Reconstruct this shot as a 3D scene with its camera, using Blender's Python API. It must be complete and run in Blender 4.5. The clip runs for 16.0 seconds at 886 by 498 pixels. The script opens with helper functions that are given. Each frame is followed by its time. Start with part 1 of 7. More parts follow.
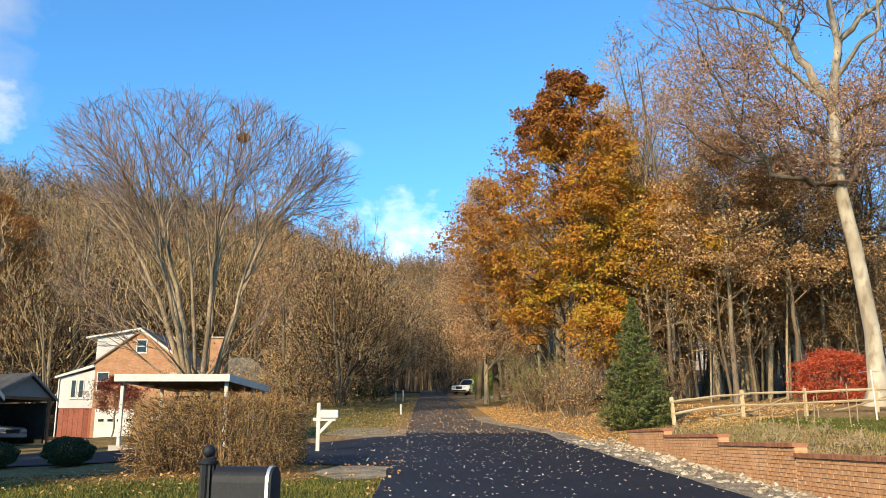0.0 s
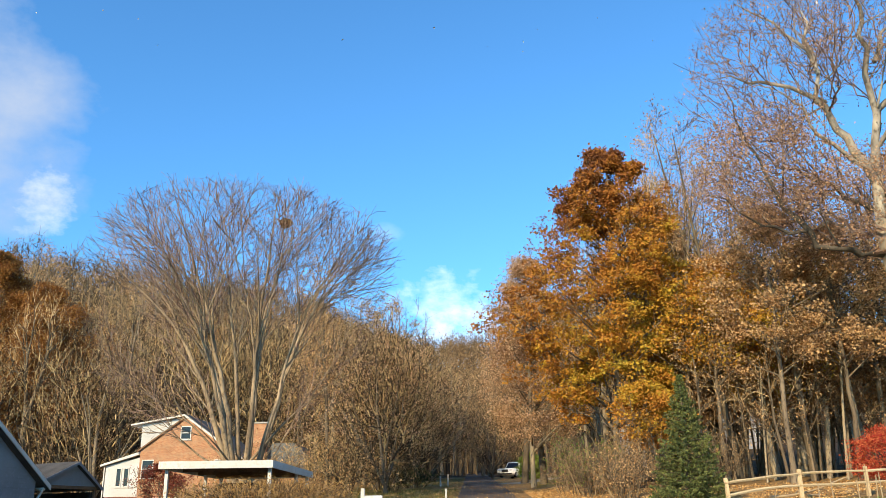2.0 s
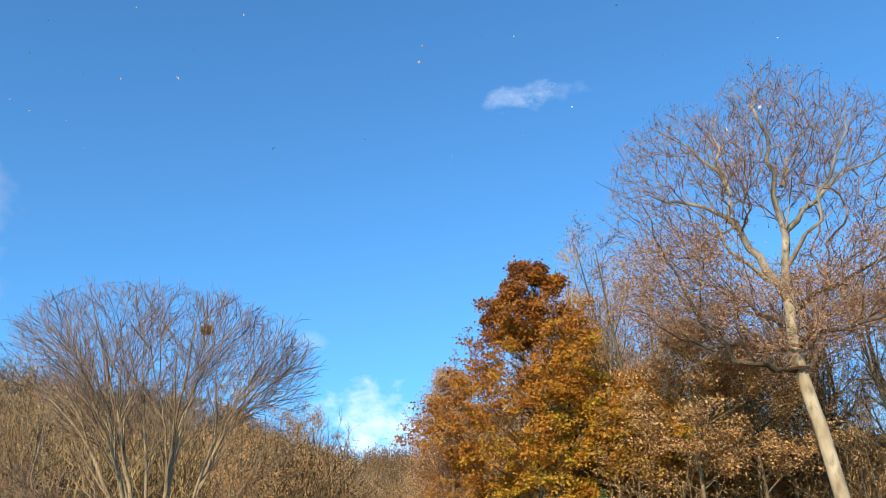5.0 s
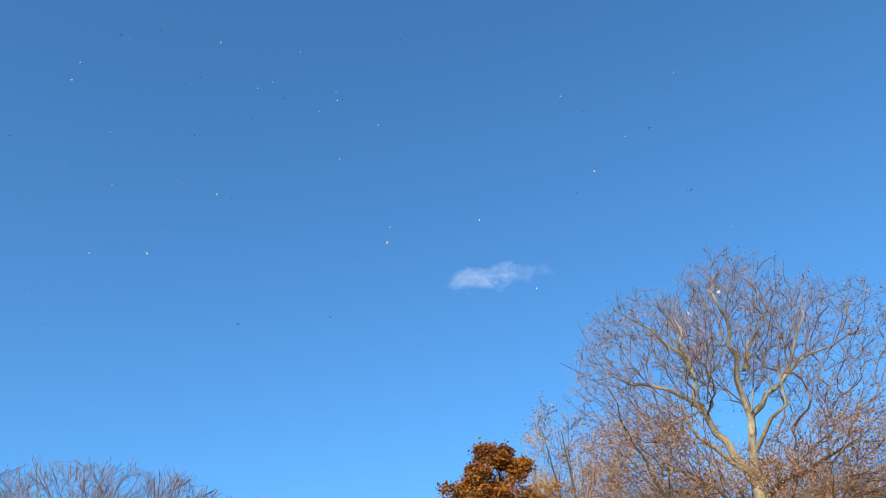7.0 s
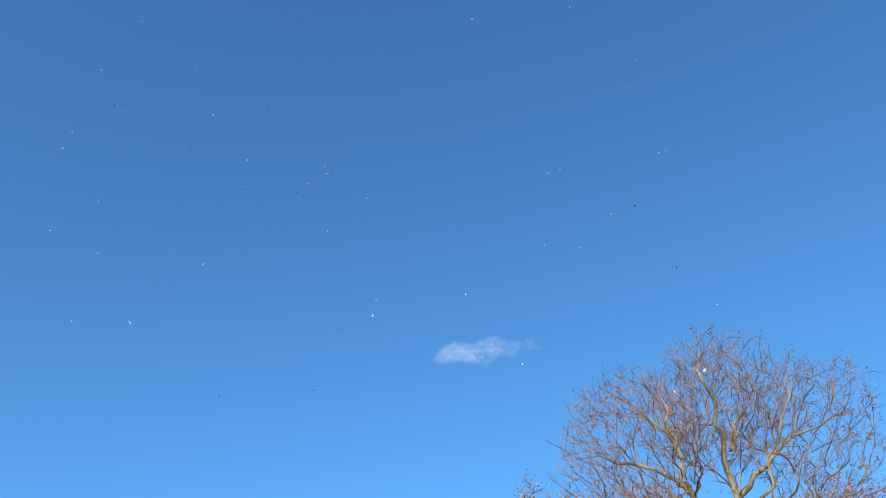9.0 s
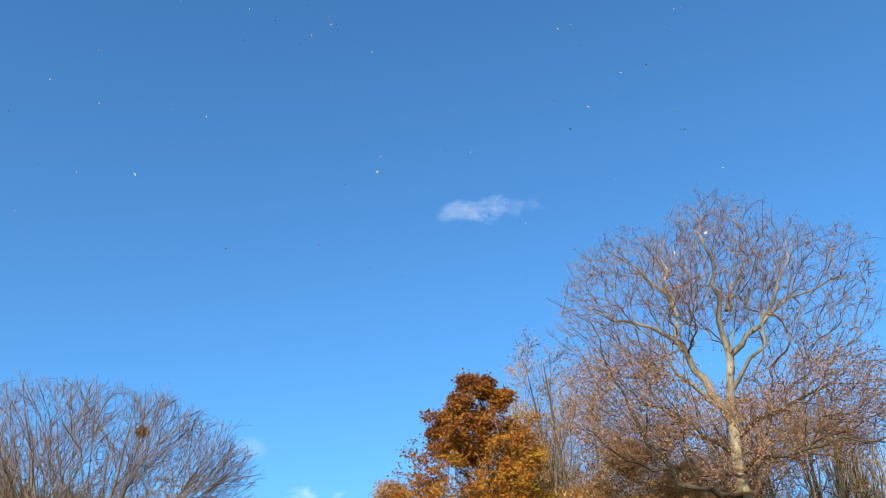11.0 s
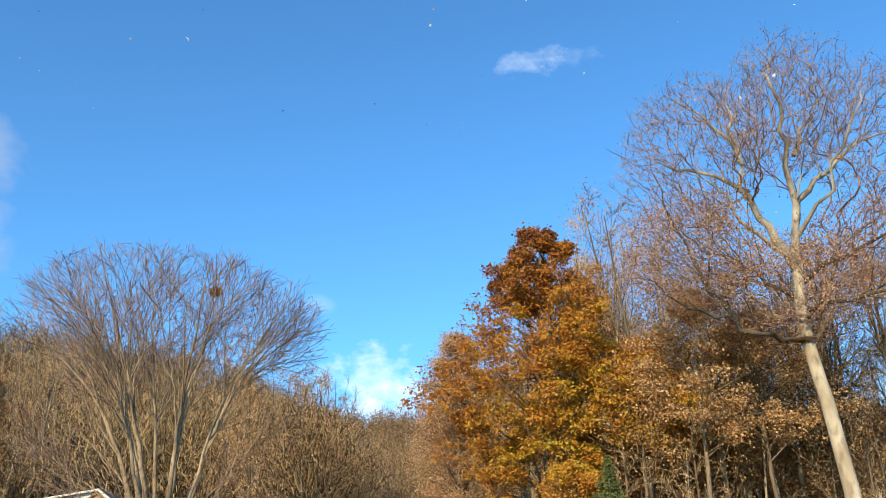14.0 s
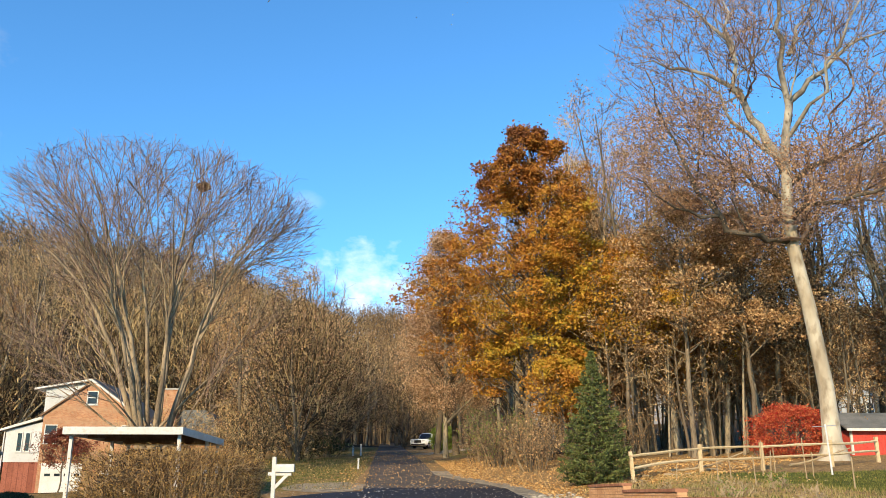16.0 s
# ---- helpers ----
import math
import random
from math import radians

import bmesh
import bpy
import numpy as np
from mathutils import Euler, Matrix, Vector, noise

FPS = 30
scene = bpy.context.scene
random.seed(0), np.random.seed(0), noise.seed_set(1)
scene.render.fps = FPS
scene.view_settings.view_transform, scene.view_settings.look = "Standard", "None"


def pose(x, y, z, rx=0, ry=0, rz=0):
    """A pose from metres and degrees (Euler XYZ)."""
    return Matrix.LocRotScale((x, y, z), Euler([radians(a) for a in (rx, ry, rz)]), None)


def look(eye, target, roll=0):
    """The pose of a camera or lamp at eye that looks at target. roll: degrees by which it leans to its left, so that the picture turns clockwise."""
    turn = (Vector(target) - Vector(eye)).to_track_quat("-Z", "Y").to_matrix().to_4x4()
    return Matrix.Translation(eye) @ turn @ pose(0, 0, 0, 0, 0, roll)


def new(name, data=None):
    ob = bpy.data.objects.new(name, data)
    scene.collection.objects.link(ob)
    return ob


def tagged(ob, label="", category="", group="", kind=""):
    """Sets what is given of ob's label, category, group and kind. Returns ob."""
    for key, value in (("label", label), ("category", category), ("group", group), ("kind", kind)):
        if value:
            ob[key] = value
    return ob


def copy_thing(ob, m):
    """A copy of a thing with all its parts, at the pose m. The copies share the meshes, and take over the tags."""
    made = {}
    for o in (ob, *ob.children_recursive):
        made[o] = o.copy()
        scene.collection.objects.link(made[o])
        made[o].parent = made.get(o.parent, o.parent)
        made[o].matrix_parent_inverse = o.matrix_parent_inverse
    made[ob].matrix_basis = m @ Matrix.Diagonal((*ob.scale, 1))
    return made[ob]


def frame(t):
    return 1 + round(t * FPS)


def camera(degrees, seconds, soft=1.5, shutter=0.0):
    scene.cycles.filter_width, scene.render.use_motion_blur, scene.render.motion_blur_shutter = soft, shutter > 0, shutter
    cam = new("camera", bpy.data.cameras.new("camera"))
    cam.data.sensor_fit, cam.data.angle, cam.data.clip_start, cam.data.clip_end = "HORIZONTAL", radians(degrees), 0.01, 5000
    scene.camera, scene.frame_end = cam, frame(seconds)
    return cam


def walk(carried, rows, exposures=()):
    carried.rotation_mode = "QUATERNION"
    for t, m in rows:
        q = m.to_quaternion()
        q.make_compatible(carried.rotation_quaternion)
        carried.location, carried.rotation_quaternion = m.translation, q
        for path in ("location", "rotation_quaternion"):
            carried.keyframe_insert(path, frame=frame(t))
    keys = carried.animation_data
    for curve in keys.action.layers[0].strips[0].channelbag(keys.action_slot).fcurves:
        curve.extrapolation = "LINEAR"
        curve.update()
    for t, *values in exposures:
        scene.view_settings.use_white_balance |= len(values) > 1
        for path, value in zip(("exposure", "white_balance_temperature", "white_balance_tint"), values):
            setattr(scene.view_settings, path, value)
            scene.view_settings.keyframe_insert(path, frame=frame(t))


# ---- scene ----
cam = camera(54.3, 16.0, soft=0.5)
EYE = (0.0, 0.0, 1.65)
# seconds, turn to the left, tilt up, lean to the left (degrees); the holder stands still
PATH = [
    (0.0, 0.00, 12.40, 0.00), (0.5, 0.38, 13.76, -0.38), (1.0, 1.28, 15.91, -0.63), (1.5, 2.32, 17.38, -0.66),
    (2.0, 2.77, 17.73, -0.62), (2.5, 2.95, 17.76, -0.37), (3.0, 2.86, 17.59, -0.06), (3.2, 2.72, 17.47, -0.08),
    (5.3, -3.43, 26.75, -1.77), (5.5, -3.74, 27.94, -1.91), (6.0, -3.73, 30.92, -2.14), (6.5, -4.29, 34.01, -2.19),
    (7.0, -5.67, 36.67, -2.16), (7.5, -6.51, 38.89, -2.40), (8.0, -6.62, 40.94, -2.37), (8.2, -6.61, 41.71, -2.25),
    (10.3, -7.73, 38.38, -1.65), (10.5, -7.30, 36.24, -1.04), (11.0, -6.42, 32.12, -0.62), (11.5, -5.51, 28.22, -0.34),
    (12.0, -4.64, 25.02, -0.27), (12.5, -3.93, 23.13, -0.43), (13.0, -3.56, 22.26, -0.21), (13.5, -2.63, 22.45, -0.20),
    (14.0, -1.94, 22.63, -0.41), (14.5, -2.08, 22.29, -0.63), (15.0, -2.44, 20.43, -0.62), (15.5, -2.56, 18.09, -0.35),
    (16.0, -2.70, 15.84, -0.05)]
walk(cam, [(t, pose(*EYE, 90 + tilt, 0, turn) @ pose(0, 0, 0, 0, 0, lean)) for t, turn, tilt, lean in PATH],
     exposures=[(0.0, 0.58), (3.2, 0.56), (5.3, 0.42), (6.5, 0.37), (11.0, 0.37), (13.0, 0.47), (16.0, 0.54)])

# ------------------------------------------------------------------ light
SUN_TURN, SUN_UP = 208.0, 23.0          # degrees: clockwise from the road's direction; above the horizon
sun_way = Vector((math.sin(radians(SUN_TURN)) * math.cos(radians(SUN_UP)),
                  math.cos(radians(SUN_TURN)) * math.cos(radians(SUN_UP)), math.sin(radians(SUN_UP))))
sun_data = bpy.data.lights.new("sun", "SUN")
sun_data.energy, sun_data.angle, sun_data.color = 5.0, radians(0.53), (1.0, 0.80, 0.50)
sun = new("sun", sun_data)
sun.matrix_world = look(sun_way * 100, (0, 0, 0))


def build_world():
    world = bpy.data.worlds.new("sky")
    scene.world = world
    world.use_nodes = True
    nt = world.node_tree
    nt.nodes.clear()
    N, L = nt.nodes.new, nt.links.new
    out, bg = N("ShaderNodeOutputWorld"), N("ShaderNodeBackground")
    L(bg.outputs[0], out.inputs[0])
    sky = N("ShaderNodeTexSky")
    sky.sky_type, sky.sun_disc = "NISHITA", False
    sky.sun_elevation, sky.sun_rotation = radians(SUN_UP), radians(SUN_TURN)
    sky.air_density, sky.dust_density, sky.ozone_density, sky.altitude = 1.0, 0.3, 2.2, 200
    bg.inputs["Strength"].default_value = 0.145
    co = N("ShaderNodeTexCoord")
    tint = N("ShaderNodeMix")
    tint.data_type, tint.blend_type = "RGBA", "MULTIPLY"
    tint.inputs["Factor"].default_value = 1.0
    tint.inputs[7].default_value = (0.51, 1.0, 1.31, 1)
    L(sky.outputs[0], tint.inputs[6])

    def math_node(op, a, b=None, c=None, clamp=False):
        m = N("ShaderNodeMath")
        m.operation, m.use_clamp = op, clamp
        for i, v in enumerate((a, b, c)):
            if v is None:
                continue
            if isinstance(v, (int, float)):
                m.inputs[i].default_value = v
            else:
                L(v, m.inputs[i])
        return m.outputs[0]

    def noise_node(scale, detail, rough, stretch=(1, 1, 1)):
        mp = N("ShaderNodeMapping")
        mp.inputs["Scale"].default_value = stretch
        L(co.outputs["Generated"], mp.inputs["Vector"])
        n = N("ShaderNodeTexNoise")
        n.inputs["Scale"].default_value, n.inputs["Detail"].default_value = scale, detail
        n.inputs["Roughness"].default_value = rough
        L(mp.outputs[0], n.inputs["Vector"])
        return n.outputs["Fac"]

    fine, coarse = noise_node(26, 7, 0.62, (1, 1, 1.6)), noise_node(9, 5, 0.55, (1, 1, 1.4))

    def cloud(way, wide, high, ragged, soft, lean=0.0, coarse_part=0.5):
        c = Vector(way).normalized()
        u = c.cross(Vector((0, 0, 1))).normalized()
        v = u.cross(c).normalized()
        u, v = u * math.cos(lean) + v * math.sin(lean), v * math.cos(lean) - u * math.sin(lean)
        terms = []
        for axis, size in ((u, wide), (v, high)):
            d = N("ShaderNodeVectorMath")
            d.operation = "DOT_PRODUCT"
            L(co.outputs["Generated"], d.inputs[0])
            d.inputs[1].default_value = axis
            q = math_node("DIVIDE", d.outputs["Value"], size)
            terms.append(math_node("MULTIPLY", q, q))
        front = N("ShaderNodeVectorMath")
        front.operation = "DOT_PRODUCT"
        L(co.outputs["Generated"], front.inputs[0])
        front.inputs[1].default_value = c
        ahead = math_node("GREATER_THAN", front.outputs["Value"], 0.2)
        r2 = math_node("ADD", *terms)
        body = math_node("SUBTRACT", 1.0, r2)
        mix = math_node("ADD", math_node("MULTIPLY", fine, 1 - coarse_part), math_node("MULTIPLY", coarse, coarse_part))
        rough = math_node("MULTIPLY", math_node("SUBTRACT", mix, 0.5), ragged)
        m = math_node("DIVIDE", math_node("ADD", body, rough), soft, clamp=True)
        return math_node("MULTIPLY", m, ahead)

    white = [(cloud((0.132, 0.812, 0.566), 0.046, 0.019, 5.2, 2.3, 0.05, 0.2), 0.50),
             (cloud((0.163, 0.808, 0.568), 0.048, 0.013, 5.4, 3.0, 0.12, 0.25), 0.34),
             (cloud((-0.046, 0.968, 0.247), 0.050, 0.040, 7.5, 2.3, 0.0, 0.3), 0.76),
             (cloud((-0.025, 0.980, 0.200), 0.085, 0.040, 7.0, 2.3, 0.0, 0.3), 0.76),
             (cloud((-0.098, 0.960, 0.236), 0.026, 0.024, 5.5, 2.2), 0.60),
             (cloud((-0.110, 0.940, 0.323), 0.022, 0.012, 5.0, 3.5), 0.40)]
    grey = [(cloud((-0.575, 0.745, 0.385), 0.185, 0.165, 2.2, 0.9, 0.0, 0.8), 0.88),
            (cloud((-0.462, 0.83, 0.330), 0.030, 0.036, 8.5, 2.4, 0.0, 0.3), 0.72)]

    def mixed(base, mask, share, colour):
        m = N("ShaderNodeMix")
        m.data_type = "RGBA"
        L(math_node("MULTIPLY", mask, share), m.inputs["Factor"])
        L(base, m.inputs[6])
        m.inputs[7].default_value = (*colour, 1)
        return m.outputs[2]

    colour = tint.outputs[2]
    for (mask, share), c in zip(grey, ((2.7, 3.2, 4.1), (4.9, 5.3, 5.9))):
        colour = mixed(colour, mask, share, c)
    for mask, share in white:
        colour = mixed(colour, mask, share, (6.2, 6.7, 7.4))
    L(colour, bg.inputs["Color"])


build_world()

# ------------------------------------------------------------------ materials
MATS = {}


def material(name, a, b, scale=4.0, rough=0.85, c=None, fine=60.0, bump=0.3, bump_far=0.02, island=0.0, metal=0.0,
             spec=0.3, coords="Object", stretch=(1, 1, 1), translucent=0.0, per_object=0.0, bias=0.0):
    """Two colours mixed by coarse noise (bias favours the first), a third by fine noise; relief from the fine noise."""
    if name in MATS:
        return MATS[name]
    m = bpy.data.materials.new(name)
    m.use_nodes = True
    nt = m.node_tree
    N, L = nt.nodes.new, nt.links.new
    bsdf = nt.nodes["Principled BSDF"]
    co = N("ShaderNodeTexCoord")
    mp = N("ShaderNodeMapping")
    mp.inputs["Scale"].default_value = stretch
    L(co.outputs[coords], mp.inputs["Vector"])

    def noise_fac(s, detail):
        n = N("ShaderNodeTexNoise")
        n.inputs["Scale"].default_value, n.inputs["Detail"].default_value = s, detail
        L(mp.outputs[0], n.inputs["Vector"])
        return n.outputs["Fac"]

    def ramp(fac, lo, hi):
        r = N("ShaderNodeMapRange")
        r.inputs["From Min"].default_value, r.inputs["From Max"].default_value = lo, hi
        L(fac, r.inputs["Value"])
        return r.outputs["Result"]

    def mix(fac, x, y, kind="MIX"):
        n = N("ShaderNodeMix")
        n.data_type, n.blend_type = "RGBA", kind
        for v, i in ((fac, 0), (x, 6), (y, 7)):
            if hasattr(v, "is_linked"):
                L(v, n.inputs[i])
            elif i == 0:
                n.inputs[0].default_value = v
            else:
                n.inputs[i].default_value = (*v, 1)
        return n.outputs[2]

    big, small = noise_fac(scale, 3), noise_fac(fine, 4)
    if island:
        g = N("ShaderNodeNewGeometry")
        s = N("ShaderNodeMath")
        s.operation = "MULTIPLY_ADD"
        L(g.outputs["Random Per Island"], s.inputs[0])
        s.inputs[1].default_value = island
        L(big, s.inputs[2])
        s2 = N("ShaderNodeMath")
        s2.operation = "SUBTRACT"
        L(s.outputs[0], s2.inputs[0])
        s2.inputs[1].default_value = island / 2
        big = s2.outputs[0]
    if per_object:
        g = N("ShaderNodeObjectInfo")
        s = N("ShaderNodeMath")
        s.operation = "MULTIPLY_ADD"
        L(g.outputs["Random"], s.inputs[0])
        s.inputs[1].default_value = per_object
        L(big, s.inputs[2])
        s2 = N("ShaderNodeMath")
        s2.operation = "SUBTRACT"
        L(s.outputs[0], s2.inputs[0])
        s2.inputs[1].default_value = per_object / 2
        big = s2.outputs[0]
    col = mix(ramp(big, 0.35 + bias, 0.65 + bias), a, b)
    if c:
        col = mix(ramp(small, 0.52, 0.72), col, c)
    L(col, bsdf.inputs["Base Color"])
    bsdf.inputs["Roughness"].default_value, bsdf.inputs["Metallic"].default_value = rough, metal
    bsdf.inputs["Specular IOR Level"].default_value = spec
    if bump:
        bp = N("ShaderNodeBump")
        bp.inputs["Strength"].default_value, bp.inputs["Distance"].default_value = bump, bump_far
        L(small, bp.inputs["Height"])
        L(bp.outputs[0], bsdf.inputs["Normal"])
    if translucent:
        tr, add = N("ShaderNodeBsdfTranslucent"), N("ShaderNodeMixShader")
        L(col, tr.inputs["Color"])
        add.inputs[0].default_value = translucent
        L(bsdf.outputs[0], add.inputs[1])
        L(tr.outputs[0], add.inputs[2])
        L(add.outputs[0], nt.nodes["Material Output"].inputs["Surface"])
    MATS[name] = m
    return m


def glass_material():
    m = material("window_glass", (0.012, 0.014, 0.017), (0.02, 0.022, 0.026), 2, 0.10, bump=0.0, spec=0.35)
    return m


def ground_material():
    """Leaf litter and lawn, parted by the painted attribute 'lawn' with ragged edges."""
    m = bpy.data.materials.new("ground_cover")
    m.use_nodes = True
    nt = m.node_tree
    N, L = nt.nodes.new, nt.links.new
    bsdf = nt.nodes["Principled BSDF"]
    co = N("ShaderNodeTexCoord")

    def noise_fac(s, detail, rough=0.6):
        n = N("ShaderNodeTexNoise")
        n.inputs["Scale"].default_value, n.inputs["Detail"].default_value, n.inputs["Roughness"].default_value = s, detail, rough
        L(co.outputs["Object"], n.inputs["Vector"])
        return n.outputs["Fac"]

    def ramp(fac, *stops):
        r = N("ShaderNodeValToRGB")
        el = r.color_ramp.elements
        while len(el) < len(stops):
            el.new(0.5)
        for e, (p, c) in zip(el, stops):
            e.position, e.color = p, (*c, 1)
        L(fac, r.inputs[0])
        return r.outputs[0]

    litter = ramp(noise_fac(7, 6, 0.7), (0.30, (0.10, 0.065, 0.035)), (0.45, (0.24, 0.15, 0.07)), (0.58, (0.37, 0.23, 0.095)), (0.72, (0.48, 0.335, 0.16)))
    grass = ramp(noise_fac(3.2, 6, 0.7), (0.32, (0.055, 0.06, 0.012)), (0.50, (0.10, 0.11, 0.02)), (0.62, (0.18, 0.155, 0.04)), (0.75, (0.28, 0.21, 0.08)))
    at = N("ShaderNodeAttribute")
    at.attribute_name = "lawn"
    ad = N("ShaderNodeMath")
    ad.operation = "MULTIPLY_ADD"
    L(noise_fac(1.4, 6, 0.7), ad.inputs[0])
    ad.inputs[1].default_value = 1.6
    L(at.outputs["Fac"], ad.inputs[2])
    # Near-black litter colours imitate the shade under the woodland trees.
    shaded_litter = ramp(noise_fac(5, 6, 0.7), (0.35, (0.022, 0.015, 0.009)), (0.52, (0.055, 0.036, 0.019)), (0.70, (0.13, 0.082, 0.037)))
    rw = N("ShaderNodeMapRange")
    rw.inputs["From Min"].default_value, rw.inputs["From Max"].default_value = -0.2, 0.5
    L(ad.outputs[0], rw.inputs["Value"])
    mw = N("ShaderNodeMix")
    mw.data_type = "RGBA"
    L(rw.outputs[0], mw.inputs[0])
    L(shaded_litter, mw.inputs[6])
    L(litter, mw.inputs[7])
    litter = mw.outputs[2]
    rg = N("ShaderNodeMapRange")
    rg.inputs["From Min"].default_value, rg.inputs["From Max"].default_value = 1.15, 1.45
    L(ad.outputs[0], rg.inputs["Value"])
    mx = N("ShaderNodeMix")
    mx.data_type = "RGBA"
    L(rg.outputs[0], mx.inputs[0])
    L(litter, mx.inputs[6])
    L(grass, mx.inputs[7])
    L(mx.outputs[2], bsdf.inputs["Base Color"])
    bsdf.inputs["Roughness"].default_value = 0.95
    bsdf.inputs["Specular IOR Level"].default_value = 0.1
    bp = N("ShaderNodeBump")
    bp.inputs["Strength"].default_value, bp.inputs["Distance"].default_value = 0.8, 0.06
    L(noise_fac(18, 6, 0.75), bp.inputs["Height"])
    L(bp.outputs[0], bsdf.inputs["Normal"])
    return m


M_GROUND = ground_material()
M_ASPHALT = material("fresh_asphalt", (0.011, 0.011, 0.0145), (0.017, 0.017, 0.0215), 0.8, 0.71, (0.027, 0.027, 0.031), 90, 0.5, 0.012, spec=0.26)
M_ASPHALT_OLD = material("worn_asphalt", (0.060, 0.046, 0.036), (0.11, 0.083, 0.060), 0.9, 0.9, (0.13, 0.10, 0.07), 40, 0.4, 0.012)
M_GRAVEL = material("gravel", (0.24, 0.19, 0.13), (0.46, 0.38, 0.27), 2.6, 0.95, (0.13, 0.10, 0.065), 30, 1.0, 0.10)
M_CONCRETE = material("weathered_concrete", (0.34, 0.32, 0.28), (0.44, 0.41, 0.36), 1.2, 0.9, (0.28, 0.26, 0.22), 50, 0.3, 0.01)
M_STONE = material("field_stone", (0.24, 0.19, 0.13), (0.50, 0.43, 0.33), 3, 0.9, (0.17, 0.14, 0.10), 25, 0.5, 0.03, island=0.9)
M_BARK = material("grey_bark", (0.11, 0.085, 0.056), (0.30, 0.24, 0.16), 1.6, 0.95, (0.05, 0.04, 0.03), 14, 0.8, 0.04, stretch=(1, 1, 0.3), per_object=0.9)
M_BARK_MAPLE = material("silvery_brown_bark", (0.17, 0.125, 0.08), (0.36, 0.27, 0.17), 1.6, 0.95, (0.06, 0.044, 0.03), 14, 0.7, 0.03, stretch=(1, 1, 0.3))
M_BARK_DARK = material("dark_bark", (0.12, 0.09, 0.06), (0.21, 0.16, 0.105), 1.6, 0.95, (0.05, 0.04, 0.03), 14, 0.7, 0.03, stretch=(1, 1, 0.3), per_object=0.4)
M_BARK_ROUGH = material("rough_brown_bark", (0.05, 0.04, 0.03), (0.12, 0.095, 0.07), 1.6, 0.95, (0.03, 0.025, 0.02), 14, 0.7, 0.03, stretch=(1, 1, 0.3))
M_BARK_PALE = material("pale_sycamore_bark", (0.48, 0.42, 0.32), (0.28, 0.225, 0.155), 0.9, 0.85, (0.19, 0.145, 0.095), 2.4, 0.4, 0.03, stretch=(1, 1, 0.45))
M_BARK_LIMB = material("mottled_sycamore_bark", (0.10, 0.083, 0.066), (0.46, 0.41, 0.335), 0.8, 0.9, (0.09, 0.075, 0.06), 6, 0.5, 0.03, stretch=(1, 1, 0.5), bias=0.03)
M_TWIG = material("brown_twigs", (0.075, 0.048, 0.026), (0.53, 0.37, 0.19), 0.5, 0.9, bump=0, island=1.1, per_object=0.3, bias=0.08)
M_TWIG_DARK = material("dark_brown_twigs", (0.06, 0.042, 0.026), (0.27, 0.19, 0.105), 0.5, 0.9, bump=0, island=1.0)
# Darker copy of the brown twigs, so gaps in the woods read as shade.
M_TWIG_FAR = material("shaded_distant_twigs", (0.05, 0.036, 0.024), (0.20, 0.145, 0.085), 0.05, 0.9, bump=0, island=1.0)
M_TWIG_GREY = material("grey_twigs", (0.085, 0.052, 0.04), (0.26, 0.175, 0.13), 0.5, 0.9, bump=0, island=0.9)
# The bias turns most twigs near black, imitating shaded gaps between lit ones.
M_TWIG_TAN = material("tan_twigs", (0.04, 0.027, 0.014), (0.50, 0.355, 0.165), 0.5, 0.9, bump=0, island=1.3, per_object=0.2, bias=0.24)
M_LEAF_BROWN = material("dry_brown_leaves", (0.30, 0.165, 0.07), (0.62, 0.395, 0.19), 0.4, 0.8, bump=0, island=0.8, translucent=0.3, per_object=0.4)
M_LEAF_TAN = material("pale_brown_leaves", (0.26, 0.14, 0.065), (0.60, 0.39, 0.23), 0.4, 0.8, bump=0, island=0.9, translucent=0.25)
M_LEAF_UMBER = material("umber_leaves", (0.20, 0.10, 0.045), (0.40, 0.235, 0.105), 0.4, 0.8, bump=0, island=0.8, translucent=0.3)
# Dry brown leaves darkened into a shady backdrop for the near trees.
M_LEAF_FAR = material("shaded_distant_leaves", (0.10, 0.06, 0.03), (0.36, 0.225, 0.105), 0.03, 0.8, bump=0, island=1.0, translucent=0.2)
M_LEAF_PINK = material("pinkish_brown_leaves", (0.26, 0.135, 0.072), (0.56, 0.345, 0.195), 0.4, 0.8, bump=0, island=0.8, translucent=0.3)
M_LITTER = material("golden_leaf_litter", (0.36, 0.18, 0.055), (0.64, 0.40, 0.16), 0.7, 0.85, bump=0, island=0.9, translucent=0.1)
M_LEAF_RUST = material("rust_leaves", (0.20, 0.078, 0.02), (0.36, 0.165, 0.036), 0.4, 0.75, bump=0, island=0.8, translucent=0.3)
M_LEAF_RED = material("scarlet_leaves", (0.38, 0.035, 0.022), (0.60, 0.16, 0.065), 1.0, 0.7, bump=0, island=0.9, translucent=0.3)
M_LEAF_MAROON = material("maroon_leaves", (0.16, 0.035, 0.025), (0.24, 0.07, 0.035), 1.0, 0.75, bump=0, island=0.7, translucent=0.2)
M_NEEDLE = material("green_needles", (0.055, 0.072, 0.02), (0.15, 0.165, 0.045), 2.0, 0.75, bump=0, island=0.8, translucent=0.1)
M_GREEN = material("green_leaves", (0.11, 0.16, 0.025), (0.18, 0.22, 0.04), 2.0, 0.7, bump=0, island=0.7, translucent=0.2)
M_BOX = material("boxwood_leaves", (0.025, 0.04, 0.015), (0.045, 0.06, 0.02), 2.0, 0.7, bump=0, island=0.7)
M_HEDGE = material("dry_hedge_leaves", (0.12, 0.062, 0.02), (0.42, 0.255, 0.085), 1.2, 0.85, bump=0, island=1.0, translucent=0.15)
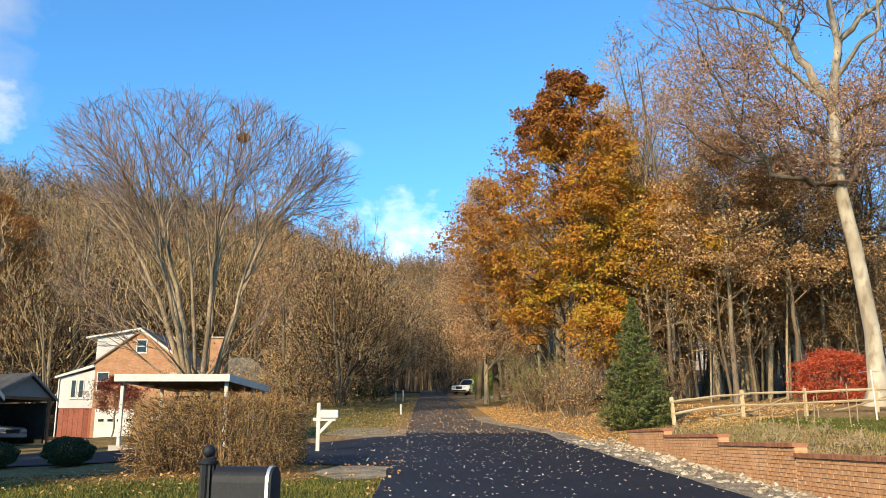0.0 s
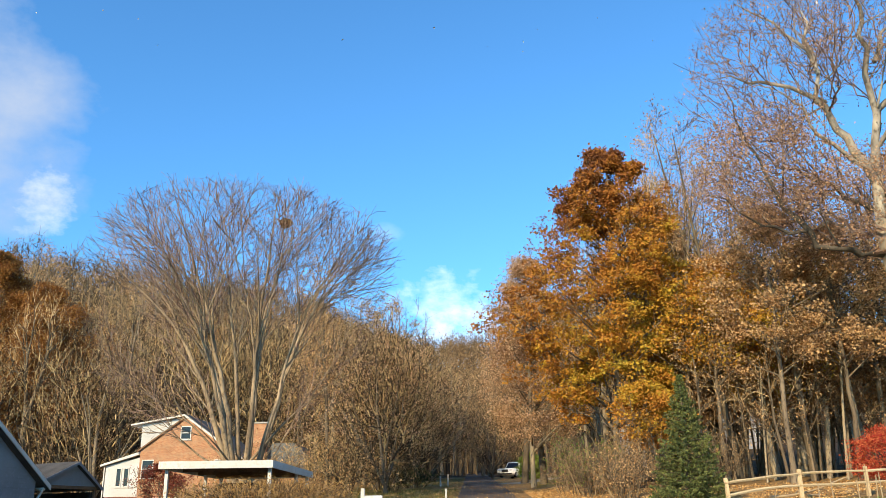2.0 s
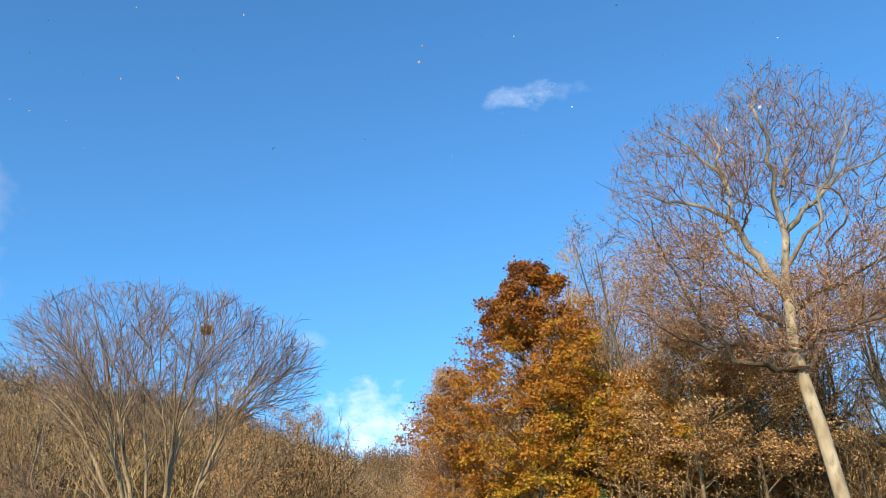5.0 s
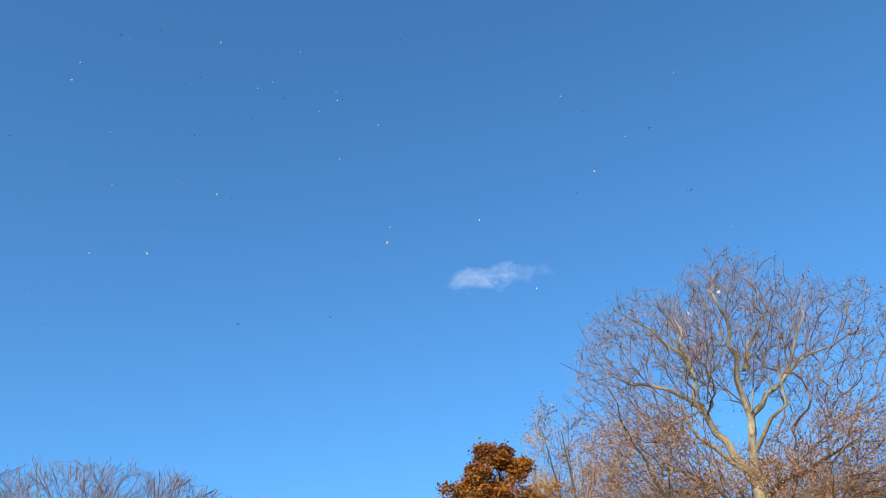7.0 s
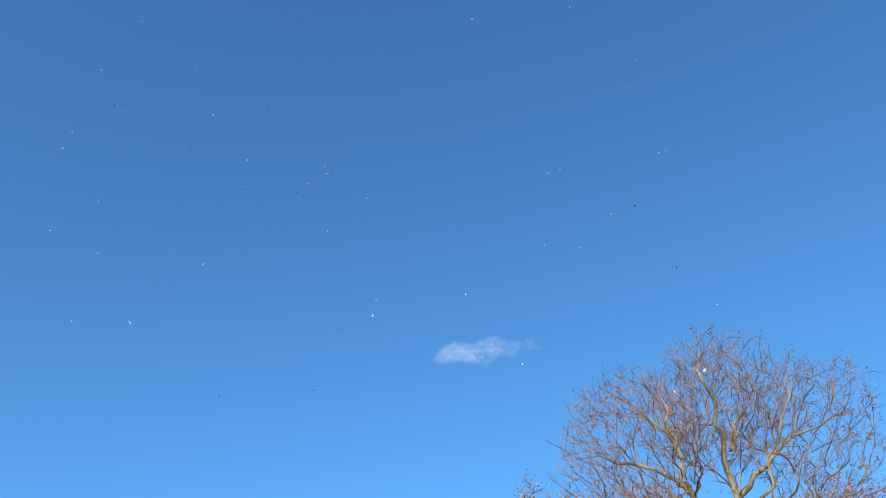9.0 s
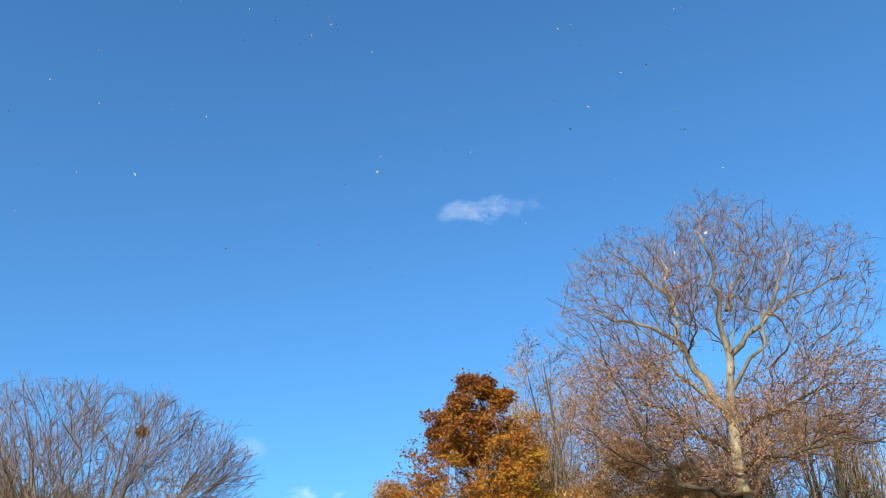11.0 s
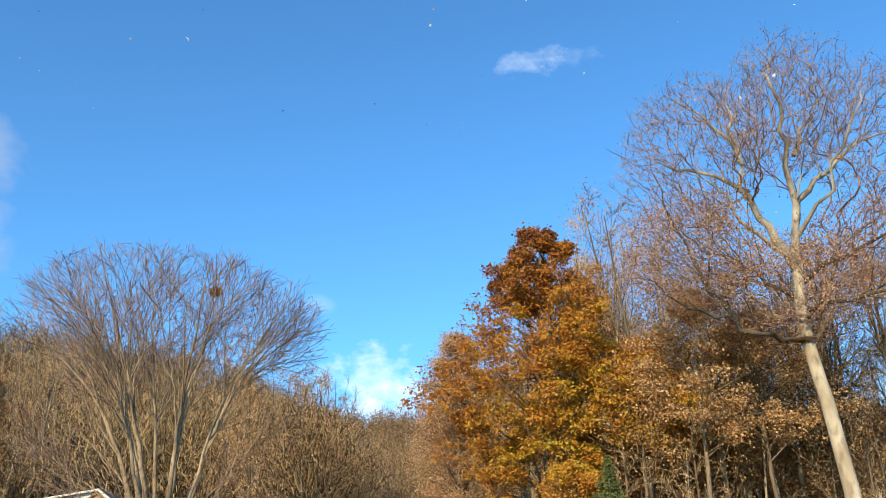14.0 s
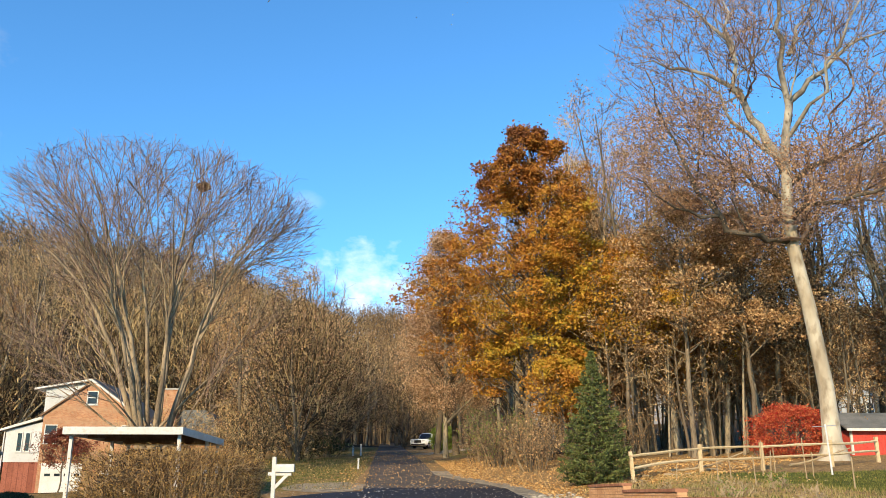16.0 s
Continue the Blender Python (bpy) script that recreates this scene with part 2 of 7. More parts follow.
M_HEDGE_TWIG = material("hedge_twigs", (0.10, 0.062, 0.03), (0.32, 0.21, 0.105), 2.0, 0.9, bump=0, island=0.9)
M_BLADE = material("grass_blades", (0.045, 0.058, 0.012), (0.19, 0.175, 0.036), 0.9, 0.8, bump=0, island=0.9, translucent=0.2)
M_STRAW = material("dry_grass", (0.28, 0.20, 0.08), (0.38, 0.285, 0.125), 0.9, 0.85, bump=0, island=0.8, translucent=0.2)
M_FALLEN = material("fallen_leaves", (0.30, 0.25, 0.19), (0.62, 0.57, 0.50), 0.7, 0.8, bump=0, island=1.2)
M_WHITE = material("white_paint", (0.50, 0.485, 0.455), (0.60, 0.585, 0.55), 1.2, 0.6, (0.46, 0.43, 0.38), 12, 0.05, 0.004)
M_SIDING = material("white_siding", (0.44, 0.44, 0.43), (0.52, 0.52, 0.51), 0.8, 0.6, (0.40, 0.40, 0.385), 8, 0.05, 0.004)
M_GREY_SIDING = material("grey_siding", (0.20, 0.20, 0.215), (0.26, 0.26, 0.275), 0.8, 0.7, (0.26, 0.26, 0.29), 8, 0.05, 0.004)
M_RED_BOARD = material("red_stained_board", (0.20, 0.06, 0.035), (0.27, 0.09, 0.055), 1.5, 0.8, (0.13, 0.04, 0.028), 12, 0.2, 0.01, per_object=0.6)
M_BARN_RED = material("barn_red_paint", (0.44, 0.05, 0.035), (0.52, 0.075, 0.05), 0.9, 0.75, (0.34, 0.04, 0.03), 10, 0.15, 0.01)
M_BRICK = material("red_brick", (0.46, 0.245, 0.118), (0.56, 0.32, 0.165), 1.1, 0.9, (0.34, 0.165, 0.085), 9, 0.3, 0.01, per_object=0.28)
M_BRICK_CAP = material("brick_caps", (0.22, 0.09, 0.05), (0.31, 0.14, 0.078), 2.0, 0.9, (0.18, 0.075, 0.048), 9, 0.3, 0.01, island=0.6)
M_BRICK_JOINED = material("red_brick_far", (0.46, 0.245, 0.118), (0.56, 0.32, 0.165), 1.1, 0.9, (0.34, 0.165, 0.085), 9, 0.3, 0.01, island=0.28)
M_MORTAR = material("mortar", (0.36, 0.205, 0.115), (0.43, 0.26, 0.155), 3, 0.95, (0.26, 0.17, 0.11), 30, 0.3, 0.01)
M_SHINGLE = material("grey_shingles", (0.11, 0.11, 0.105), (0.17, 0.165, 0.155), 1.5, 0.9, (0.08, 0.08, 0.08), 25, 0.4, 0.01)
M_DARK_ROOF = material("dark_shingles", (0.05, 0.047, 0.045), (0.085, 0.08, 0.075), 1.5, 0.9, (0.04, 0.04, 0.04), 25, 0.4, 0.01)
M_BLACK = material("black_enamel", (0.011, 0.012, 0.015), (0.016, 0.017, 0.021), 6, 0.62, (0.024, 0.024, 0.028), 60, 0.08, 0.002, spec=0.3)
M_RIM = material("grey_metal", (0.42, 0.43, 0.45), (0.52, 0.53, 0.55), 8, 0.45, bump=0.05, bump_far=0.002, metal=0.6)
M_WOOD = material("weathered_pine_rail", (0.46, 0.34, 0.19), (0.56, 0.43, 0.26), 3, 0.85, (0.30, 0.21, 0.12), 22, 0.4, 0.008, stretch=(1, 1, 0.5), per_object=0.5)
M_STAKE = material("garden_stake", (0.28, 0.20, 0.12), (0.36, 0.27, 0.16), 3, 0.9, bump=0.2, bump_far=0.005)
M_TIMBER = material("brown_timber", (0.16, 0.09, 0.05), (0.22, 0.13, 0.075), 3, 0.85, (0.11, 0.06, 0.035), 20, 0.3, 0.008)
M_GLASS = glass_material()
M_DARK = material("dark_interior", (0.02, 0.019, 0.018), (0.035, 0.032, 0.03), 2, 0.9, bump=0)
M_CAR_WHITE = material("white_car_paint", (0.80, 0.80, 0.80), (0.84, 0.84, 0.84), 3, 0.25, bump=0, spec=0.6)
M_CAR_DARK = material("dark_car_paint", (0.02, 0.02, 0.025), (0.03, 0.03, 0.036), 3, 0.22, bump=0, spec=0.6)
M_TYRE = material("black_rubber", (0.015, 0.015, 0.015), (0.025, 0.025, 0.025), 8, 0.85, bump=0)
M_NEST = material("nest_twigs", (0.16, 0.09, 0.045), (0.26, 0.155, 0.08), 6, 0.95, bump=0, island=0.6)


# ------------------------------------------------------------------ building helpers
def empty(name, at, label, category, group="", kind="", turn=0.0):
    ob = new(name)
    ob.matrix_basis = pose(*at, 0, 0, turn)
    ob.empty_display_size = 0.3
    return tagged(ob, label, category, group, kind)


def finish(name, me, mat, parent, label=""):
    me.materials.append(mat)
    ob = new(name, me)
    if parent:
        ob.parent = parent
    if label:
        ob["label"] = label
    return ob


def part(name, bm, mat, parent, label="", smooth=False):
    me = bpy.data.meshes.new(name)
    bm.normal_update()
    for f in bm.faces:
        f.smooth = smooth
    bm.to_mesh(me)
    bm.free()
    return finish(name, me, mat, parent, label)


class Soup:
    """Collects vertices with quads and triangles and turns them into one mesh."""

    def __init__(self):
        self.v, self.q, self.t, self.n = [], [], [], 0

    def add(self, v, q=None, t=None):
        v = np.asarray(v, dtype=np.float32)
        self.v.append(v)
        if q is not None and len(q):
            self.q.append(np.asarray(q, dtype=np.int32) + self.n)
        if t is not None and len(t):
            self.t.append(np.asarray(t, dtype=np.int32) + self.n)
        self.n += len(v)

    def tube(self, pts, rad, sides, cone=False):
        pts = np.asarray(pts, dtype=np.float64)
        if cone:                     # the last ring closes to a point
            tip, pts, rad = pts[-1], pts[:-1], rad[:-1]
            end = tip
        n = len(pts)
        d = (end if cone else pts[-1]) - pts[0]
        d /= np.linalg.norm(d) + 1e-9
        ref = np.array((0.0, 0.0, 1.0)) if abs(d[2]) < 0.8 else np.array((1.0, 0.0, 0.0))
        u = np.cross(d, ref)
        u /= np.linalg.norm(u)
        w = np.cross(d, u)
        ang = np.arange(sides) * (2 * math.pi / sides)
        ring = np.cos(ang)[:, None] * u + np.sin(ang)[:, None] * w
        v = (pts[:, None, :] + ring[None] * np.asarray(rad)[:, None, None]).reshape(-1, 3)
        i = np.arange(n - 1)[:, None] * sides
        j = np.arange(sides)
        k = (j + 1) % sides
        q = np.stack([i + j, i + k, i + sides + k, i + sides + j], -1).reshape(-1, 4)
        if cone:
            m = (n - 1) * sides
            t = np.stack([m + j, m + k, np.full(sides, n * sides)], -1)
            self.add(np.concatenate([v, tip[None]]), q, t)
        else:
            self.add(v, q)

    def leaves(self, rng, p, size, wide=0.6, flat=0.0):
        """Folded diamond leaves round the points p."""
        p = np.asarray(p, dtype=np.float64)
        n = len(p)
        if not n:
            return
        a = rng.normal(size=(n, 3))
        if flat:
            a[:, 2] *= 1 - flat
        a /= np.linalg.norm(a, axis=1)[:, None] + 1e-9
        b = rng.normal(size=(n, 3))
        if flat:
            b[:, 2] *= 1 - flat
        b -= (a * b).sum(1)[:, None] * a
        b /= np.linalg.norm(b, axis=1)[:, None] + 1e-9
        c = np.cross(a, b)
        s = (size * rng.uniform(0.6, 1.3, n))[:, None]
        v = np.stack([p - a * s * 0.5, p + b * s * wide * 0.5 + c * s * 0.18, p + a * s * 0.5, p - b * s * wide * 0.5 + c * s * 0.18], 1)
        self.add(v.reshape(-1, 3), np.arange(4 * n).reshape(n, 4))

    def box(self, lo, hi):
        x0, y0, z0 = lo
        x1, y1, z1 = hi
        v = [(x0, y0, z0), (x1, y0, z0), (x1, y1, z0), (x0, y1, z0), (x0, y0, z1), (x1, y0, z1), (x1, y1, z1), (x0, y1, z1)]
        self.add(v, [(0, 3, 2, 1), (4, 5, 6, 7), (0, 1, 5, 4), (1, 2, 6, 5), (2, 3, 7, 6), (3, 0, 4, 7)])

    def mesh(self, name, smooth=False):
        me = bpy.data.meshes.new(name)
        v = np.concatenate(self.v)
        q = np.concatenate(self.q) if self.q else np.zeros((0, 4), np.int32)
        t = np.concatenate(self.t) if self.t else np.zeros((0, 3), np.int32)
        me.vertices.add(len(v))
        me.vertices.foreach_set("co", v.astype(np.float32).ravel())
        me.loops.add(q.size + t.size)
        me.loops.foreach_set("vertex_index", np.concatenate([q.ravel(), t.ravel()]).astype(np.int32))
        me.polygons.add(len(q) + len(t))
        me.polygons.foreach_set("loop_start", np.concatenate([np.arange(len(q)) * 4, q.size + np.arange(len(t)) * 3]).astype(np.int32))
        me.update(calc_edges=True)
        me.polygons.foreach_set("use_smooth", np.full(len(q) + len(t), smooth, dtype=bool))
        me.validate()
        return me


def soup_part(name, soup, mat, parent, label="", smooth=False):
    return finish(name, soup.mesh(name, smooth), mat, parent, label)


def box(bm, lo, hi, bevel=0.0):
    r = bmesh.ops.create_cube(bm, size=1.0)["verts"]
    c = [(a + b) / 2 for a, b in zip(lo, hi)]
    s = [b - a for a, b in zip(lo, hi)]
    for v in r:
        v.co = Vector((c[0] + v.co.x * s[0], c[1] + v.co.y * s[1], c[2] + v.co.z * s[2]))
    if bevel:
        bmesh.ops.bevel(bm, geom=list({e for v in r for e in v.link_edges}), offset=bevel, segments=2, affect="EDGES", profile=0.6)
    return r


def boxed(name, lo, hi, mat, parent, label="", bevel=0.0):
    bm = bmesh.new()
    box(bm, lo, hi, bevel)
    return part(name, bm, mat, parent, label)


def rod(bm, a, b, r0, r1=None, sides=10):
    a, b = Vector(a), Vector(b)
    d = b - a
    r = bmesh.ops.create_cone(bm, cap_ends=True, segments=sides, radius1=r0, radius2=r0 if r1 is None else r1, depth=d.length)["verts"]
    bmesh.ops.transform(bm, matrix=Matrix.Translation((a + b) / 2) @ d.to_track_quat("Z", "Y").to_matrix().to_4x4(), verts=r)
    return r


def prism(bm, outline, y0, y1):
    """A solid from an outline of (x, z) pairs, between two depths."""
    f = [bm.verts.new((x, y0, z)) for x, z in outline]
    b = [bm.verts.new((x, y1, z)) for x, z in outline]
    n = len(f)
    bm.faces.new(f)
    bm.faces.new(b[::-1])
    for i in range(n):
        bm.faces.new((f[i], b[i], b[(i + 1) % n], f[(i + 1) % n]))
    bmesh.ops.recalc_face_normals(bm, faces=bm.faces)


# ------------------------------------------------------------------ the lie of the land
def step(a, b, x):
    t = min(1.0, max(0.0, (x - a) / (b - a)))
    return t * t * (3 - 2 * t)


def grade(y):
    """Height of the road along its length: it climbs away."""
    if y < 25:
        z = 0.05 * max(y, -25.0)
    elif y < 35:
        z = 1.25 + 0.05 * (y - 25) + 0.00135 * (y - 25) ** 2
    elif y < 60:
        z = 1.885 + 0.077 * (y - 35)
    else:
        z = 3.81 + 0.064 * (y - 60)
    return z


def left_edge(y):
    return -1.09 if y < 14 else -1.09 - 0.016 * (y - 14) if y < 33 else -1.39 - 0.02 * (y - 33)


def right_edge(y):
    return 4.83 - 0.045 * (max(y, 8) - 14.5) if y < 33 else 4.0 - 2.2 * step(33, 44, y) - 0.018 * (y - 33)


def terrain(x, y):
    z = grade(y)
    # the hollow with the houses
    low = 0.036 * max(y, -25) if y < 30 else 1.08 + 0.018 * (y - 30)
    if y > 74:
        low += 0.30 * (min(y, 190) - 74)
    w = step(-3.0 - 0.09 * max(y, 0), -11.0 - 0.22 * max(y, 0), x)
    z = z * (1 - w) + low * w
    z += 0.16 * max(0.0, -38 - x) * step(20, 60, y)
    # the raised lawn and the bank
    bank = 0.52 + 0.02 * min(max(x - 6.2, 0), 30)
    wall = step(6.2, 6.34, x)
    slope = step(right_edge(y) + 1.2, right_edge(y) + 6.5, x)
    k = step(28.0, 30.5, y)
    z += bank * (wall * (1 - k) + slope * k)
    z += 0.05 * max(0.0, y - 70) * step(8, 30, x)
    # far ridge
    z += 50 * step(210, 455, y) - 30 * step(470, 900, y)
    z += 0.10 * (noise.noise(Vector((x * 0.35, y * 0.35, 3.0)))) * step(0.6, 4, abs(x - 1.6) - 3) * step(5, 20, y)
    return z


def lawn_share(x, y):
    """1: lawn, 0: dry leaves, -1: woodland floor darkened to imitate tree shade."""
    g = 0.0
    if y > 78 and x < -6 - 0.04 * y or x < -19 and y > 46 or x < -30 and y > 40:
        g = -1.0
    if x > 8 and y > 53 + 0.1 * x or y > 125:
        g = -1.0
    if x < -0.6 and y < 22.2:
        g = 0.75 * step(-0.8, -1.7, x)
    if x < -2.9 and 16.0 < y < 22.2:
        g *= step(17.4, 16.4, y)
    if 6.3 < x and y < 34:
        g = max(g, 0.85 * step(9.5, 13.0, x) * step(33.5, 31.0, y - 0.05 * x))
    if -24 < x < -3 and 28 < y < 66:
        g = max(g, 0.42 - 0.3 * step(-9, -6, x))
    if -14 < x < -2 and 33 < y < 120:
        g = max(g, 0.50 * step(-16, -9, x))
    if 3 < x < 16 and 62 < y < 90:
        g = max(g, 0.5)
    return g


def grid_lines(stops):
    out = []
    for a, b, s in stops:
        out += list(np.arange(a, b - 1e-6, s))
    return out + [stops[-1][1]]


def build_ground():
    xs = grid_lines([(-700, -100, 30), (-100, -40, 4), (-40, -16, 1.5), (-16, 6, 0.5)]) + [6.1, 6.2, 6.34]
    xs += grid_lines([(6.5, 16, 0.5), (16, 40, 1.5), (40, 100, 5), (100, 700, 40)])
    ys = grid_lines([(-400, -60, 40), (-60, 0, 6), (0, 12, 1.5), (12, 50, 0.5), (50, 110, 1.5), (110, 240, 6), (240, 520, 12), (520, 1500, 60)])
    v = [(x, y, terrain(x, y)) for y in ys for x in xs]
    nx = len(xs)
    i, j = np.meshgrid(np.arange(len(ys) - 1), np.arange(nx - 1), indexing="ij")
    a = (i * nx + j).ravel()
    s = Soup()
    s.add(v, np.stack([a, a + 1, a + 1 + nx, a + nx], 1))
    ob = soup_part("ground", s, M_GROUND, None, smooth=True)
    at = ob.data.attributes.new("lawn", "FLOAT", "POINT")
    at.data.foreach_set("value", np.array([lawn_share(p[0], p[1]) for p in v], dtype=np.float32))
    tagged(ob, "leaf-strewn ground with lawns, rising away along the road", "ground", kind="structure")


def strip(name, ys, left, right, mat, label, lift=0.02, nx=7):
    """A paved strip that follows the land, with a skirt that closes its edges."""
    s = Soup()
    v = []
    for y in ys:
        a, b = left(y), right(y)
        row = [(a + (b - a) * i / (nx - 1)) for i in range(nx)]
        v += [(row[0], y, terrain(row[0], y) - 0.05)] + [(x, y, max(terrain(x, y), 0.0 * x + grade(y) - 9) + lift) for x in row] + [(row[-1], y, terrain(row[-1], y) - 0.05)]
    m = nx + 2
    i, j = np.meshgrid(np.arange(len(ys) - 1), np.arange(m - 1), indexing="ij")
    a = (i * m + j).ravel()
    s.add(v, np.stack([a, a + 1, a + 1 + m, a + m], 1))
    ob = soup_part(name, s, mat, None, smooth=False)
    return tagged(ob, label, name.split("_")[0], kind="structure")


def wob(y, k, amount=0.07):
    return amount * noise.noise(Vector((y * 0.9, k, 0.5))) + amount * 0.5 * noise.noise(Vector((y * 3.1, k, 2.5)))


build_ground()
near_y = [-30, -15, -5, 0, 4, 8, 10] + list(np.arange(12, 34.6, 0.5))
far_y = list(np.arange(33.0, 60, 0.75)) + list(np.arange(60, 200, 4))
strip("road_new", near_y, lambda y: left_edge(y) + wob(y, 1), lambda y: right_edge(y) + wob(y, 2), M_ASPHALT, "fresh black asphalt road strewn with fallen leaves", 0.045)
strip("road_old", far_y, lambda y: left_edge(y) + wob(y, 3), lambda y: max(right_edge(y), left_edge(y) + 3.0) + wob(y, 4), M_ASPHALT_OLD, "worn grey road with drifted leaves, between the woods", 0.03)
strip("shoulder", [-5, 0, 5, 8] + list(np.arange(10, 47, 0.5)), lambda y: right_edge(y) - 0.05, lambda y: min(6.15, right_edge(y) + 1.3 + 0.4 * step(26, 18, y)) + wob(y, 5, 0.12) * (y > 29), M_GRAVEL, "pale gravel shoulder beside the road", 0.02)


def driveway():
    """Asphalt drive from the road to the carport, wider at its mouth."""
    s = Soup()
    xs = list(np.arange(-28, -1.0, 0.5)) + [-1.05]
    v, n = [], 9
    for x in xs:
        f = step(-6.5, -1.2, x)
        y0 = 22.4 - 1.9 * f + wob(x, 7, 0.1)
        y1 = 27.9 + 5.0 * f + wob(x, 8, 0.1)
        for i in range(n):
            y = y0 + (y1 - y0) * i / (n - 1)
            v.append((x, y, terrain(x, y) + 0.03))
    i, j = np.meshgrid(np.arange(len(xs) - 1), np.arange(n - 1), indexing="ij")
    a = (i * n + j).ravel()
    s.add(v, np.stack([a, a + n, a + 1 + n, a + 1], 1))
    tagged(soup_part("driveway", s, M_ASPHALT, None), "dark asphalt driveway leading to the carport", "driveway", kind="structure")


driveway()


def ragged_patch(name, x0, x1, y0, y1, mat, label, lift=0.035):
    """Loose ground with a ragged outline, following the land."""
    s = Soup()
    n, v = 12, []
    cx, cy = (x0 + x1) / 2, (y0 + y1) / 2
    v.append((cx, cy, terrain(cx, cy) + lift))
    m = 36
    for ring in range(1, 5):
        for k in range(m):
            a = 2 * math.pi * k / m
            q = ring / 4 * (1 + 0.22 * noise.noise(Vector((math.cos(a) * 1.7, math.sin(a) * 1.7, x0 + y0))))
            x, y = cx + math.cos(a) * (x1 - x0) / 2 * q, cy + math.sin(a) * (y1 - y0) / 2 * q
            v.append((x, y, terrain(x, y) + lift * (1 - ring / 4 * 0.95)))
    q = [(1 + (r - 1) * m + k, 1 + r * m + k, 1 + r * m + (k + 1) % m, 1 + (r - 1) * m + (k + 1) % m) for r in range(1, 4) for k in range(m)]
    s.add(v, q, [(0, 1 + k, 1 + (k + 1) % m) for k in range(m)])
    tagged(soup_part(name, s, mat, None), label, "ground", kind="structure")


ragged_patch("ground_gravel_1", -4.6, -1.2, 32.6, 38.5, M_GRAVEL, "pale gravel patch at the mouth of the drive")
ragged_patch("ground_gravel_2", -2.7, -0.95, 17.6, 21.2, M_GRAVEL, "pale bare strip between lawn and asphalt")
ragged_patch("ground_gravel_3", 1.2, 7.5, 78.0, 88.0, M_GRAVEL, "pale gravel side drive by the green shrub")

# ------------------------------------------------------------------ trees
def unit(v):
    return v / (math.sqrt(v[0] * v[0] + v[1] * v[1] + v[2] * v[2]) + 1e-9)


def run(rng, p, d, length, r, seg, wander, up, tip):
    """Points and radii along one branch."""
    pts, rad = [p], [r]
    stepl = length / seg
    for i in range(seg):
        d = unit(d + rng.normal(0, wander, 3) + np.array((0, 0, up)))
        p = p + d * stepl
        pts.append(p)
        rad.append(max(r * (1 - (i + 1) / seg * (1 - tip)), 0.006))
    return pts, rad


def spawn(rng, pts, rad, length, lv, spec, out):
    """Side branches on a branch of level lv, by the table spec."""
    if lv + 1 >= len(spec):
        return
    s = spec[lv + 1]
    n = len(pts) - 1
    turn = rng.uniform(0, 6.28)
    for k in range(s["n"]):
        f = s["f0"] + (1 - s["f0"]) * (k + rng.uniform(0, 1)) / s["n"]
        x = min(f * n, n - 1e-3)
        i = int(x)
        a, b = pts[i], pts[i + 1]
        p = a + (b - a) * (x - i)
        r = rad[i] + (rad[i + 1] - rad[i]) * (x - i)
        t = unit(b - a)
        turn += 2.4 + rng.uniform(-0.5, 0.5)
        u = np.cross(t, (0.31, 0.52, 0.79))
        u = unit(u)
        w = np.cross(t, u)
        ang = radians(rng.uniform(*s["ang"]))
        d = t * math.cos(ang) + (u * math.cos(turn) + w * math.sin(turn)) * math.sin(ang)
        ln = length * rng.uniform(*s["len"]) * (1 - s.get("fade", 0.45) * f)
        grow(rng, p, d, ln, min(r * s["r"], r * 0.9), lv + 1, spec, out)


def grow(rng, p, d, length, r, lv, spec, out):
    s = spec[lv]
    pts, rad = run(rng, np.asarray(p, float), unit(np.asarray(d, float)), length, r, s["seg"], s["wan"], s["up"], s["tip"])
    out.append((lv, pts, rad))
    spawn(rng, pts, rad, length, lv, spec, out)


SIDES = (11, 7, 5, 3, 3, 3)


def wood_soups(branches, split=1, shift=0, thin=0.0):
    """Heavy wood (levels up to split) and twigs, as two soups."""
    heavy, light = Soup(), Soup()
    for lv, pts, rad in branches:
        if thin:
            rad = [max(q, thin) for q in rad]
        if lv >= 3 or len(pts) == 2:
            light.tube(pts, rad, 3, True)
        else:
            (heavy if lv <= split else light).tube(pts, rad, SIDES[min(lv + shift, 5)])
    return heavy, light


def great_tree(name, at, branches, bark, twig, label, leaves=None, leaf_mat=None, thin=0.009, limb_bark=None, low_bark=None):
    """A tree seen well: trunk, every limb with its boughs, the fine crown and the foliage are parts."""
    ob = empty(name, at, label, "tree")
    crown, limb, trunk = Soup(), None, Soup()
    limbs = []
    for lv, pts, rad in branches:
        rad = [max(q, thin) for q in rad]
        if lv == 0:
            trunk.tube(pts, rad, 14)
        elif lv == 1:
            limb = Soup()
            limbs.append((limb, []))
            limb.tube(pts, rad, 8)
        elif lv == 2:
            limbs[-1][1].append((pts, rad))
        else:
            crown.tube(pts, rad, 3, lv >= 4)
    soup_part("trunk", trunk, bark, ob, smooth=True)
    for l, boughs in limbs:
        old = low_bark if low_bark and l.v[0][0][2] < 14.5 else limb_bark or bark      # rough bark on the low limbs
        lo = soup_part("limb", l, old, ob, smooth=True)
        for pts, rad in boughs:
            b = Soup()
            b.tube(pts, rad, 5)
            soup_part("bough", b, old, lo, smooth=True)
    soup_part("crown", crown, twig, ob)
    if leaves is not None:
        soup_part("foliage", leaves, leaf_mat, ob)
    return ob


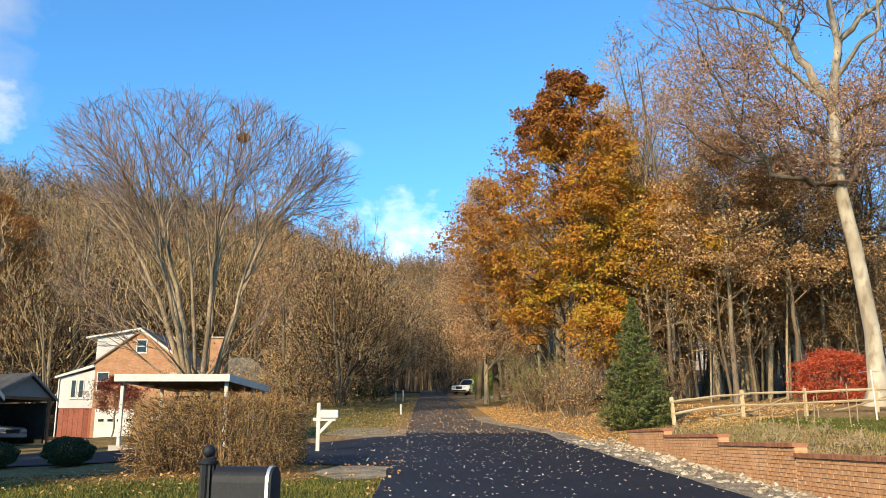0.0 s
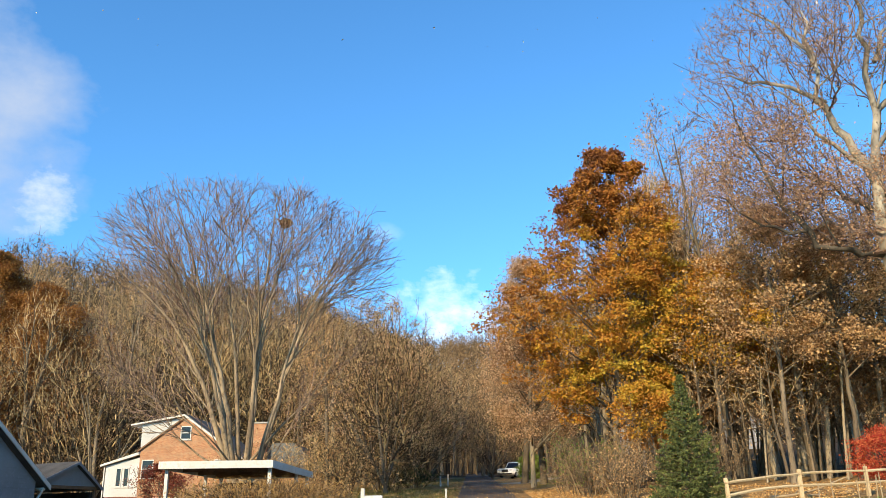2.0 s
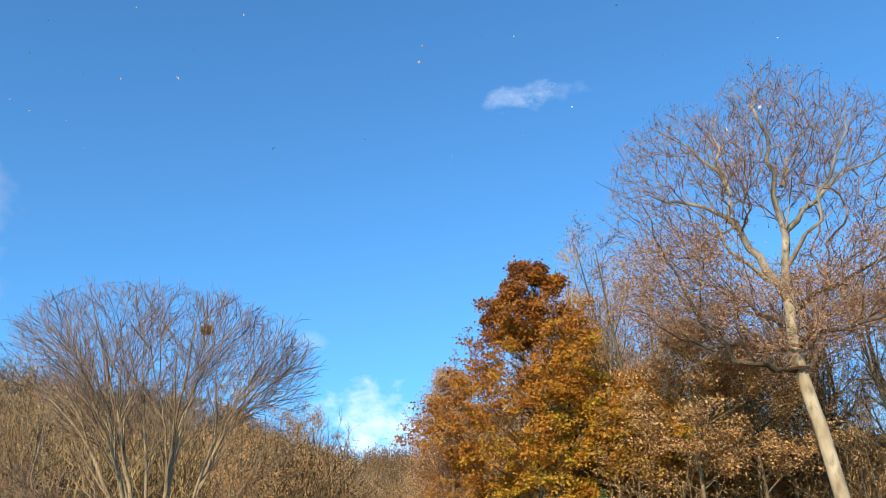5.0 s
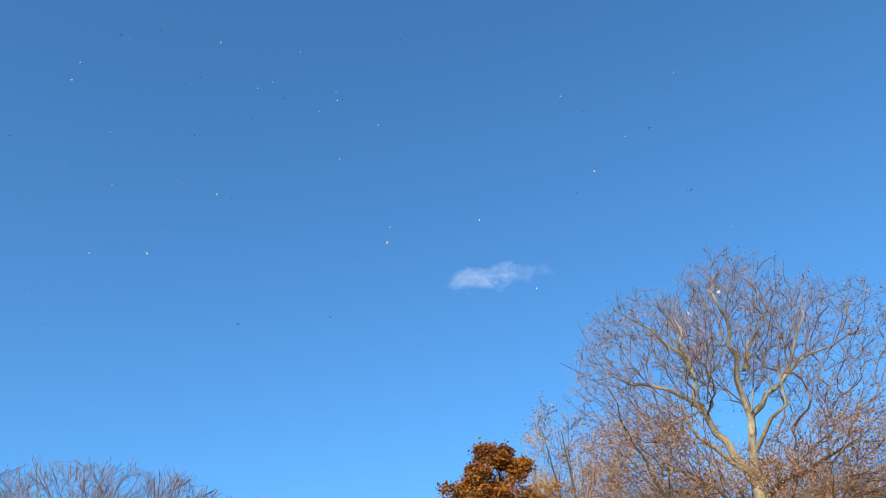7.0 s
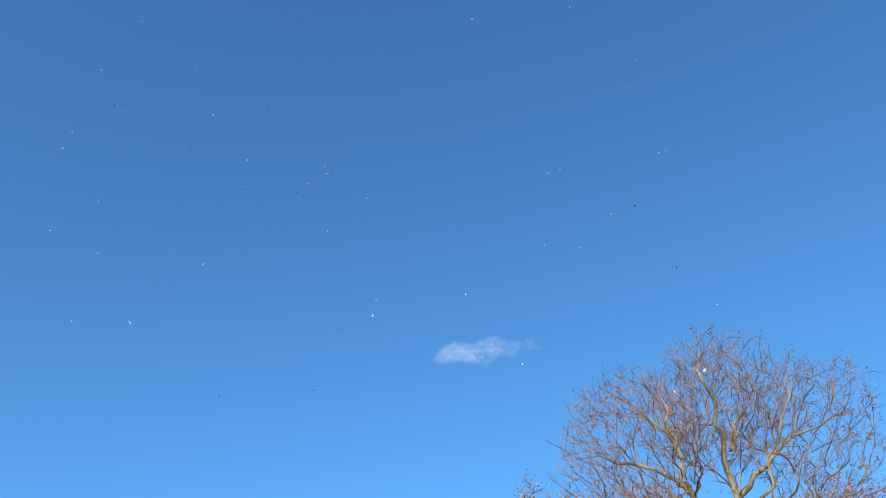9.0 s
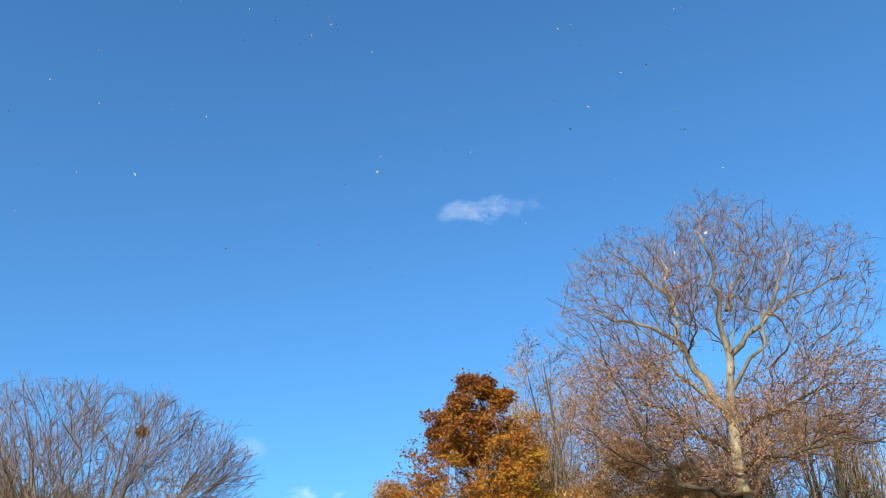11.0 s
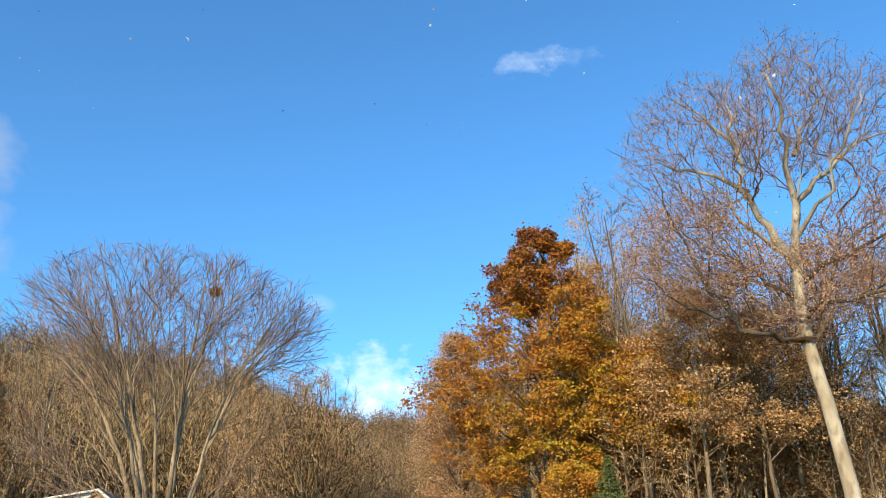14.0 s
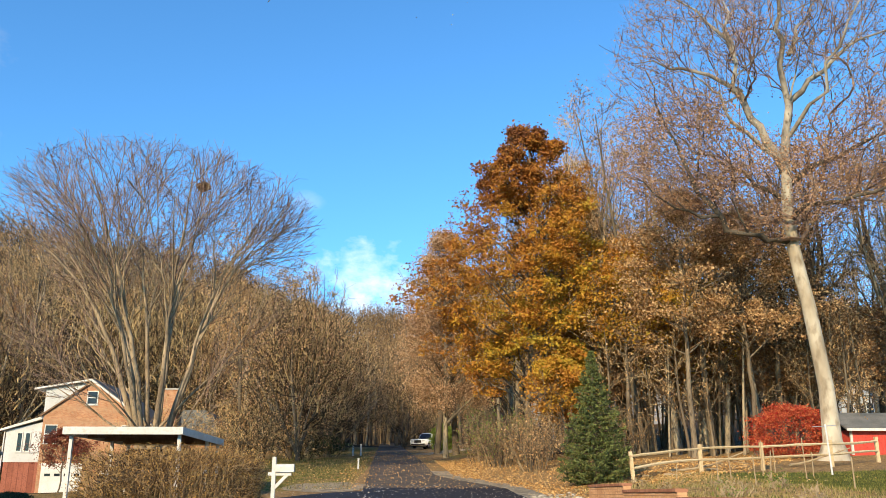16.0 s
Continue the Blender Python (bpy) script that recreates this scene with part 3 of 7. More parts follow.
def tips(branches, lv, rng, per, spread):
    pts = []
    for l, p, r in branches:
        if l >= lv:
            q = np.asarray(p)
            i = rng.randint(1, len(q), per)
            pts.append(q[i] + rng.normal(0, spread, (per, 3)))
    return np.concatenate(pts) if pts else np.zeros((0, 3))


def tree_thing(name, at, branches, bark, twig, label, category, group="", leaves=None, leaf_mat=None, split=1, shift=0, thin=0.0, turn=0.0):
    ob = empty(name, at, label, category, group, turn=turn)
    heavy, light = wood_soups(branches, split, shift, thin)
    soup_part("trunk", heavy, bark, ob, smooth=True)
    soup_part("crown", light, twig, ob)
    if leaves is not None:
        soup_part("foliage", leaves, leaf_mat, ob)
    return ob


def fan(rng, p, d, pts, r_tip, out, power=0.47, early=400, wander=0.05):
    """Fork again and again until every twig end in pts is reached; thickness follows the number of ends carried."""
    n = len(pts)
    r = r_tip * n ** power
    if n <= 2:
        for q in pts:
            m = p + (q - p) * 0.5 + rng.normal(0, 0.06, 3) * np.linalg.norm(q - p)
            out.append((n, [p, m, q], [r, r * 0.8, r_tip * 0.5]))
        return
    way = pts - p
    way = way / (np.linalg.norm(way, axis=1)[:, None] + 1e-9)
    mid = way.mean(0)
    _, _, vt = np.linalg.svd(way - mid, full_matrices=False)
    axis = vt[0] if rng.rand() < 0.8 else vt[1]
    order = np.argsort((way - mid) @ axis)
    k = max(1, min(n - 1, int(n * rng.uniform(0.3, 0.7))))
    for part_ in (pts[order[:k]], pts[order[k:]]):
        c = part_.mean(0)
        dist = np.linalg.norm(c - p)
        m = len(part_)
        f = 0.06 if m > early else 0.16 if m > early * 0.4 else rng.uniform(0.24, 0.38)
        dd = unit(0.45 * d + 0.55 * unit(c - p) + rng.normal(0, wander, 3))
        e = p + dd * dist * f
        h = p + (unit(0.6 * d + 0.4 * dd)) * dist * f * 0.5
        r1 = r_tip * m ** power
        out.append((m, [p, (h + p + e) / 3 + (h - p) * 0.33, e], [min(r, r1 * 1.25), r1 * 1.08, r1]))
        fan(rng, e, dd, part_, r_tip, out, power, early, wander)


def dome(rng, n, centre, size, low=-0.3, inner=0.5, lumps=0.12):
    """Twig ends in an uneven dome, thicker towards its skin."""
    got = []
    while len(got) < n:
        u = rng.normal(size=3)
        u /= np.linalg.norm(u)
        if u[2] < low:
            continue
        k = (inner + (1 - inner) * rng.rand() ** 0.5) * (1 + lumps * noise.noise(Vector(u) * 2.3))
        got.append(np.array(centre) + u * k * np.array(size))
    return np.array(got)


def fan_parts(ob, out, limb_from, bark, twig, thin=0.0, sides=(12, 8, 6), fine=True):
    """Trunk, limbs and crown of a forked tree as parts."""
    trunk, limbs, crown = Soup(), Soup(), Soup()
    big = max(n for n, _, _ in out)
    for n, pts, rad in out:
        rad = [max(q, thin) for q in rad]
        if n > big * 0.3:
            trunk.tube(pts, rad, sides[0])
        elif n > limb_from:
            limbs.tube(pts, rad, sides[1] if n > limb_from * 5 else sides[2])
        elif n > 2:
            crown.tube([pts[0], pts[2]] if n < limb_from * 0.4 else pts, [rad[0], rad[2]] if n < limb_from * 0.4 else rad, 3)
        else:
            crown.tube(pts if fine else [pts[0], pts[2]], rad if fine else [rad[0], rad[2]], 3, True)
    soup_part("trunk", trunk, bark, ob, smooth=True)
    soup_part("limbwork", limbs, bark, ob, smooth=True)
    soup_part("crown", crown, twig, ob)


def colonise(rng, lines, targets, r_tip, power=0.42, bend=0.5, heart=(0, 0, 0)):
    """Twigs that grow from the lines of the wood towards every target in turn, each from the best-placed point so far.
    Returns (ends carried, points, radii) of each new piece."""
    pos, way = [], []
    for pts in lines:
        q = np.asarray(pts, float)
        for a, b in zip(q, q[1:]):
            m = max(1, int(np.linalg.norm(b - a) / 0.5))
            for k in range(m):
                pos.append(a + (b - a) * (k + 1) / m)
                way.append(unit(b - a))
    n0, m = len(pos), len(targets)
    P, D = np.zeros((n0 + 2 * m, 3)), np.zeros((n0 + 2 * m, 3))
    P[:n0], D[:n0] = pos, way
    up = np.full(n0 + 2 * m, -1)
    heart = np.asarray(heart, float)
    far = np.linalg.norm(targets - heart, axis=1)
    n = n0
    for t in targets[np.argsort(far)]:
        away = unit(t - heart)
        w = t - P[:n]
        dist = np.sqrt((w ** 2).sum(1)) + 1e-6
        cos = (w * D[:n]).sum(1) / dist
        i = int(np.argmin(dist * (2.6 - 1.05 * cos - 0.95 * (w @ away) / dist)))
        d, to = dist[i], w[i] / dist[i]
        first = unit(bend * D[i] + (1 - bend) * to + rng.normal(0, 0.07, 3))
        mid = P[i] + first * d * 0.52
        P[n], D[n], up[n] = mid, unit(t - mid), i
        P[n + 1], D[n + 1], up[n + 1] = t, unit(unit(t - mid) + 0.4 * first), n
        n += 2
    ends = np.zeros(n)
    ends[n0 + 1::2] = 1
    for k in range(n - 1, n0 - 1, -1):
        ends[up[k]] += ends[k]
    out = []
    for k in range(n0, n):
        a, b = ends[up[k]], ends[k]
        r1 = r_tip * b ** power
        r0 = r1 * 1.15 if up[k] < n0 else min(r_tip * a ** power, r1 * 1.25)
        out.append((int(b), [P[up[k]], P[k]], [r0, r1]))
    return out, D[n0 + 1:n:2]


def sprigs(rng, soup, ends, ways, per, lo, hi, r, open_=0.55):
    """Short last twigs spreading from the branch ends."""
    for p, d in zip(ends, ways):
        for _ in range(per):
            e = unit(d + rng.normal(0, open_, 3) + np.array((0, 0, 0.12)))
            soup.tube([p, p + e * rng.uniform(lo, hi)], [r, r * 0.5], 3)


def bare_maple(at):
    """Round bare tree: stems rise steeply from a short trunk, bow outwards and break up into fine twigs under a vase-shaped dome."""
    rng = np.random.RandomState(11)
    ob = empty("shade_tree", at, "wide bare shade tree with many brown-grey stems fanning into fine twigs", "tree")
    mid, wide, above, below = np.array((-0.6, 0.0, 12.1)), np.array((7.7, 6.9)), 3.6, 10.5

    def size_at(p):
        q = p - mid
        z = q[2] / (above if q[2] > 0 else below)
        return math.sqrt((q[0] / wide[0]) ** 2 + (q[1] / wide[1]) ** 2 + z * z)

    stems = []

    def stem(p, bearing, lean0, lean1, r, length):
        a = radians(bearing)
        pts, rad, d = [p], [r], None
        n = 16
        twist = rng.uniform(-0.25, 0.25)
        for k in range(n):
            f = k / n
            q = radians(lean0 + (lean1 - lean0) * f ** 1.2) + rng.normal(0, 0.05)
            b = a + twist * f + rng.normal(0, 0.05)
            d = np.array((math.cos(b) * math.sin(q), math.sin(b) * math.sin(q), math.cos(q)))
            p = p + d * length / n
            if k > 4 and size_at(p) > 0.93:
                break
            pts.append(p)
        m = len(pts) - 1
        rad = [r * (1 - 0.90 * (k / m) ** 0.7) for k in range(m + 1)]
        stems.append((pts, rad))
        return pts, rad

    def bow(p, d0, end, d1, r):
        """A stem that leaves p along d0 and arrives at end along d1."""
        k = np.linalg.norm(end - p) * 0.42
        a, b = p + d0 * k, end - d1 * k
        pts = []
        for f in np.linspace(0, 1, 15):
            g = 1 - f
            pts.append(p * g ** 3 + a * 3 * g * g * f + b * 3 * g * f * f + end * f ** 3 + rng.normal(0, 0.04, 3) * min(f * 4, 1))
        rad = [r * (1 - 0.90 * (k / 14) ** 0.75) for k in range(15)]
        stems.append((pts, rad))
        return pts, rad

    # the stems' ends are spread evenly under the dome: every third is a stem from the trunk, the others fork from the nearest one
    ends = []
    for k in range(30):
        c = 0.97 - 1.10 * (k + 0.5) / 30
        a = k * 2.4 + rng.uniform(-0.2, 0.2)
        q = math.sqrt(1 - c * c)
        u = np.array((math.cos(a) * q, math.sin(a) * q, c))
        ends.append((mid + 0.90 * u * np.array((wide[0], wide[1], above if c > 0 else below * 0.5)), u))
    trunks = []
    for e, u in ends[1::3]:
        side = np.array((u[0], u[1], 0.0))
        foot = unit(side) * 0.38 + np.array((0, 0, 1.3))
        d0 = unit(np.array((0, 0, 1.0)) + side * 0.34)
        trunks.append((e, *bow(foot, d0, e, unit(u + np.array((0, 0, 0.55))), rng.uniform(0.13, 0.175))))
    for k, (e, u) in enumerate(ends):
        if k % 3 == 1:
            continue
        _, pts, rad = min(trunks, key=lambda t: np.linalg.norm(t[0] - e))
        i = rng.randint(4, 8)
        bow(pts[i], unit(pts[i + 1] - pts[i]), e, unit(u + np.array((0, 0, 0.45))), rad[i] * 0.68)
    # long low side limbs
    for bearing, lean0, lean1, z, ln in ((176, 44, 72, 2.7, 9.5), (196, 54, 70, 2.4, 8.0), (2, 50, 74, 2.5, 8.5), (350, 60, 66, 2.2, 7.5), (250, 56, 74, 2.6, 7.0), (20, 38, 68, 3.2, 8.5), (160, 34, 66, 3.3, 9.0)):
        a = radians(bearing)
        stem(np.array((math.cos(a) * 0.3, math.sin(a) * 0.3, z - 0.7)), bearing, lean0, lean1, 0.075, ln)
    boughs, crown = Soup(), Soup()

    def shoot(p, d, length, r, lv, r_end):
        """One straight shoot, stopped by the dome, with its side shoots."""
        seg = (0, 0, 7, 4, 2)[lv]
        step_l, pts = length / seg, [p]
        for k in range(seg):
            d = unit(d + rng.normal(0, (0, 0, 0.05, 0.08, 0.12)[lv], 3) + np.array((0, 0, 0.025)))
            if k > 0 and size_at(p + d * step_l) > 1 + 0.05 * noise.noise(Vector(p - mid) * 0.35):
                break
            p = p + d * step_l
            pts.append(p)
        rad = [r + (r_end - r) * (k / (len(pts) - 1)) ** 0.7 for k in range(len(pts))]
        (boughs if lv == 2 else crown).tube(pts, rad, 5 if lv == 2 else 3)
        if lv < 4:
            side_shoots(pts, rad, lv, (0, 0, 8, 5)[lv] * (len(pts) - 1) / seg)

    def side_shoots(pts, rad, lv, count):
        n, count = len(pts) - 1, max(2, int(count + 0.5))
        turn, first = rng.uniform(0, 6.28), (0, 0.34, 0.16, 0.12)[lv]
        for k in range(count):
            f = first + (1 - first) * (k + rng.rand()) / count
            x = min(f * n, n - 1e-3)
            i = int(x)
            a, b = pts[i], pts[i + 1]
            t = unit(b - a)
            turn += 2.4 + rng.uniform(-0.6, 0.6)
            u = unit(np.cross(t, (0.31, 0.52, 0.79)))
            w = np.cross(t, u)
            ang = radians(rng.uniform(*((0, 0), (18, 38), (20, 44), (24, 52))[lv]))
            d = t * math.cos(ang) + (u * math.cos(turn) + w * math.sin(turn)) * math.sin(ang)
            q = rad[i] + (rad[i + 1] - rad[i]) * (x - i)
            ln = (0, rng.uniform(3.0, 5.6), rng.uniform(1.5, 2.7), rng.uniform(0.7, 1.4))[lv] * (1.2 - 0.5 * f)
            shoot(a + (b - a) * (x - i), d, ln, min(q * 0.7, (0, 0.054, 0.019, 0.011)[lv]), lv + 1, (0, 0.016, 0.0095, 0.007)[lv])

    for pts, rad in stems:
        side_shoots(pts, rad, 1, 0.34 * len(pts))
    trunk = Soup()
    trunk.tube([(0, 0, -0.4), (0, 0, 0.1), (0, 0, 0.7), (0.02, 0, 1.2), (0.03, 0, 1.8)], [1.05, 0.78, 0.62, 0.60, 0.40], 14)
    soup_part("trunk", trunk, M_BARK_MAPLE, ob, smooth=True)
    for pts, rad in stems:
        s = Soup()
        s.tube(pts, rad, 8)
        soup_part("limb", s, M_BARK_MAPLE, ob, smooth=True)
    soup_part("limbwork", boughs, M_BARK_MAPLE, ob, smooth=True)
    soup_part("crown", crown, M_TWIG_GREY, ob)


def forked_tree(seed, height, width, foot, ends, r_tip, bark, twig, label, low=-0.2, leaf_n=0, leaf_mat=None, leaf_size=0.13, power=0.47, inner=0.4, thin=0.012):
    """A woodland tree with a clear stem and a forked crown."""
    rng = np.random.RandomState(seed)
    ob = empty("woodland_tree", (0, 0, 0), label, "tree", "woodland trees")
    mid = height * (foot + (1 - foot) * 0.48)
    pts = dome(rng, ends, (0, 0, mid), (width, width, height - mid), low, inner, 0.25)
    z0 = height * foot
    r0 = r_tip * ends ** power
    x = rng.normal(0, 0.12, 2)
    out = [(ends, [np.array((0, 0, -0.4)), np.array((x[0], x[1], z0 * 0.5)), np.array((x[0] * 1.6, x[1] * 1.6, z0))], [r0 * 1.5, r0 * 1.12, r0 * 1.02])]
    fan(rng, out[0][1][2], np.array((0, 0, 1.0)), pts, r_tip, out, power, 10 ** 6, 0.07)
    fan_parts(ob, out, 9, bark, twig, thin, (9, 6, 4), False)
    if leaf_n:
        lf = Soup()
        q = pts[rng.randint(0, len(pts), leaf_n)] + rng.normal(0, 0.3, (leaf_n, 3))
        lf.leaves(rng, q, leaf_size, 0.75)
        soup_part("foliage", lf, leaf_mat, ob)
    return ob


def open_tree(seed, height, width, foot, ends, r_tip, bark, twig, label, leaf_n, leaf_mat, leaf_size):
    """A wide bare tree: a few stems lean apart, and stout pale branches reach outwards in flat sprays."""
    rng = np.random.RandomState(seed)
    ob = empty("woodland_tree", (0, 0, 0), label, "tree", "woodland trees")
    z0 = height * foot
    stems = [([np.array((0, 0, -0.4)), np.array((0, 0, z0)), np.array((rng.normal(0, 0.3), rng.normal(0, 0.3), height * 0.5)), np.array((rng.normal(0, 0.6), rng.normal(0, 0.6), height * 0.88))], [0.017 * height, 0.012 * height, 0.008 * height, 0.03])]
    for k in range(6):
        a, lean = k * 2.4 + rng.uniform(-0.4, 0.4), rng.uniform(0.28, 0.75)
        pts, rad = run(rng, np.array((0, 0, z0 * rng.uniform(0.6, 1.6))), np.array((math.cos(a) * math.sin(lean), math.sin(a) * math.sin(lean), math.cos(lean))), height * rng.uniform(0.45, 0.62), 0.0075 * height, 6, 0.07, 0.01, 0.3)
        stems.append((pts, rad))
    mid = height * (foot + (1 - foot) * 0.50)
    targets = dome(rng, ends, (0, 0, mid), (width, width, height - mid), -0.85, 0.25, 0.25)
    grown, ways = colonise(rng, [p for p, _ in stems], targets, r_tip, 0.30, 0.30, (0, 0, z0))
    wood, crown = Soup(), Soup()
    for pts, rad in stems:
        wood.tube(pts, rad, 7)
    for n, pts, rad in grown:
        crown.tube(pts, rad, 4 if n > 3 else 3)
    sprigs(rng, crown, [g[1][1] for g in grown[1::2]], ways, 3, 0.5, 1.3, r_tip * 0.62, 0.5)
    soup_part("trunk", wood, bark, ob, smooth=True)
    soup_part("crown", crown, twig, ob)
    lf = Soup()
    lf.leaves(rng, targets[rng.randint(0, len(targets), leaf_n)] + rng.normal(0, 0.32, (leaf_n, 3)), leaf_size, 0.75)
    soup_part("foliage", lf, leaf_mat, ob)
    return ob


def sycamore(at):
    """Tall pale tree: a leaning smooth trunk, a few great limbs, sparse brown leaves."""
    rng = np.random.RandomState(5)
    out = []
    P = lambda *a: [np.array(q, float) for q in a]
    base = P((-0.48, 0, -0.6), (-0.47, 0, 0.0), (-0.42, 0, 0.9), (-0.42, 0, 3.5), (-0.75, 0.1, 7.5), (-1.2, 0.2, 11.0), (-1.15, 0.3, 13.5), (-1.0, 0.3, 15.2))
    out.append((0, base, [1.15, 0.82, 0.46, 0.375, 0.35, 0.32, 0.29, 0.27]))
    spec = [None, None,
            dict(n=7, f0=0.25, ang=(28, 60), len=(0.22, 0.40), r=0.36, seg=7, wan=0.09, up=0.04, tip=0.25, fade=0.45)]
    limbs = [  # paths of the great limbs above the fork and below it, with the radius at their foot
        (P((-1.05, 0.3, 14.9), (-2.3, 0.1, 17.4), (-3.4, -0.2, 19.7), (-3.6, -0.5, 21.6), (-5.0, -0.7, 23.4), (-7.4, -1.0, 24.9)), 0.33),
        (P((-3.5, -0.4, 21.4), (-3.5, 0.0, 23.7), (-3.6, 0.3, 25.9)), 0.16),
        (P((-1.0, 0.3, 15.0), (-0.55, 0.4, 17.2), (-0.35, 0.5, 19.2), (-0.35, 0.5, 22.4), (-0.3, 0.4, 25.4), (-0.8, 0.3, 27.6), (-0.2, 0.4, 28.8)), 0.33),
        (P((-0.35, 0.5, 19.1), (1.4, 0.2, 20.8), (3.8, -0.2, 22.7), (7.4, -0.6, 24.0)), 0.23),
        (P((0.0, 0.5, 22.0), (1.3, 0.8, 24.8), (2.9, 1.0, 26.6)), 0.16),
        (P((-1.1, 0.3, 14.2), (1.2, 0.6, 15.8), (4.2, 0.9, 17.2), (8.2, 1.1, 18.2)), 0.25),
        (P((-1.2, 0.2, 11.0), (-3.2, -0.2, 11.2), (-5.2, -0.4, 12.2), (-6.7, -0.5, 14.4), (-7.6, -0.7, 17.0), (-8.6, -0.8, 20.2)), 0.28),
        (P((-5.2, -0.4, 12.2), (-7.4, -0.2, 12.9), (-9.8, 0.0, 14.4)), 0.14),
        (P((-1.2, 0.2, 12.2), (0.2, 1.8, 13.2), (1.8, 4.0, 14.4), (2.6, 6.6, 16.4)), 0.20),
        (P((-1.1, 0.2, 13.2), (-2.4, 2.2, 15.4), (-4.2, 4.4, 17.8), (-5.6, 6.2, 20.6)), 0.20),
        (P((-0.6, 0.4, 17.0), (0.6, -1.8, 19.0), (1.2, -3.8, 21.6), (1.8, -4.8, 24.4)), 0.16),
        (P((-1.0, 0.3, 12.6), (1.6, -1.4, 13.2), (4.4, -2.4, 13.4), (7.0, -3.2, 12.6)), 0.16),
        (P((-3.1, 0.0, 19.4), (-5.9, 0.4, 20.8), (-8.7, 0.8, 21.4)), 0.19),
        (P((-1.3, 0.2, 15.6), (-3.8, -0.6, 17.4), (-5.0, -1.0, 19.1), (-7.2, -1.4, 19.9)), 0.17)]
    for pts, r in limbs:
        # smooth the path and let it wander a little
        q = []
        for a, b in zip(pts, pts[1:]):
            for f in (0.0, 0.33, 0.67):
                q.append(a + (b - a) * f + rng.normal(0, 0.17, 3))
        q[0] = pts[0]
        q.append(pts[-1])
        n = len(q)
        rad = [r * 0.80 * (1 - 0.88 * i / (n - 1)) for i in range(n)]
        length = sum(np.linalg.norm(b - a) for a, b in zip(pts, pts[1:]))
        out.append((1, q, rad))
        spawn(rng, q, rad, max(length, 6.5), 1, spec, out)
    # the fine crown fills five lobes round the great limbs
    lobes = [(620, (-6.0, -0.4, 21.6), (4.3, 4.4, 4.2)), (640, (-0.2, 0.3, 25.0), (3.9, 4.4, 4.5)), (520, (5.0, 0.0, 23.6), (4.3, 4.4, 4.4)),
             (420, (-7.0, -0.2, 15.6), (3.9, 4.0, 3.4)), (720, (4.8, 0.5, 16.8), (5.4, 4.4, 3.2)), (420, (-1.6, 0.6, 13.6), (5.0, 4.4, 2.7))]
    targets = np.concatenate([dome(rng, n, c, q, -1.0, 0.30, 0.2) for n, c, q in lobes])
    grown, ways = colonise(rng, [p for _, p, _ in out[1:]], targets, 0.0105, 0.37, 0.36, (-0.8, 0, 11.0))
    for n, pts, rad in grown:
        out.append((3, pts, rad))
    ends = np.array([g[1][1] for g in grown[1::2]])
    lf, tw = Soup(), Soup()
    sprigs(rng, tw, ends, ways, 4, 0.3, 0.85, 0.0085, 0.6)
    high = np.repeat(ends, 6, 0)[rng.rand(6 * len(ends)) < 0.75]
    low = ends[ends[:, 2] < 18.0]
    low = np.repeat(low, 22, 0)
    p = np.concatenate([high + rng.normal(0, 0.30, high.shape), low + rng.normal(0, 0.42, low.shape)])
    lf.leaves(rng, p, 0.112, 0.8)
    tree = great_tree("sycamore", at, out, M_BARK_PALE, M_TWIG_GREY, "tall leaning sycamore with smooth pale trunk and few brown leaves", lf, M_LEAF_PINK, 0.013, M_BARK_LIMB, M_BARK_ROUGH)
    soup_part("spray", tw, M_TWIG_GREY, tree)


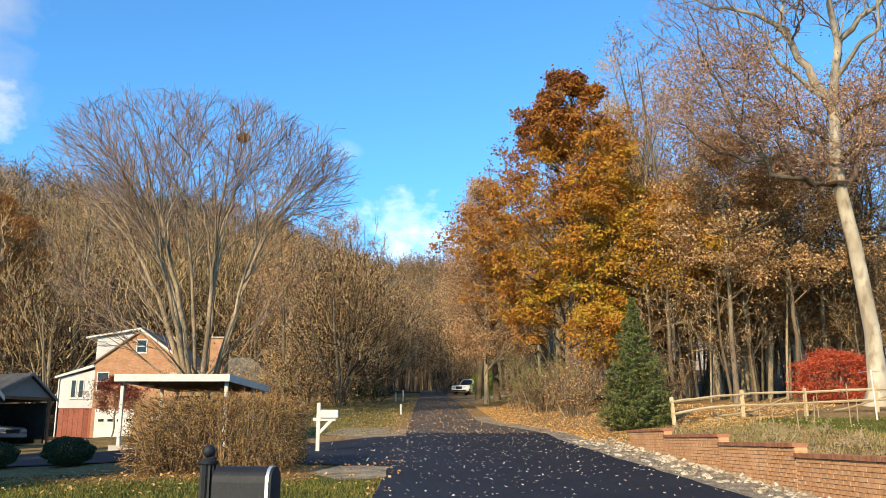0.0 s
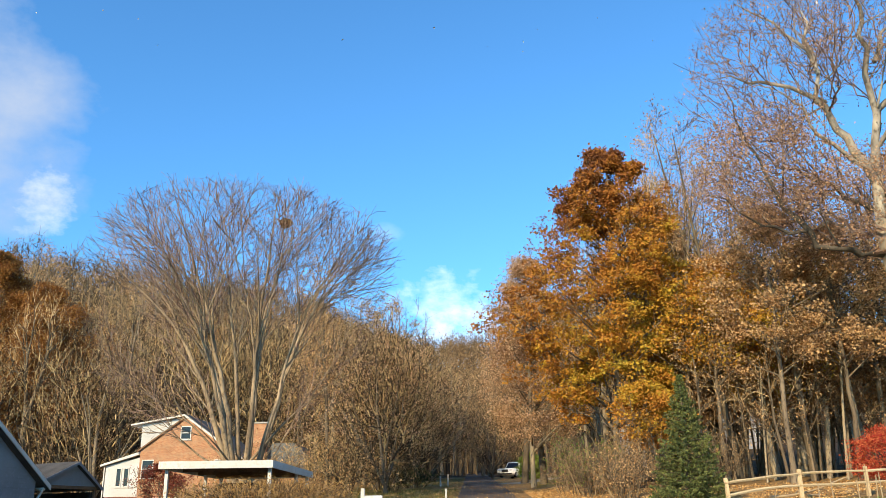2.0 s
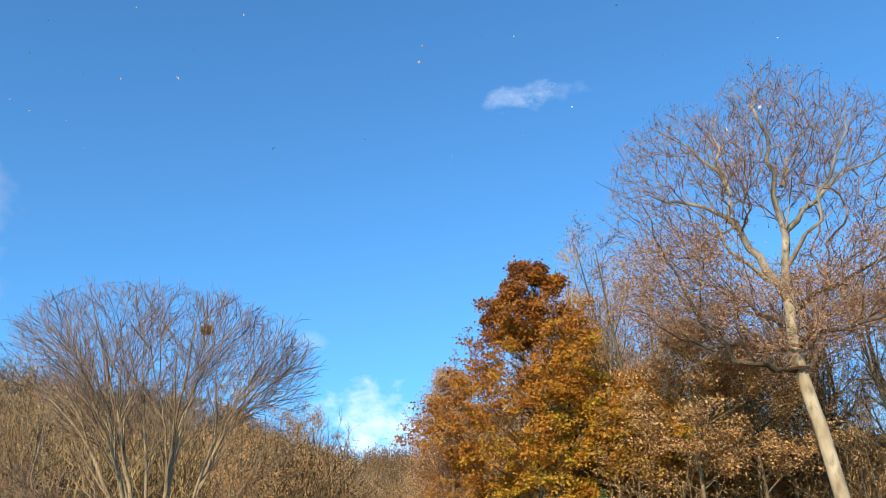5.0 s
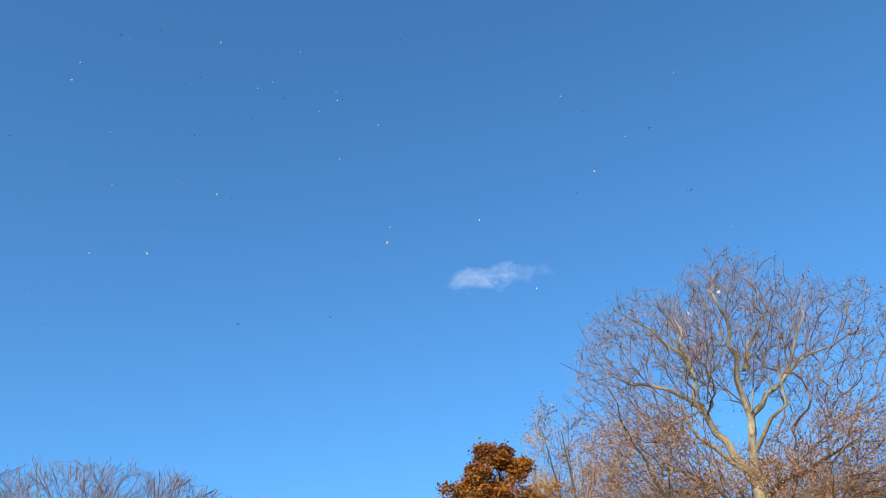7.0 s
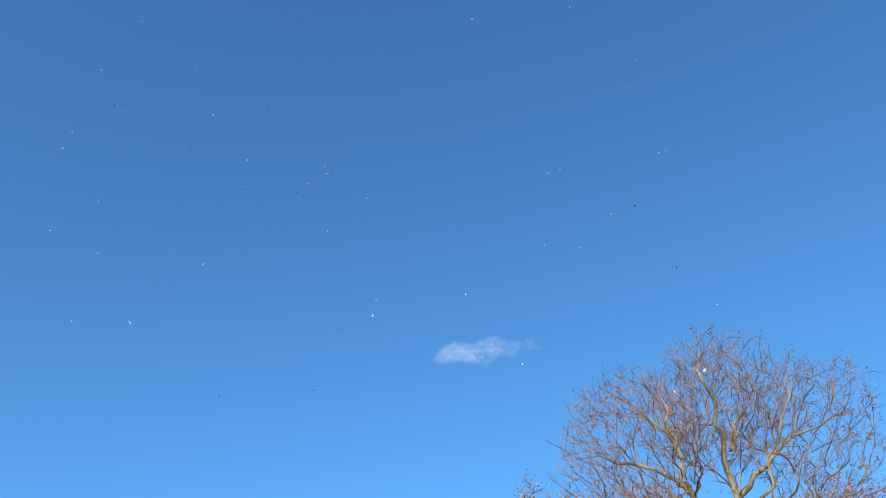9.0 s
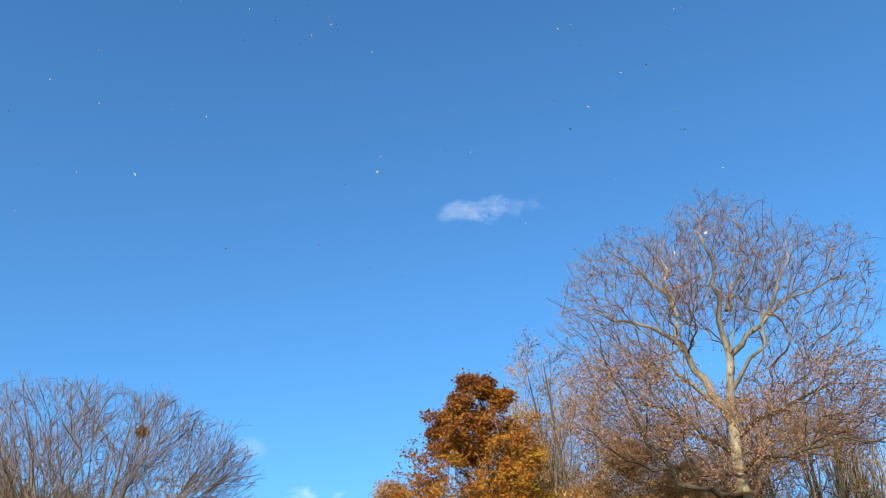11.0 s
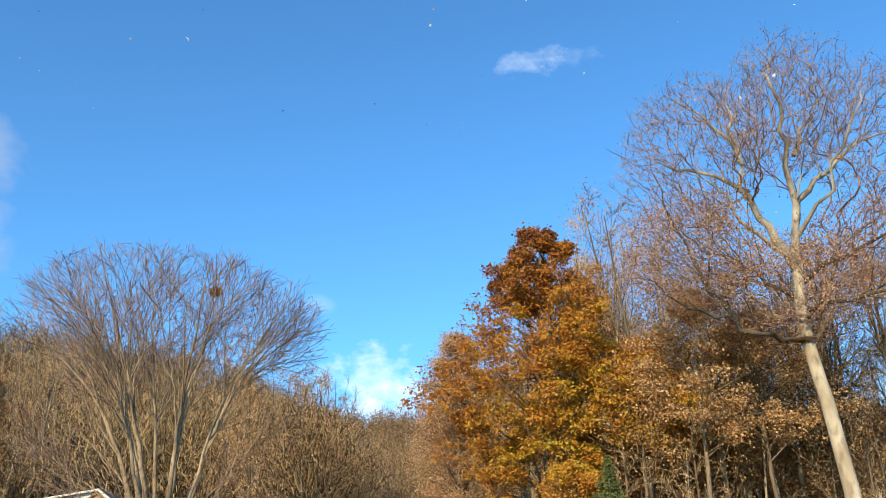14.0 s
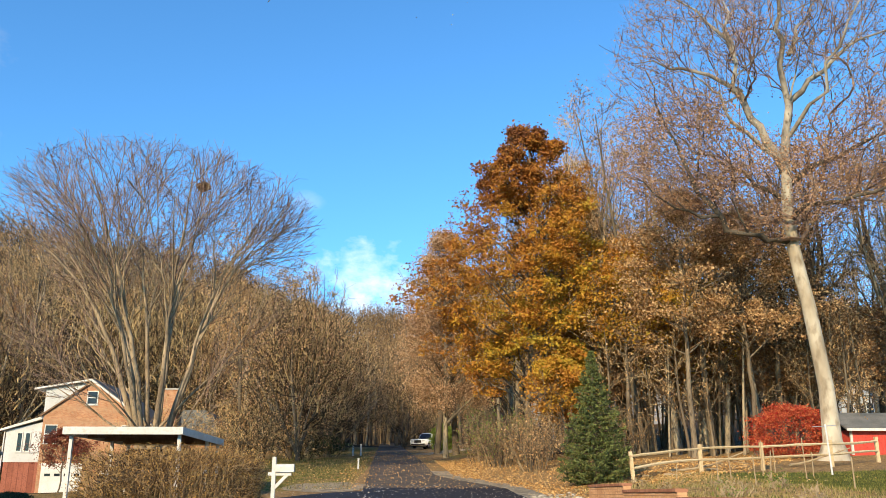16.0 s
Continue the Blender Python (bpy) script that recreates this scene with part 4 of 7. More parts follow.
def oak_leaf_material():
    """Orange to gold leaves: gold low and inside, rust at the top and on the outer flank."""
    m = bpy.data.materials.new("autumn_oak_leaves")
    m.use_nodes = True
    nt = m.node_tree
    N, L = nt.nodes.new, nt.links.new
    bsdf = nt.nodes["Principled BSDF"]
    co, n, g = N("ShaderNodeTexCoord"), N("ShaderNodeTexNoise"), N("ShaderNodeNewGeometry")
    n.inputs["Scale"].default_value, n.inputs["Detail"].default_value = 0.65, 4
    L(co.outputs["Object"], n.inputs["Vector"])
    sp = N("ShaderNodeSeparateXYZ")
    L(co.outputs["Object"], sp.inputs[0])

    def ma(op, a, b):
        k = N("ShaderNodeMath")
        k.operation = op
        for i, v in enumerate((a, b)):
            if isinstance(v, (int, float)):
                k.inputs[i].default_value = v
            else:
                L(v, k.inputs[i])
        return k.outputs[0]

    val = ma("ADD", ma("MULTIPLY", n.outputs["Fac"], 1.1), ma("MULTIPLY", g.outputs["Random Per Island"], 0.18))
    val = ma("ADD", val, ma("MULTIPLY", sp.outputs["X"], 0.024))
    val = ma("SUBTRACT", val, ma("MULTIPLY", ma("ABSOLUTE", ma("SUBTRACT", sp.outputs["Z"], 6.5), 0.0), 0.026))
    r = N("ShaderNodeValToRGB")
    el = r.color_ramp.elements
    for _ in range(3):
        el.new(0.5)
    for e, (p, c) in zip(el, ((0.15, (0.17, 0.062, 0.022)), (0.34, (0.34, 0.13, 0.026)), (0.54, (0.44, 0.20, 0.026)), (0.71, (0.47, 0.295, 0.03)), (0.88, (0.24, 0.20, 0.03)))):
        e.position, e.color = p, (*c, 1)
    L(val, r.inputs[0])
    L(r.outputs[0], bsdf.inputs["Base Color"])
    bsdf.inputs["Roughness"].default_value = 0.7
    bsdf.inputs["Specular IOR Level"].default_value = 0.25
    tr, mx = N("ShaderNodeBsdfTranslucent"), N("ShaderNodeMixShader")
    L(r.outputs[0], tr.inputs["Color"])
    mx.inputs[0].default_value = 0.18
    L(bsdf.outputs[0], mx.inputs[1])
    L(tr.outputs[0], mx.inputs[2])
    L(mx.outputs[0], nt.nodes["Material Output"].inputs["Surface"])
    return m


def clump_tree(name, at, seed, height, crown_foot, width, peak, limbs, per, size, leaf_mat, bark, label, lean=0.0, skew=0.0, spread=0.42, bare=0.0, top_sharp=1.0, flatten=0.6):
    """A leafy tree: limbs reach to an uneven envelope and carry tiers of leaf clumps with gaps between."""
    rng = np.random.RandomState(seed)
    out = []
    pts = [np.array((lean * (z / height) + rng.normal(0, 0.06), rng.normal(0, 0.06), z)) for z in np.linspace(-0.4, height * 0.94, 12)]
    rad = [0.0095 * height * (1 - 0.93 * i / 11) + 0.02 for i in range(12)]
    rad[0] *= 1.5
    out.append((0, pts, rad))
    spec = [None, dict(seg=6, wan=0.07, up=0.02, tip=0.2),
            dict(n=7, f0=0.35, ang=(25, 60), len=(0.28, 0.5), r=0.5, seg=4, wan=0.1, up=0.03, tip=0.3, fade=0.4),
            dict(n=5, f0=0.25, ang=(25, 60), len=(0.4, 0.7), r=0.55, seg=3, wan=0.12, up=0.02, tip=0.4, fade=0.3)]
    for k in range(limbs):
        f = ((k + rng.rand()) / limbs)
        z = crown_foot + (height * 0.97 - crown_foot) * f
        # half width of the crown at this height
        if f < peak:
            w = width * (0.55 + 0.45 * math.sin(f / peak * math.pi / 2))
        else:
            w = width * max(0.10, 1 - ((f - peak) / (1 - peak)) ** top_sharp * 0.9)
        a = k * 2.4 + rng.uniform(-0.5, 0.5)
        w *= rng.uniform(0.55, 1.16) * (1 + skew * math.cos(a))
        foot = max(z - w * rng.uniform(0.35, 0.8), crown_foot * 0.7)
        i = min(int(foot / (height * 0.94) * 11), 10)
        p = pts[i] + (pts[i + 1] - pts[i]) * min(1, max(0, foot / (height * 0.94) * 11 - i))
        tgt = np.array((p[0] + math.cos(a) * w, p[1] + math.sin(a) * w, z))
        d = tgt - p
        grow(rng, p, d, np.linalg.norm(d), max(0.025, rad[i] * 0.42), 1, spec, out)
    lf = Soup()
    dens = 1.0
    for lv, p, r in out:
        if lv == 1:
            dens = (0.25, 0.7, 1.1, 1.45)[rng.randint(4)]
        if lv < 2 or rng.rand() < bare:
            continue
        q = np.asarray(p)
        n = max(1, int(per * dens * rng.uniform(0.4, 1.5) * (1.0 if lv == 3 else 0.6)))
        c = q[rng.randint(len(q) // 2, len(q), n)]
        lf.leaves(rng, c + rng.normal(0, spread, (n, 3)) * np.array((1, 1, flatten)), size, 0.75, 0.25)
    ob = empty(name, at, label, "tree")
    crown = Soup()
    for lv, p, r in out:
        if lv < 2:
            s = Soup()
            s.tube(p, r, 10 if lv == 0 else 6)
            soup_part("trunk" if lv == 0 else "limb", s, bark, ob, smooth=True)
        else:
            crown.tube(p, [max(q, 0.012) for q in r], 3, lv == 3)
    soup_part("crown", crown, bark, ob)
    soup_part("foliage", lf, leaf_mat, ob)
    return ob


def forest_tree(seed, height, r, foot, limbs, subs, twigs, wide, leaf_per, leaf_mat, bark, twig, label, leaf_size=0.16, droop=0.03, wander=0.03, fork=False):
    """One bare or half-bare woodland tree at the origin."""
    rng = np.random.RandomState(seed)
    out = []
    spec = [dict(seg=9, wan=wander, up=0.03, tip=0.12),
            dict(n=limbs, f0=foot, ang=(32, 68), len=(wide * 0.7, wide * 1.2), r=0.42, seg=6, wan=0.09, up=droop, tip=0.2, fade=0.55),
            dict(n=subs, f0=0.2, ang=(25, 58), len=(0.32, 0.58), r=0.5, seg=3, wan=0.11, up=0.03, tip=0.3, fade=0.4),
            dict(n=twigs, f0=0.12, ang=(22, 55), len=(0.35, 0.65), r=0.6, seg=1, wan=0.14, up=0.02, tip=0.6, fade=0.3)]
    grow(rng, (0, 0, -0.4), (rng.normal(0, 0.04), rng.normal(0, 0.04), 1), height, r, 0, spec, out)
    if fork:
        d = np.array((rng.choice((-1, 1)) * 0.3, rng.normal(0, 0.2), 1))
        grow(rng, (0, 0, height * 0.1), d, height * 0.85, r * 0.75, 0, spec, out)
    lf = None
    if leaf_per:
        lf = Soup()
        n = max(1, int(leaf_per))
        p = tips(out, 3, rng, n, 0.22)
        if leaf_per < 1:
            p = p[rng.rand(len(p)) < leaf_per]
        lf.leaves(rng, p, leaf_size, 0.75)
    return tree_thing("woodland_tree", (0, 0, 0), out, bark, twig, label, "tree", "woodland trees", lf, leaf_mat, split=1, shift=1, thin=0.014)


def twig_bush(name, at, seed, stems, high, wide, leaf_n, leaf_size, leaf_mat, twig_mat, label, sub=6, twigs=4, category="shrub", lean=0.7, group="", flat=0.0):
    rng = np.random.RandomState(seed)
    out = []
    spec = [dict(seg=5, wan=0.10, up=0.05, tip=0.3),
            dict(n=sub, f0=0.15, ang=(20, 60), len=(0.4, 0.75), r=0.6, seg=4, wan=0.14, up=0.03, tip=0.4, fade=0.4),
            dict(n=twigs, f0=0.1, ang=(25, 65), len=(0.4, 0.8), r=0.6, seg=2, wan=0.16, up=0.02, tip=0.6, fade=0.2)]
    for k in range(stems):
        a = k * 2.4
        rr = math.sqrt((k + 0.5) / stems)
        ln = lean * rr * rng.uniform(0.6, 1.1)
        d = np.array((math.cos(a) * math.sin(ln), math.sin(a) * math.sin(ln), math.cos(ln)))
        p = np.array((math.cos(a) * rr * wide * 0.25, math.sin(a) * rr * wide * 0.25, -0.1))
        grow(rng, p, d, high * rng.uniform(0.75, 1.05) * (1 - 0.1 * rr), rng.uniform(0.015, 0.03), 0, spec, out)
    ob = empty(name, at, label, category, group)
    heavy, light = wood_soups(out, 0, 2, 0.008)
    soup_part("base", heavy, twig_mat, ob)
    soup_part("branchwork", light, twig_mat, ob)["kind"] = "stuff"
    if leaf_n:
        p = tips(out, 1, rng, 3, 0.09)
        p = p[rng.permutation(len(p))[:leaf_n]]
        lf = Soup()
        lf.leaves(rng, p, leaf_size, 0.7, flat)
        soup_part("foliage", lf, leaf_mat, ob)
    return ob


def spruce(at, height, radius):
    rng = np.random.RandomState(3)
    ob = empty("spruce", at, "dense dark green spruce of conical shape beside the wall, with unseen copies added for shade", "tree")
    s, nd = Soup(), Soup()
    s.tube([(0, 0, -0.3), (0, 0, height * 0.5), (0, 0, height * 0.99)], [0.11, 0.07, 0.012], 9)
    k = 0
    for z in np.linspace(0.12, height * 0.985, 48):
        f = z / height
        r = radius * (1 - f ** 1.25) ** 0.95 * (0.86 if f < 0.05 else 1.0) + 0.05
        for j in range(max(4, int(13 * (1 - f * 0.6)))):
            k += 1
            a = k * 2.39996 + rng.uniform(-0.2, 0.2)
            rr = r * rng.uniform(0.62, 1.16) * (1 + 0.14 * noise.noise(Vector((math.cos(a) * 1.6, math.sin(a) * 1.6, z * 1.3))))
            n = 5
            line = []
            for i in range(n + 1):
                q = i / n
                line.append((math.cos(a) * rr * q, math.sin(a) * rr * q, z - 0.16 * rr * q + 0.22 * rr * q * q))
            line = np.array(line)
            s.tube(line, [0.018 * (1 - 0.7 * i / n) for i in range(n + 1)], 3)
            m = int(10 + 34 * rr)
            q = rng.uniform(0.25, 1.02, m) ** 0.7
            c = np.stack([np.interp(q, np.linspace(0, 1, n + 1), line[:, i]) for i in range(3)], 1)
            side = np.array((-math.sin(a), math.cos(a), 0))
            off = rng.uniform(-1, 1, m) * 0.20 * rr * (1.1 - q)
            c = c + side * off[:, None] + rng.normal(0, 0.03, (m, 3))
            nd.leaves(rng, c, 0.15, 0.30, 0.1)
    soup_part("trunk", s, M_BARK_DARK, ob)
    soup_part("foliage", nd, M_NEEDLE, ob)


def hedge(at, sx, sy, sz):
    """Clipped but shaggy block of dry twigs and small brown leaves."""
    rng = np.random.RandomState(21)
    ob = empty("hedge", at, "dense clipped hedge of dry brown twigs and leaves", "hedge")
    stems, twigs, lf = Soup(), Soup(), Soup()

    def inside(p):
        x, y, z = p[:, 0] / (sx / 2), p[:, 1] / (sy / 2), (p[:, 2] / sz) * 2 - 1
        return x ** 8 + y ** 8 + np.abs(z) ** 7

    for k in range(150):
        x, y = rng.uniform(-0.45, 0.45) * sx, rng.uniform(-0.45, 0.45) * sy
        p, r = run(rng, np.array((x, y, -0.1)), np.array((rng.normal(0, 0.2), rng.normal(0, 0.2), 1)), sz * rng.uniform(0.8, 1.0), 0.02, 5, 0.10, 0.05, 0.3)
        stems.tube(p, r, 4)
    n = 11000
    p = np.stack([rng.uniform(-0.52, 0.52, n) * sx, rng.uniform(-0.52, 0.52, n) * sy, rng.uniform(0.02, 1.0, n) * sz], 1)
    bump = np.array([noise.noise(Vector(q) * 1.1) + 0.5 * noise.noise(Vector(q) * 2.7) for q in p]) * 0.42
    e = inside(p) + bump
    keep = (e < 1.0) & (e > rng.uniform(-0.2, 0.75, n))
    p = p[keep]
    out = p.copy()
    out[:, 2] -= sz * 0.35
    out /= np.linalg.norm(out, axis=1)[:, None]
    d = out + rng.normal(0, 0.55, p.shape) + np.array((0, 0, 0.3))
    d /= np.linalg.norm(d, axis=1)[:, None]
    for a, b in zip(p, d):
        ln = rng.uniform(0.14, 0.34)
        mid = a + b * ln * 0.5 + rng.normal(0, 0.02, 3)
        twigs.tube([a, mid, a + b * ln], [0.008, 0.007, 0.0035], 3, True)
    q = np.repeat(p, 5, 0) + np.repeat(d, 5, 0) * rng.uniform(0.0, 0.30, (len(p) * 5, 1)) + rng.normal(0, 0.035, (len(p) * 5, 3))
    lf.leaves(rng, q, 0.046, 0.5)
    soup_part("base", stems, M_HEDGE_TWIG, ob)
    soup_part("branchwork", twigs, M_HEDGE_TWIG, ob)
    soup_part("foliage", lf, M_HEDGE, ob)


def round_shrub(at, w, h, seed):
    rng = np.random.RandomState(seed)
    ob = empty("boxwood", at, "rounded dark evergreen boxwood shrub beside the driveway", "shrub", "boxwoods by the driveway")
    st, lf = Soup(), Soup()
    for k in range(24):
        a = k * 2.4
        st.tube([(0, 0, -0.05), (math.cos(a) * w * 0.2, math.sin(a) * w * 0.2, h * 0.4), (math.cos(a) * w * 0.4, math.sin(a) * w * 0.4, h * 0.75)], [0.02, 0.014, 0.006], 4)
    n = 5200
    u = rng.normal(size=(n, 3))
    u /= np.linalg.norm(u, axis=1)[:, None]
    b = np.array([noise.noise(Vector(q) * 2.4) for q in u])
    r = (0.62 + 0.38 * rng.rand(n) ** 0.5) * (1 + 0.14 * b)
    p = u * r[:, None] * np.array((w / 2, w / 2, h / 2)) + np.array((0, 0, h / 2))
    p[:, 2] = np.maximum(p[:, 2], 0.02)
    lf.leaves(rng, p, 0.06, 0.6)
    soup_part("base", st, M_BARK_DARK, ob)
    soup_part("foliage", lf, M_BOX, ob)


def dense_bush(name, at, w, d, h, seed, n, size, leaf_mat, label, lumps=0.16, group=""):
    """A full rounded bush: stems inside, a thick uneven shell of small leaves in layers."""
    rng = np.random.RandomState(seed)
    ob = empty(name, at, label, "shrub", group)
    st, lf = Soup(), Soup()
    for k in range(40):
        a, q = k * 2.4, math.sqrt((k + 0.5) / 40)
        st.tube([(math.cos(a) * 0.15, math.sin(a) * 0.15, -0.1), (math.cos(a) * q * w * 0.28, math.sin(a) * q * d * 0.28, h * 0.45), (math.cos(a) * q * w * 0.45, math.sin(a) * q * d * 0.45, h * (0.97 - 0.3 * q))], [0.025, 0.016, 0.006], 4)
    c = rng.normal(size=(n // 22, 3))
    c /= np.linalg.norm(c, axis=1)[:, None]
    b = np.array([noise.noise(Vector(q) * 2.2) for q in c])
    r = (0.50 + 0.5 * rng.rand(len(c)) ** 0.45) * (1 + lumps * b)
    c = np.sign(c) * np.abs(c) ** 0.85 * r[:, None] * np.array((w / 2, d / 2, h * 0.56)) + np.array((0, 0, h * 0.50))
    p = np.repeat(c, 22, 0) + rng.normal(0, 1, (len(c) * 22, 3)) * np.array((0.20, 0.20, 0.07))
    p = p[p[:, 2] > 0.03]
    lf.leaves(rng, p, size, 0.6, 0.35)
    soup_part("base", st, M_BARK_DARK, ob)
    soup_part("foliage", lf, leaf_mat, ob)
    return ob


def on(x, y, lift=0.0):
    return (x, y, terrain(x, y) + lift)


M_OAK = oak_leaf_material()
bare_maple((-11.2, 40.0, terrain(-11.2, 40.0)))
sycamore((21.35, 42.0, terrain(21.35, 42.0)))
clump_tree("oak", on(7.6, 52.0), 8, 21.6, 5.0, 6.3, 0.32, 62, 52, 0.185, M_OAK, M_BARK_DARK, "tall oak in full gold and orange autumn leaf", lean=0.5, skew=-0.10, top_sharp=1.7, spread=0.25, flatten=0.55, bare=0.34)
clump_tree("oak", on(9.0, 47.0), 18, 5.6, 2.5, 2.7, 0.4, 16, 34, 0.15, M_OAK, M_BARK_DARK, "young golden oak in leaf beneath the tall oak", lean=-0.8, spread=0.28, flatten=0.34, bare=0.3)
clump_tree("beech", on(3.3, 66.0), 28, 18.0, 4.0, 4.8, 0.42, 52, 40, 0.13, M_LEAF_TAN, M_BARK, "tree with pale pinkish brown leaves at the road's edge", skew=0.1, bare=0.25)
clump_tree("oak", on(13.2, 60.0), 38, 17.5, 5.0, 4.8, 0.5, 40, 40, 0.13, M_LEAF_BROWN, M_BARK_DARK, "half-bare oak with dry brown leaves in the woods", bare=0.2)
clump_tree("oak", on(16.8, 54.0), 48, 12.0, 4.6, 4.2, 0.5, 28, 20, 0.18, M_OAK, M_BARK_DARK, "small half-bare oak with thin gold leaves", bare=0.35)
for x, y, seed, h, foot, w, per, leaf in ((15.6, 46.5, 78, 15.5, 6.8, 4.5, 30, M_LEAF_BROWN), (12.9, 49.0, 98, 13.0, 6.4, 3.6, 20, M_OAK),
                                          (19.6, 48.0, 118, 14.5, 7.0, 4.4, 26, M_LEAF_BROWN)):
    clump_tree("oak", on(x, y), seed, h, foot, w, 0.5, 30, per, 0.15, leaf, M_BARK_DARK, "half-bare oak with dry brown leaves at the wood's edge", bare=0.32, spread=0.34, flatten=0.42)
clump_tree("oak", on(-47.0, 88.0), 58, 19.6, 4.0, 7.4, 0.55, 60, 60, 0.22, M_LEAF_RUST, M_BARK_DARK, "broad oak in rust-orange leaf on the wooded slope")
clump_tree("oak", on(-57.0, 95.0), 68, 22.0, 4.0, 7.4, 0.55, 54, 44, 0.22, M_LEAF_RUST, M_BARK_DARK, "broad oak in rust-orange leaf on the wooded slope")

# woodland trees: five built once, then copied over the slopes
tall = forest_tree(101, 21, 0.23, 0.34, 16, 8, 8, 0.25, 2, M_LEAF_BROWN, M_BARK, M_TWIG, "tall bare woodland tree with grey-brown trunk and few dry leaves", 0.11)
airy = forked_tree(102, 21, 3.4, 0.30, 700, 0.0105, M_BARK, M_TWIG, "tall bare woodland tree with fine upswept twigs", -0.6, 1300, M_LEAF_BROWN, 0.11)
leafy = forest_tree(103, 18, 0.19, 0.30, 16, 7, 6, 0.29, 4, M_LEAF_BROWN, M_BARK, M_TWIG, "woodland tree still hung with dry brown leaves", leaf_size=0.16)
spread = open_tree(104, 17, 5.2, 0.10, 420, 0.023, M_BARK, M_TWIG_TAN, "bare spreading tree with pale tan branches and thin brown leaves", 500, M_LEAF_BROWN, 0.15)
small = forest_tree(105, 10, 0.09, 0.14, 16, 7, 8, 0.32, 0.6, M_LEAF_BROWN, M_BARK_DARK, M_TWIG, "slender understorey tree with brown twigs", wander=0.06, leaf_size=0.12)
brushy = open_tree(106, 13.5, 4.6, 0.05, 460, 0.019, M_BARK_DARK, M_TWIG_TAN, "bushy roadside tree with dense tan twigs and thin brown leaves", 2600, M_LEAF_TAN, 0.15)
maple = forked_tree(107, 18, 4.6, 0.22, 800, 0.0115, M_BARK, M_TWIG, "woodland tree with a forked crown and last brown leaves", -0.6, 2600, M_LEAF_BROWN, 0.125, inner=0.3)
pole = forest_tree(108, 13, 0.085, 0.45, 9, 5, 5, 0.16, 0.8, M_LEAF_BROWN, M_BARK, M_TWIG, "slender grey sapling with a thin bare crown", 0.13, wander=0.05)
layered = clump_tree("woodland_tree", (0, 0, 0), 109, 9.0, 4.2, 4.0, 0.5, 22, 9, 0.16, M_LEAF_UMBER, M_BARK_DARK, "understorey tree with flat layers of dark brown leaves", spread=0.34, flatten=0.22)
tagged(layered, group="woodland trees")
MASTERS = [tall, airy, leafy, spread, small, brushy, maple, pole, layered]
for i, ob in enumerate(MASTERS):       # the first of each kind stands in the wood itself
    x, y = ((17.5, 58.0), (11.0, 66.0), (21.0, 66.0), (-28.0, 80.0), (15.0, 49.0), (-8.4, 66.0), (24.0, 60.0), (18.6, 51.0), (14.5, 53.0))[i]
    ob.matrix_basis = pose(*on(x, y), 0, 0, 40 * i)


def plant(kinds, spots, seed, scales=(0.85, 1.15)):
    rng = random.Random(seed)
    for x, y in spots:
        ob = rng.choice(kinds)
        k = rng.uniform(*scales)
        c = copy_thing(ob, pose(x, y, terrain(x, y) - 0.05, rng.uniform(-3, 3), rng.uniform(-3, 3), rng.uniform(0, 360)))
        c.scale = (k, k, k * rng.uniform(0.95, 1.08))


def scatter(seed, n, x0, x1, y0, y1, gap, avoid=lambda x, y: False):
    rng = random.Random(seed)
    got = []
    for _ in range(n * 30):
        x, y = rng.uniform(x0, x1), rng.uniform(y0, y1)
        if avoid(x, y) or any((x - a) ** 2 + (y - b) ** 2 < gap * gap for a, b in got):
            continue
        got.append((x, y))
        if len(got) == n:
            break
    return got


# the wood on the right
plant([airy, maple, tall], [(12, 63), (15, 66), (18, 64), (24, 66), (13.5, 70)], 11, (1.05, 1.25))
plant([airy], [(31, 64), (37, 60), (36, 51), (26.0, 52), (29.5, 50), (33, 53)], 24, (0.75, 0.95))
plant([airy, maple], [(30, 60), (33.5, 57), (27.5, 58), (42, 66), (37.5, 54)], 18, (1.05, 1.25))
plant([airy], [(13.4, 61), (15.0, 64)], 12, (1.1, 1.2))
plant([airy], [(4.4, 71), (3.2, 80)], 15, (0.92, 1.0))
plant([brushy], [(33, 74)], 13, (0.7, 1.0))
plant([tall, airy, maple], [(9.6, 57), (11.2, 58), (14.2, 56), (16.0, 57), (19.5, 56), (21.8, 58), (23.6, 56), (27.2, 60), (12.8, 63), (17.0, 66), (10.2, 62)], 16, (0.75, 1.15))
plant([tall, airy, maple], scatter(1, 16, 7.5, 52, 56, 100, 3.6, lambda x, y: x < 7 + (y - 56) * 0.10 or x > 12 + y * 0.45), 1, (0.75, 1.0))
plant([tall], [(14.1, 50.5), (16.4, 51.5), (17.9, 50), (19.4, 52), (21.6, 51), (23.2, 52.5), (12.2, 53), (26.0, 52), (29.0, 51)], 19, (0.8, 1.0))
plant([pole], scatter(22, 34, 10.5, 33, 47.5, 70, 1.3, lambda x, y: x > 4 + y * 0.47), 22, (0.7, 1.2))
plant([layered], [(17.5, 55), (20.3, 53.5), (23.5, 55), (26.5, 53.5), (30, 56), (34, 58), (12.0, 56)], 23, (0.85, 1.1))
plant([small], scatter(2, 26, 10, 34, 47, 66, 1.8, lambda x, y: x > 6 + y * 0.42 and y < 60), 2)
plant([leafy, tall, spread], scatter(3, 9, 5, 13, 72, 130, 5, lambda x, y: y < 96 and x < 9.5), 3, (0.85, 1.05))
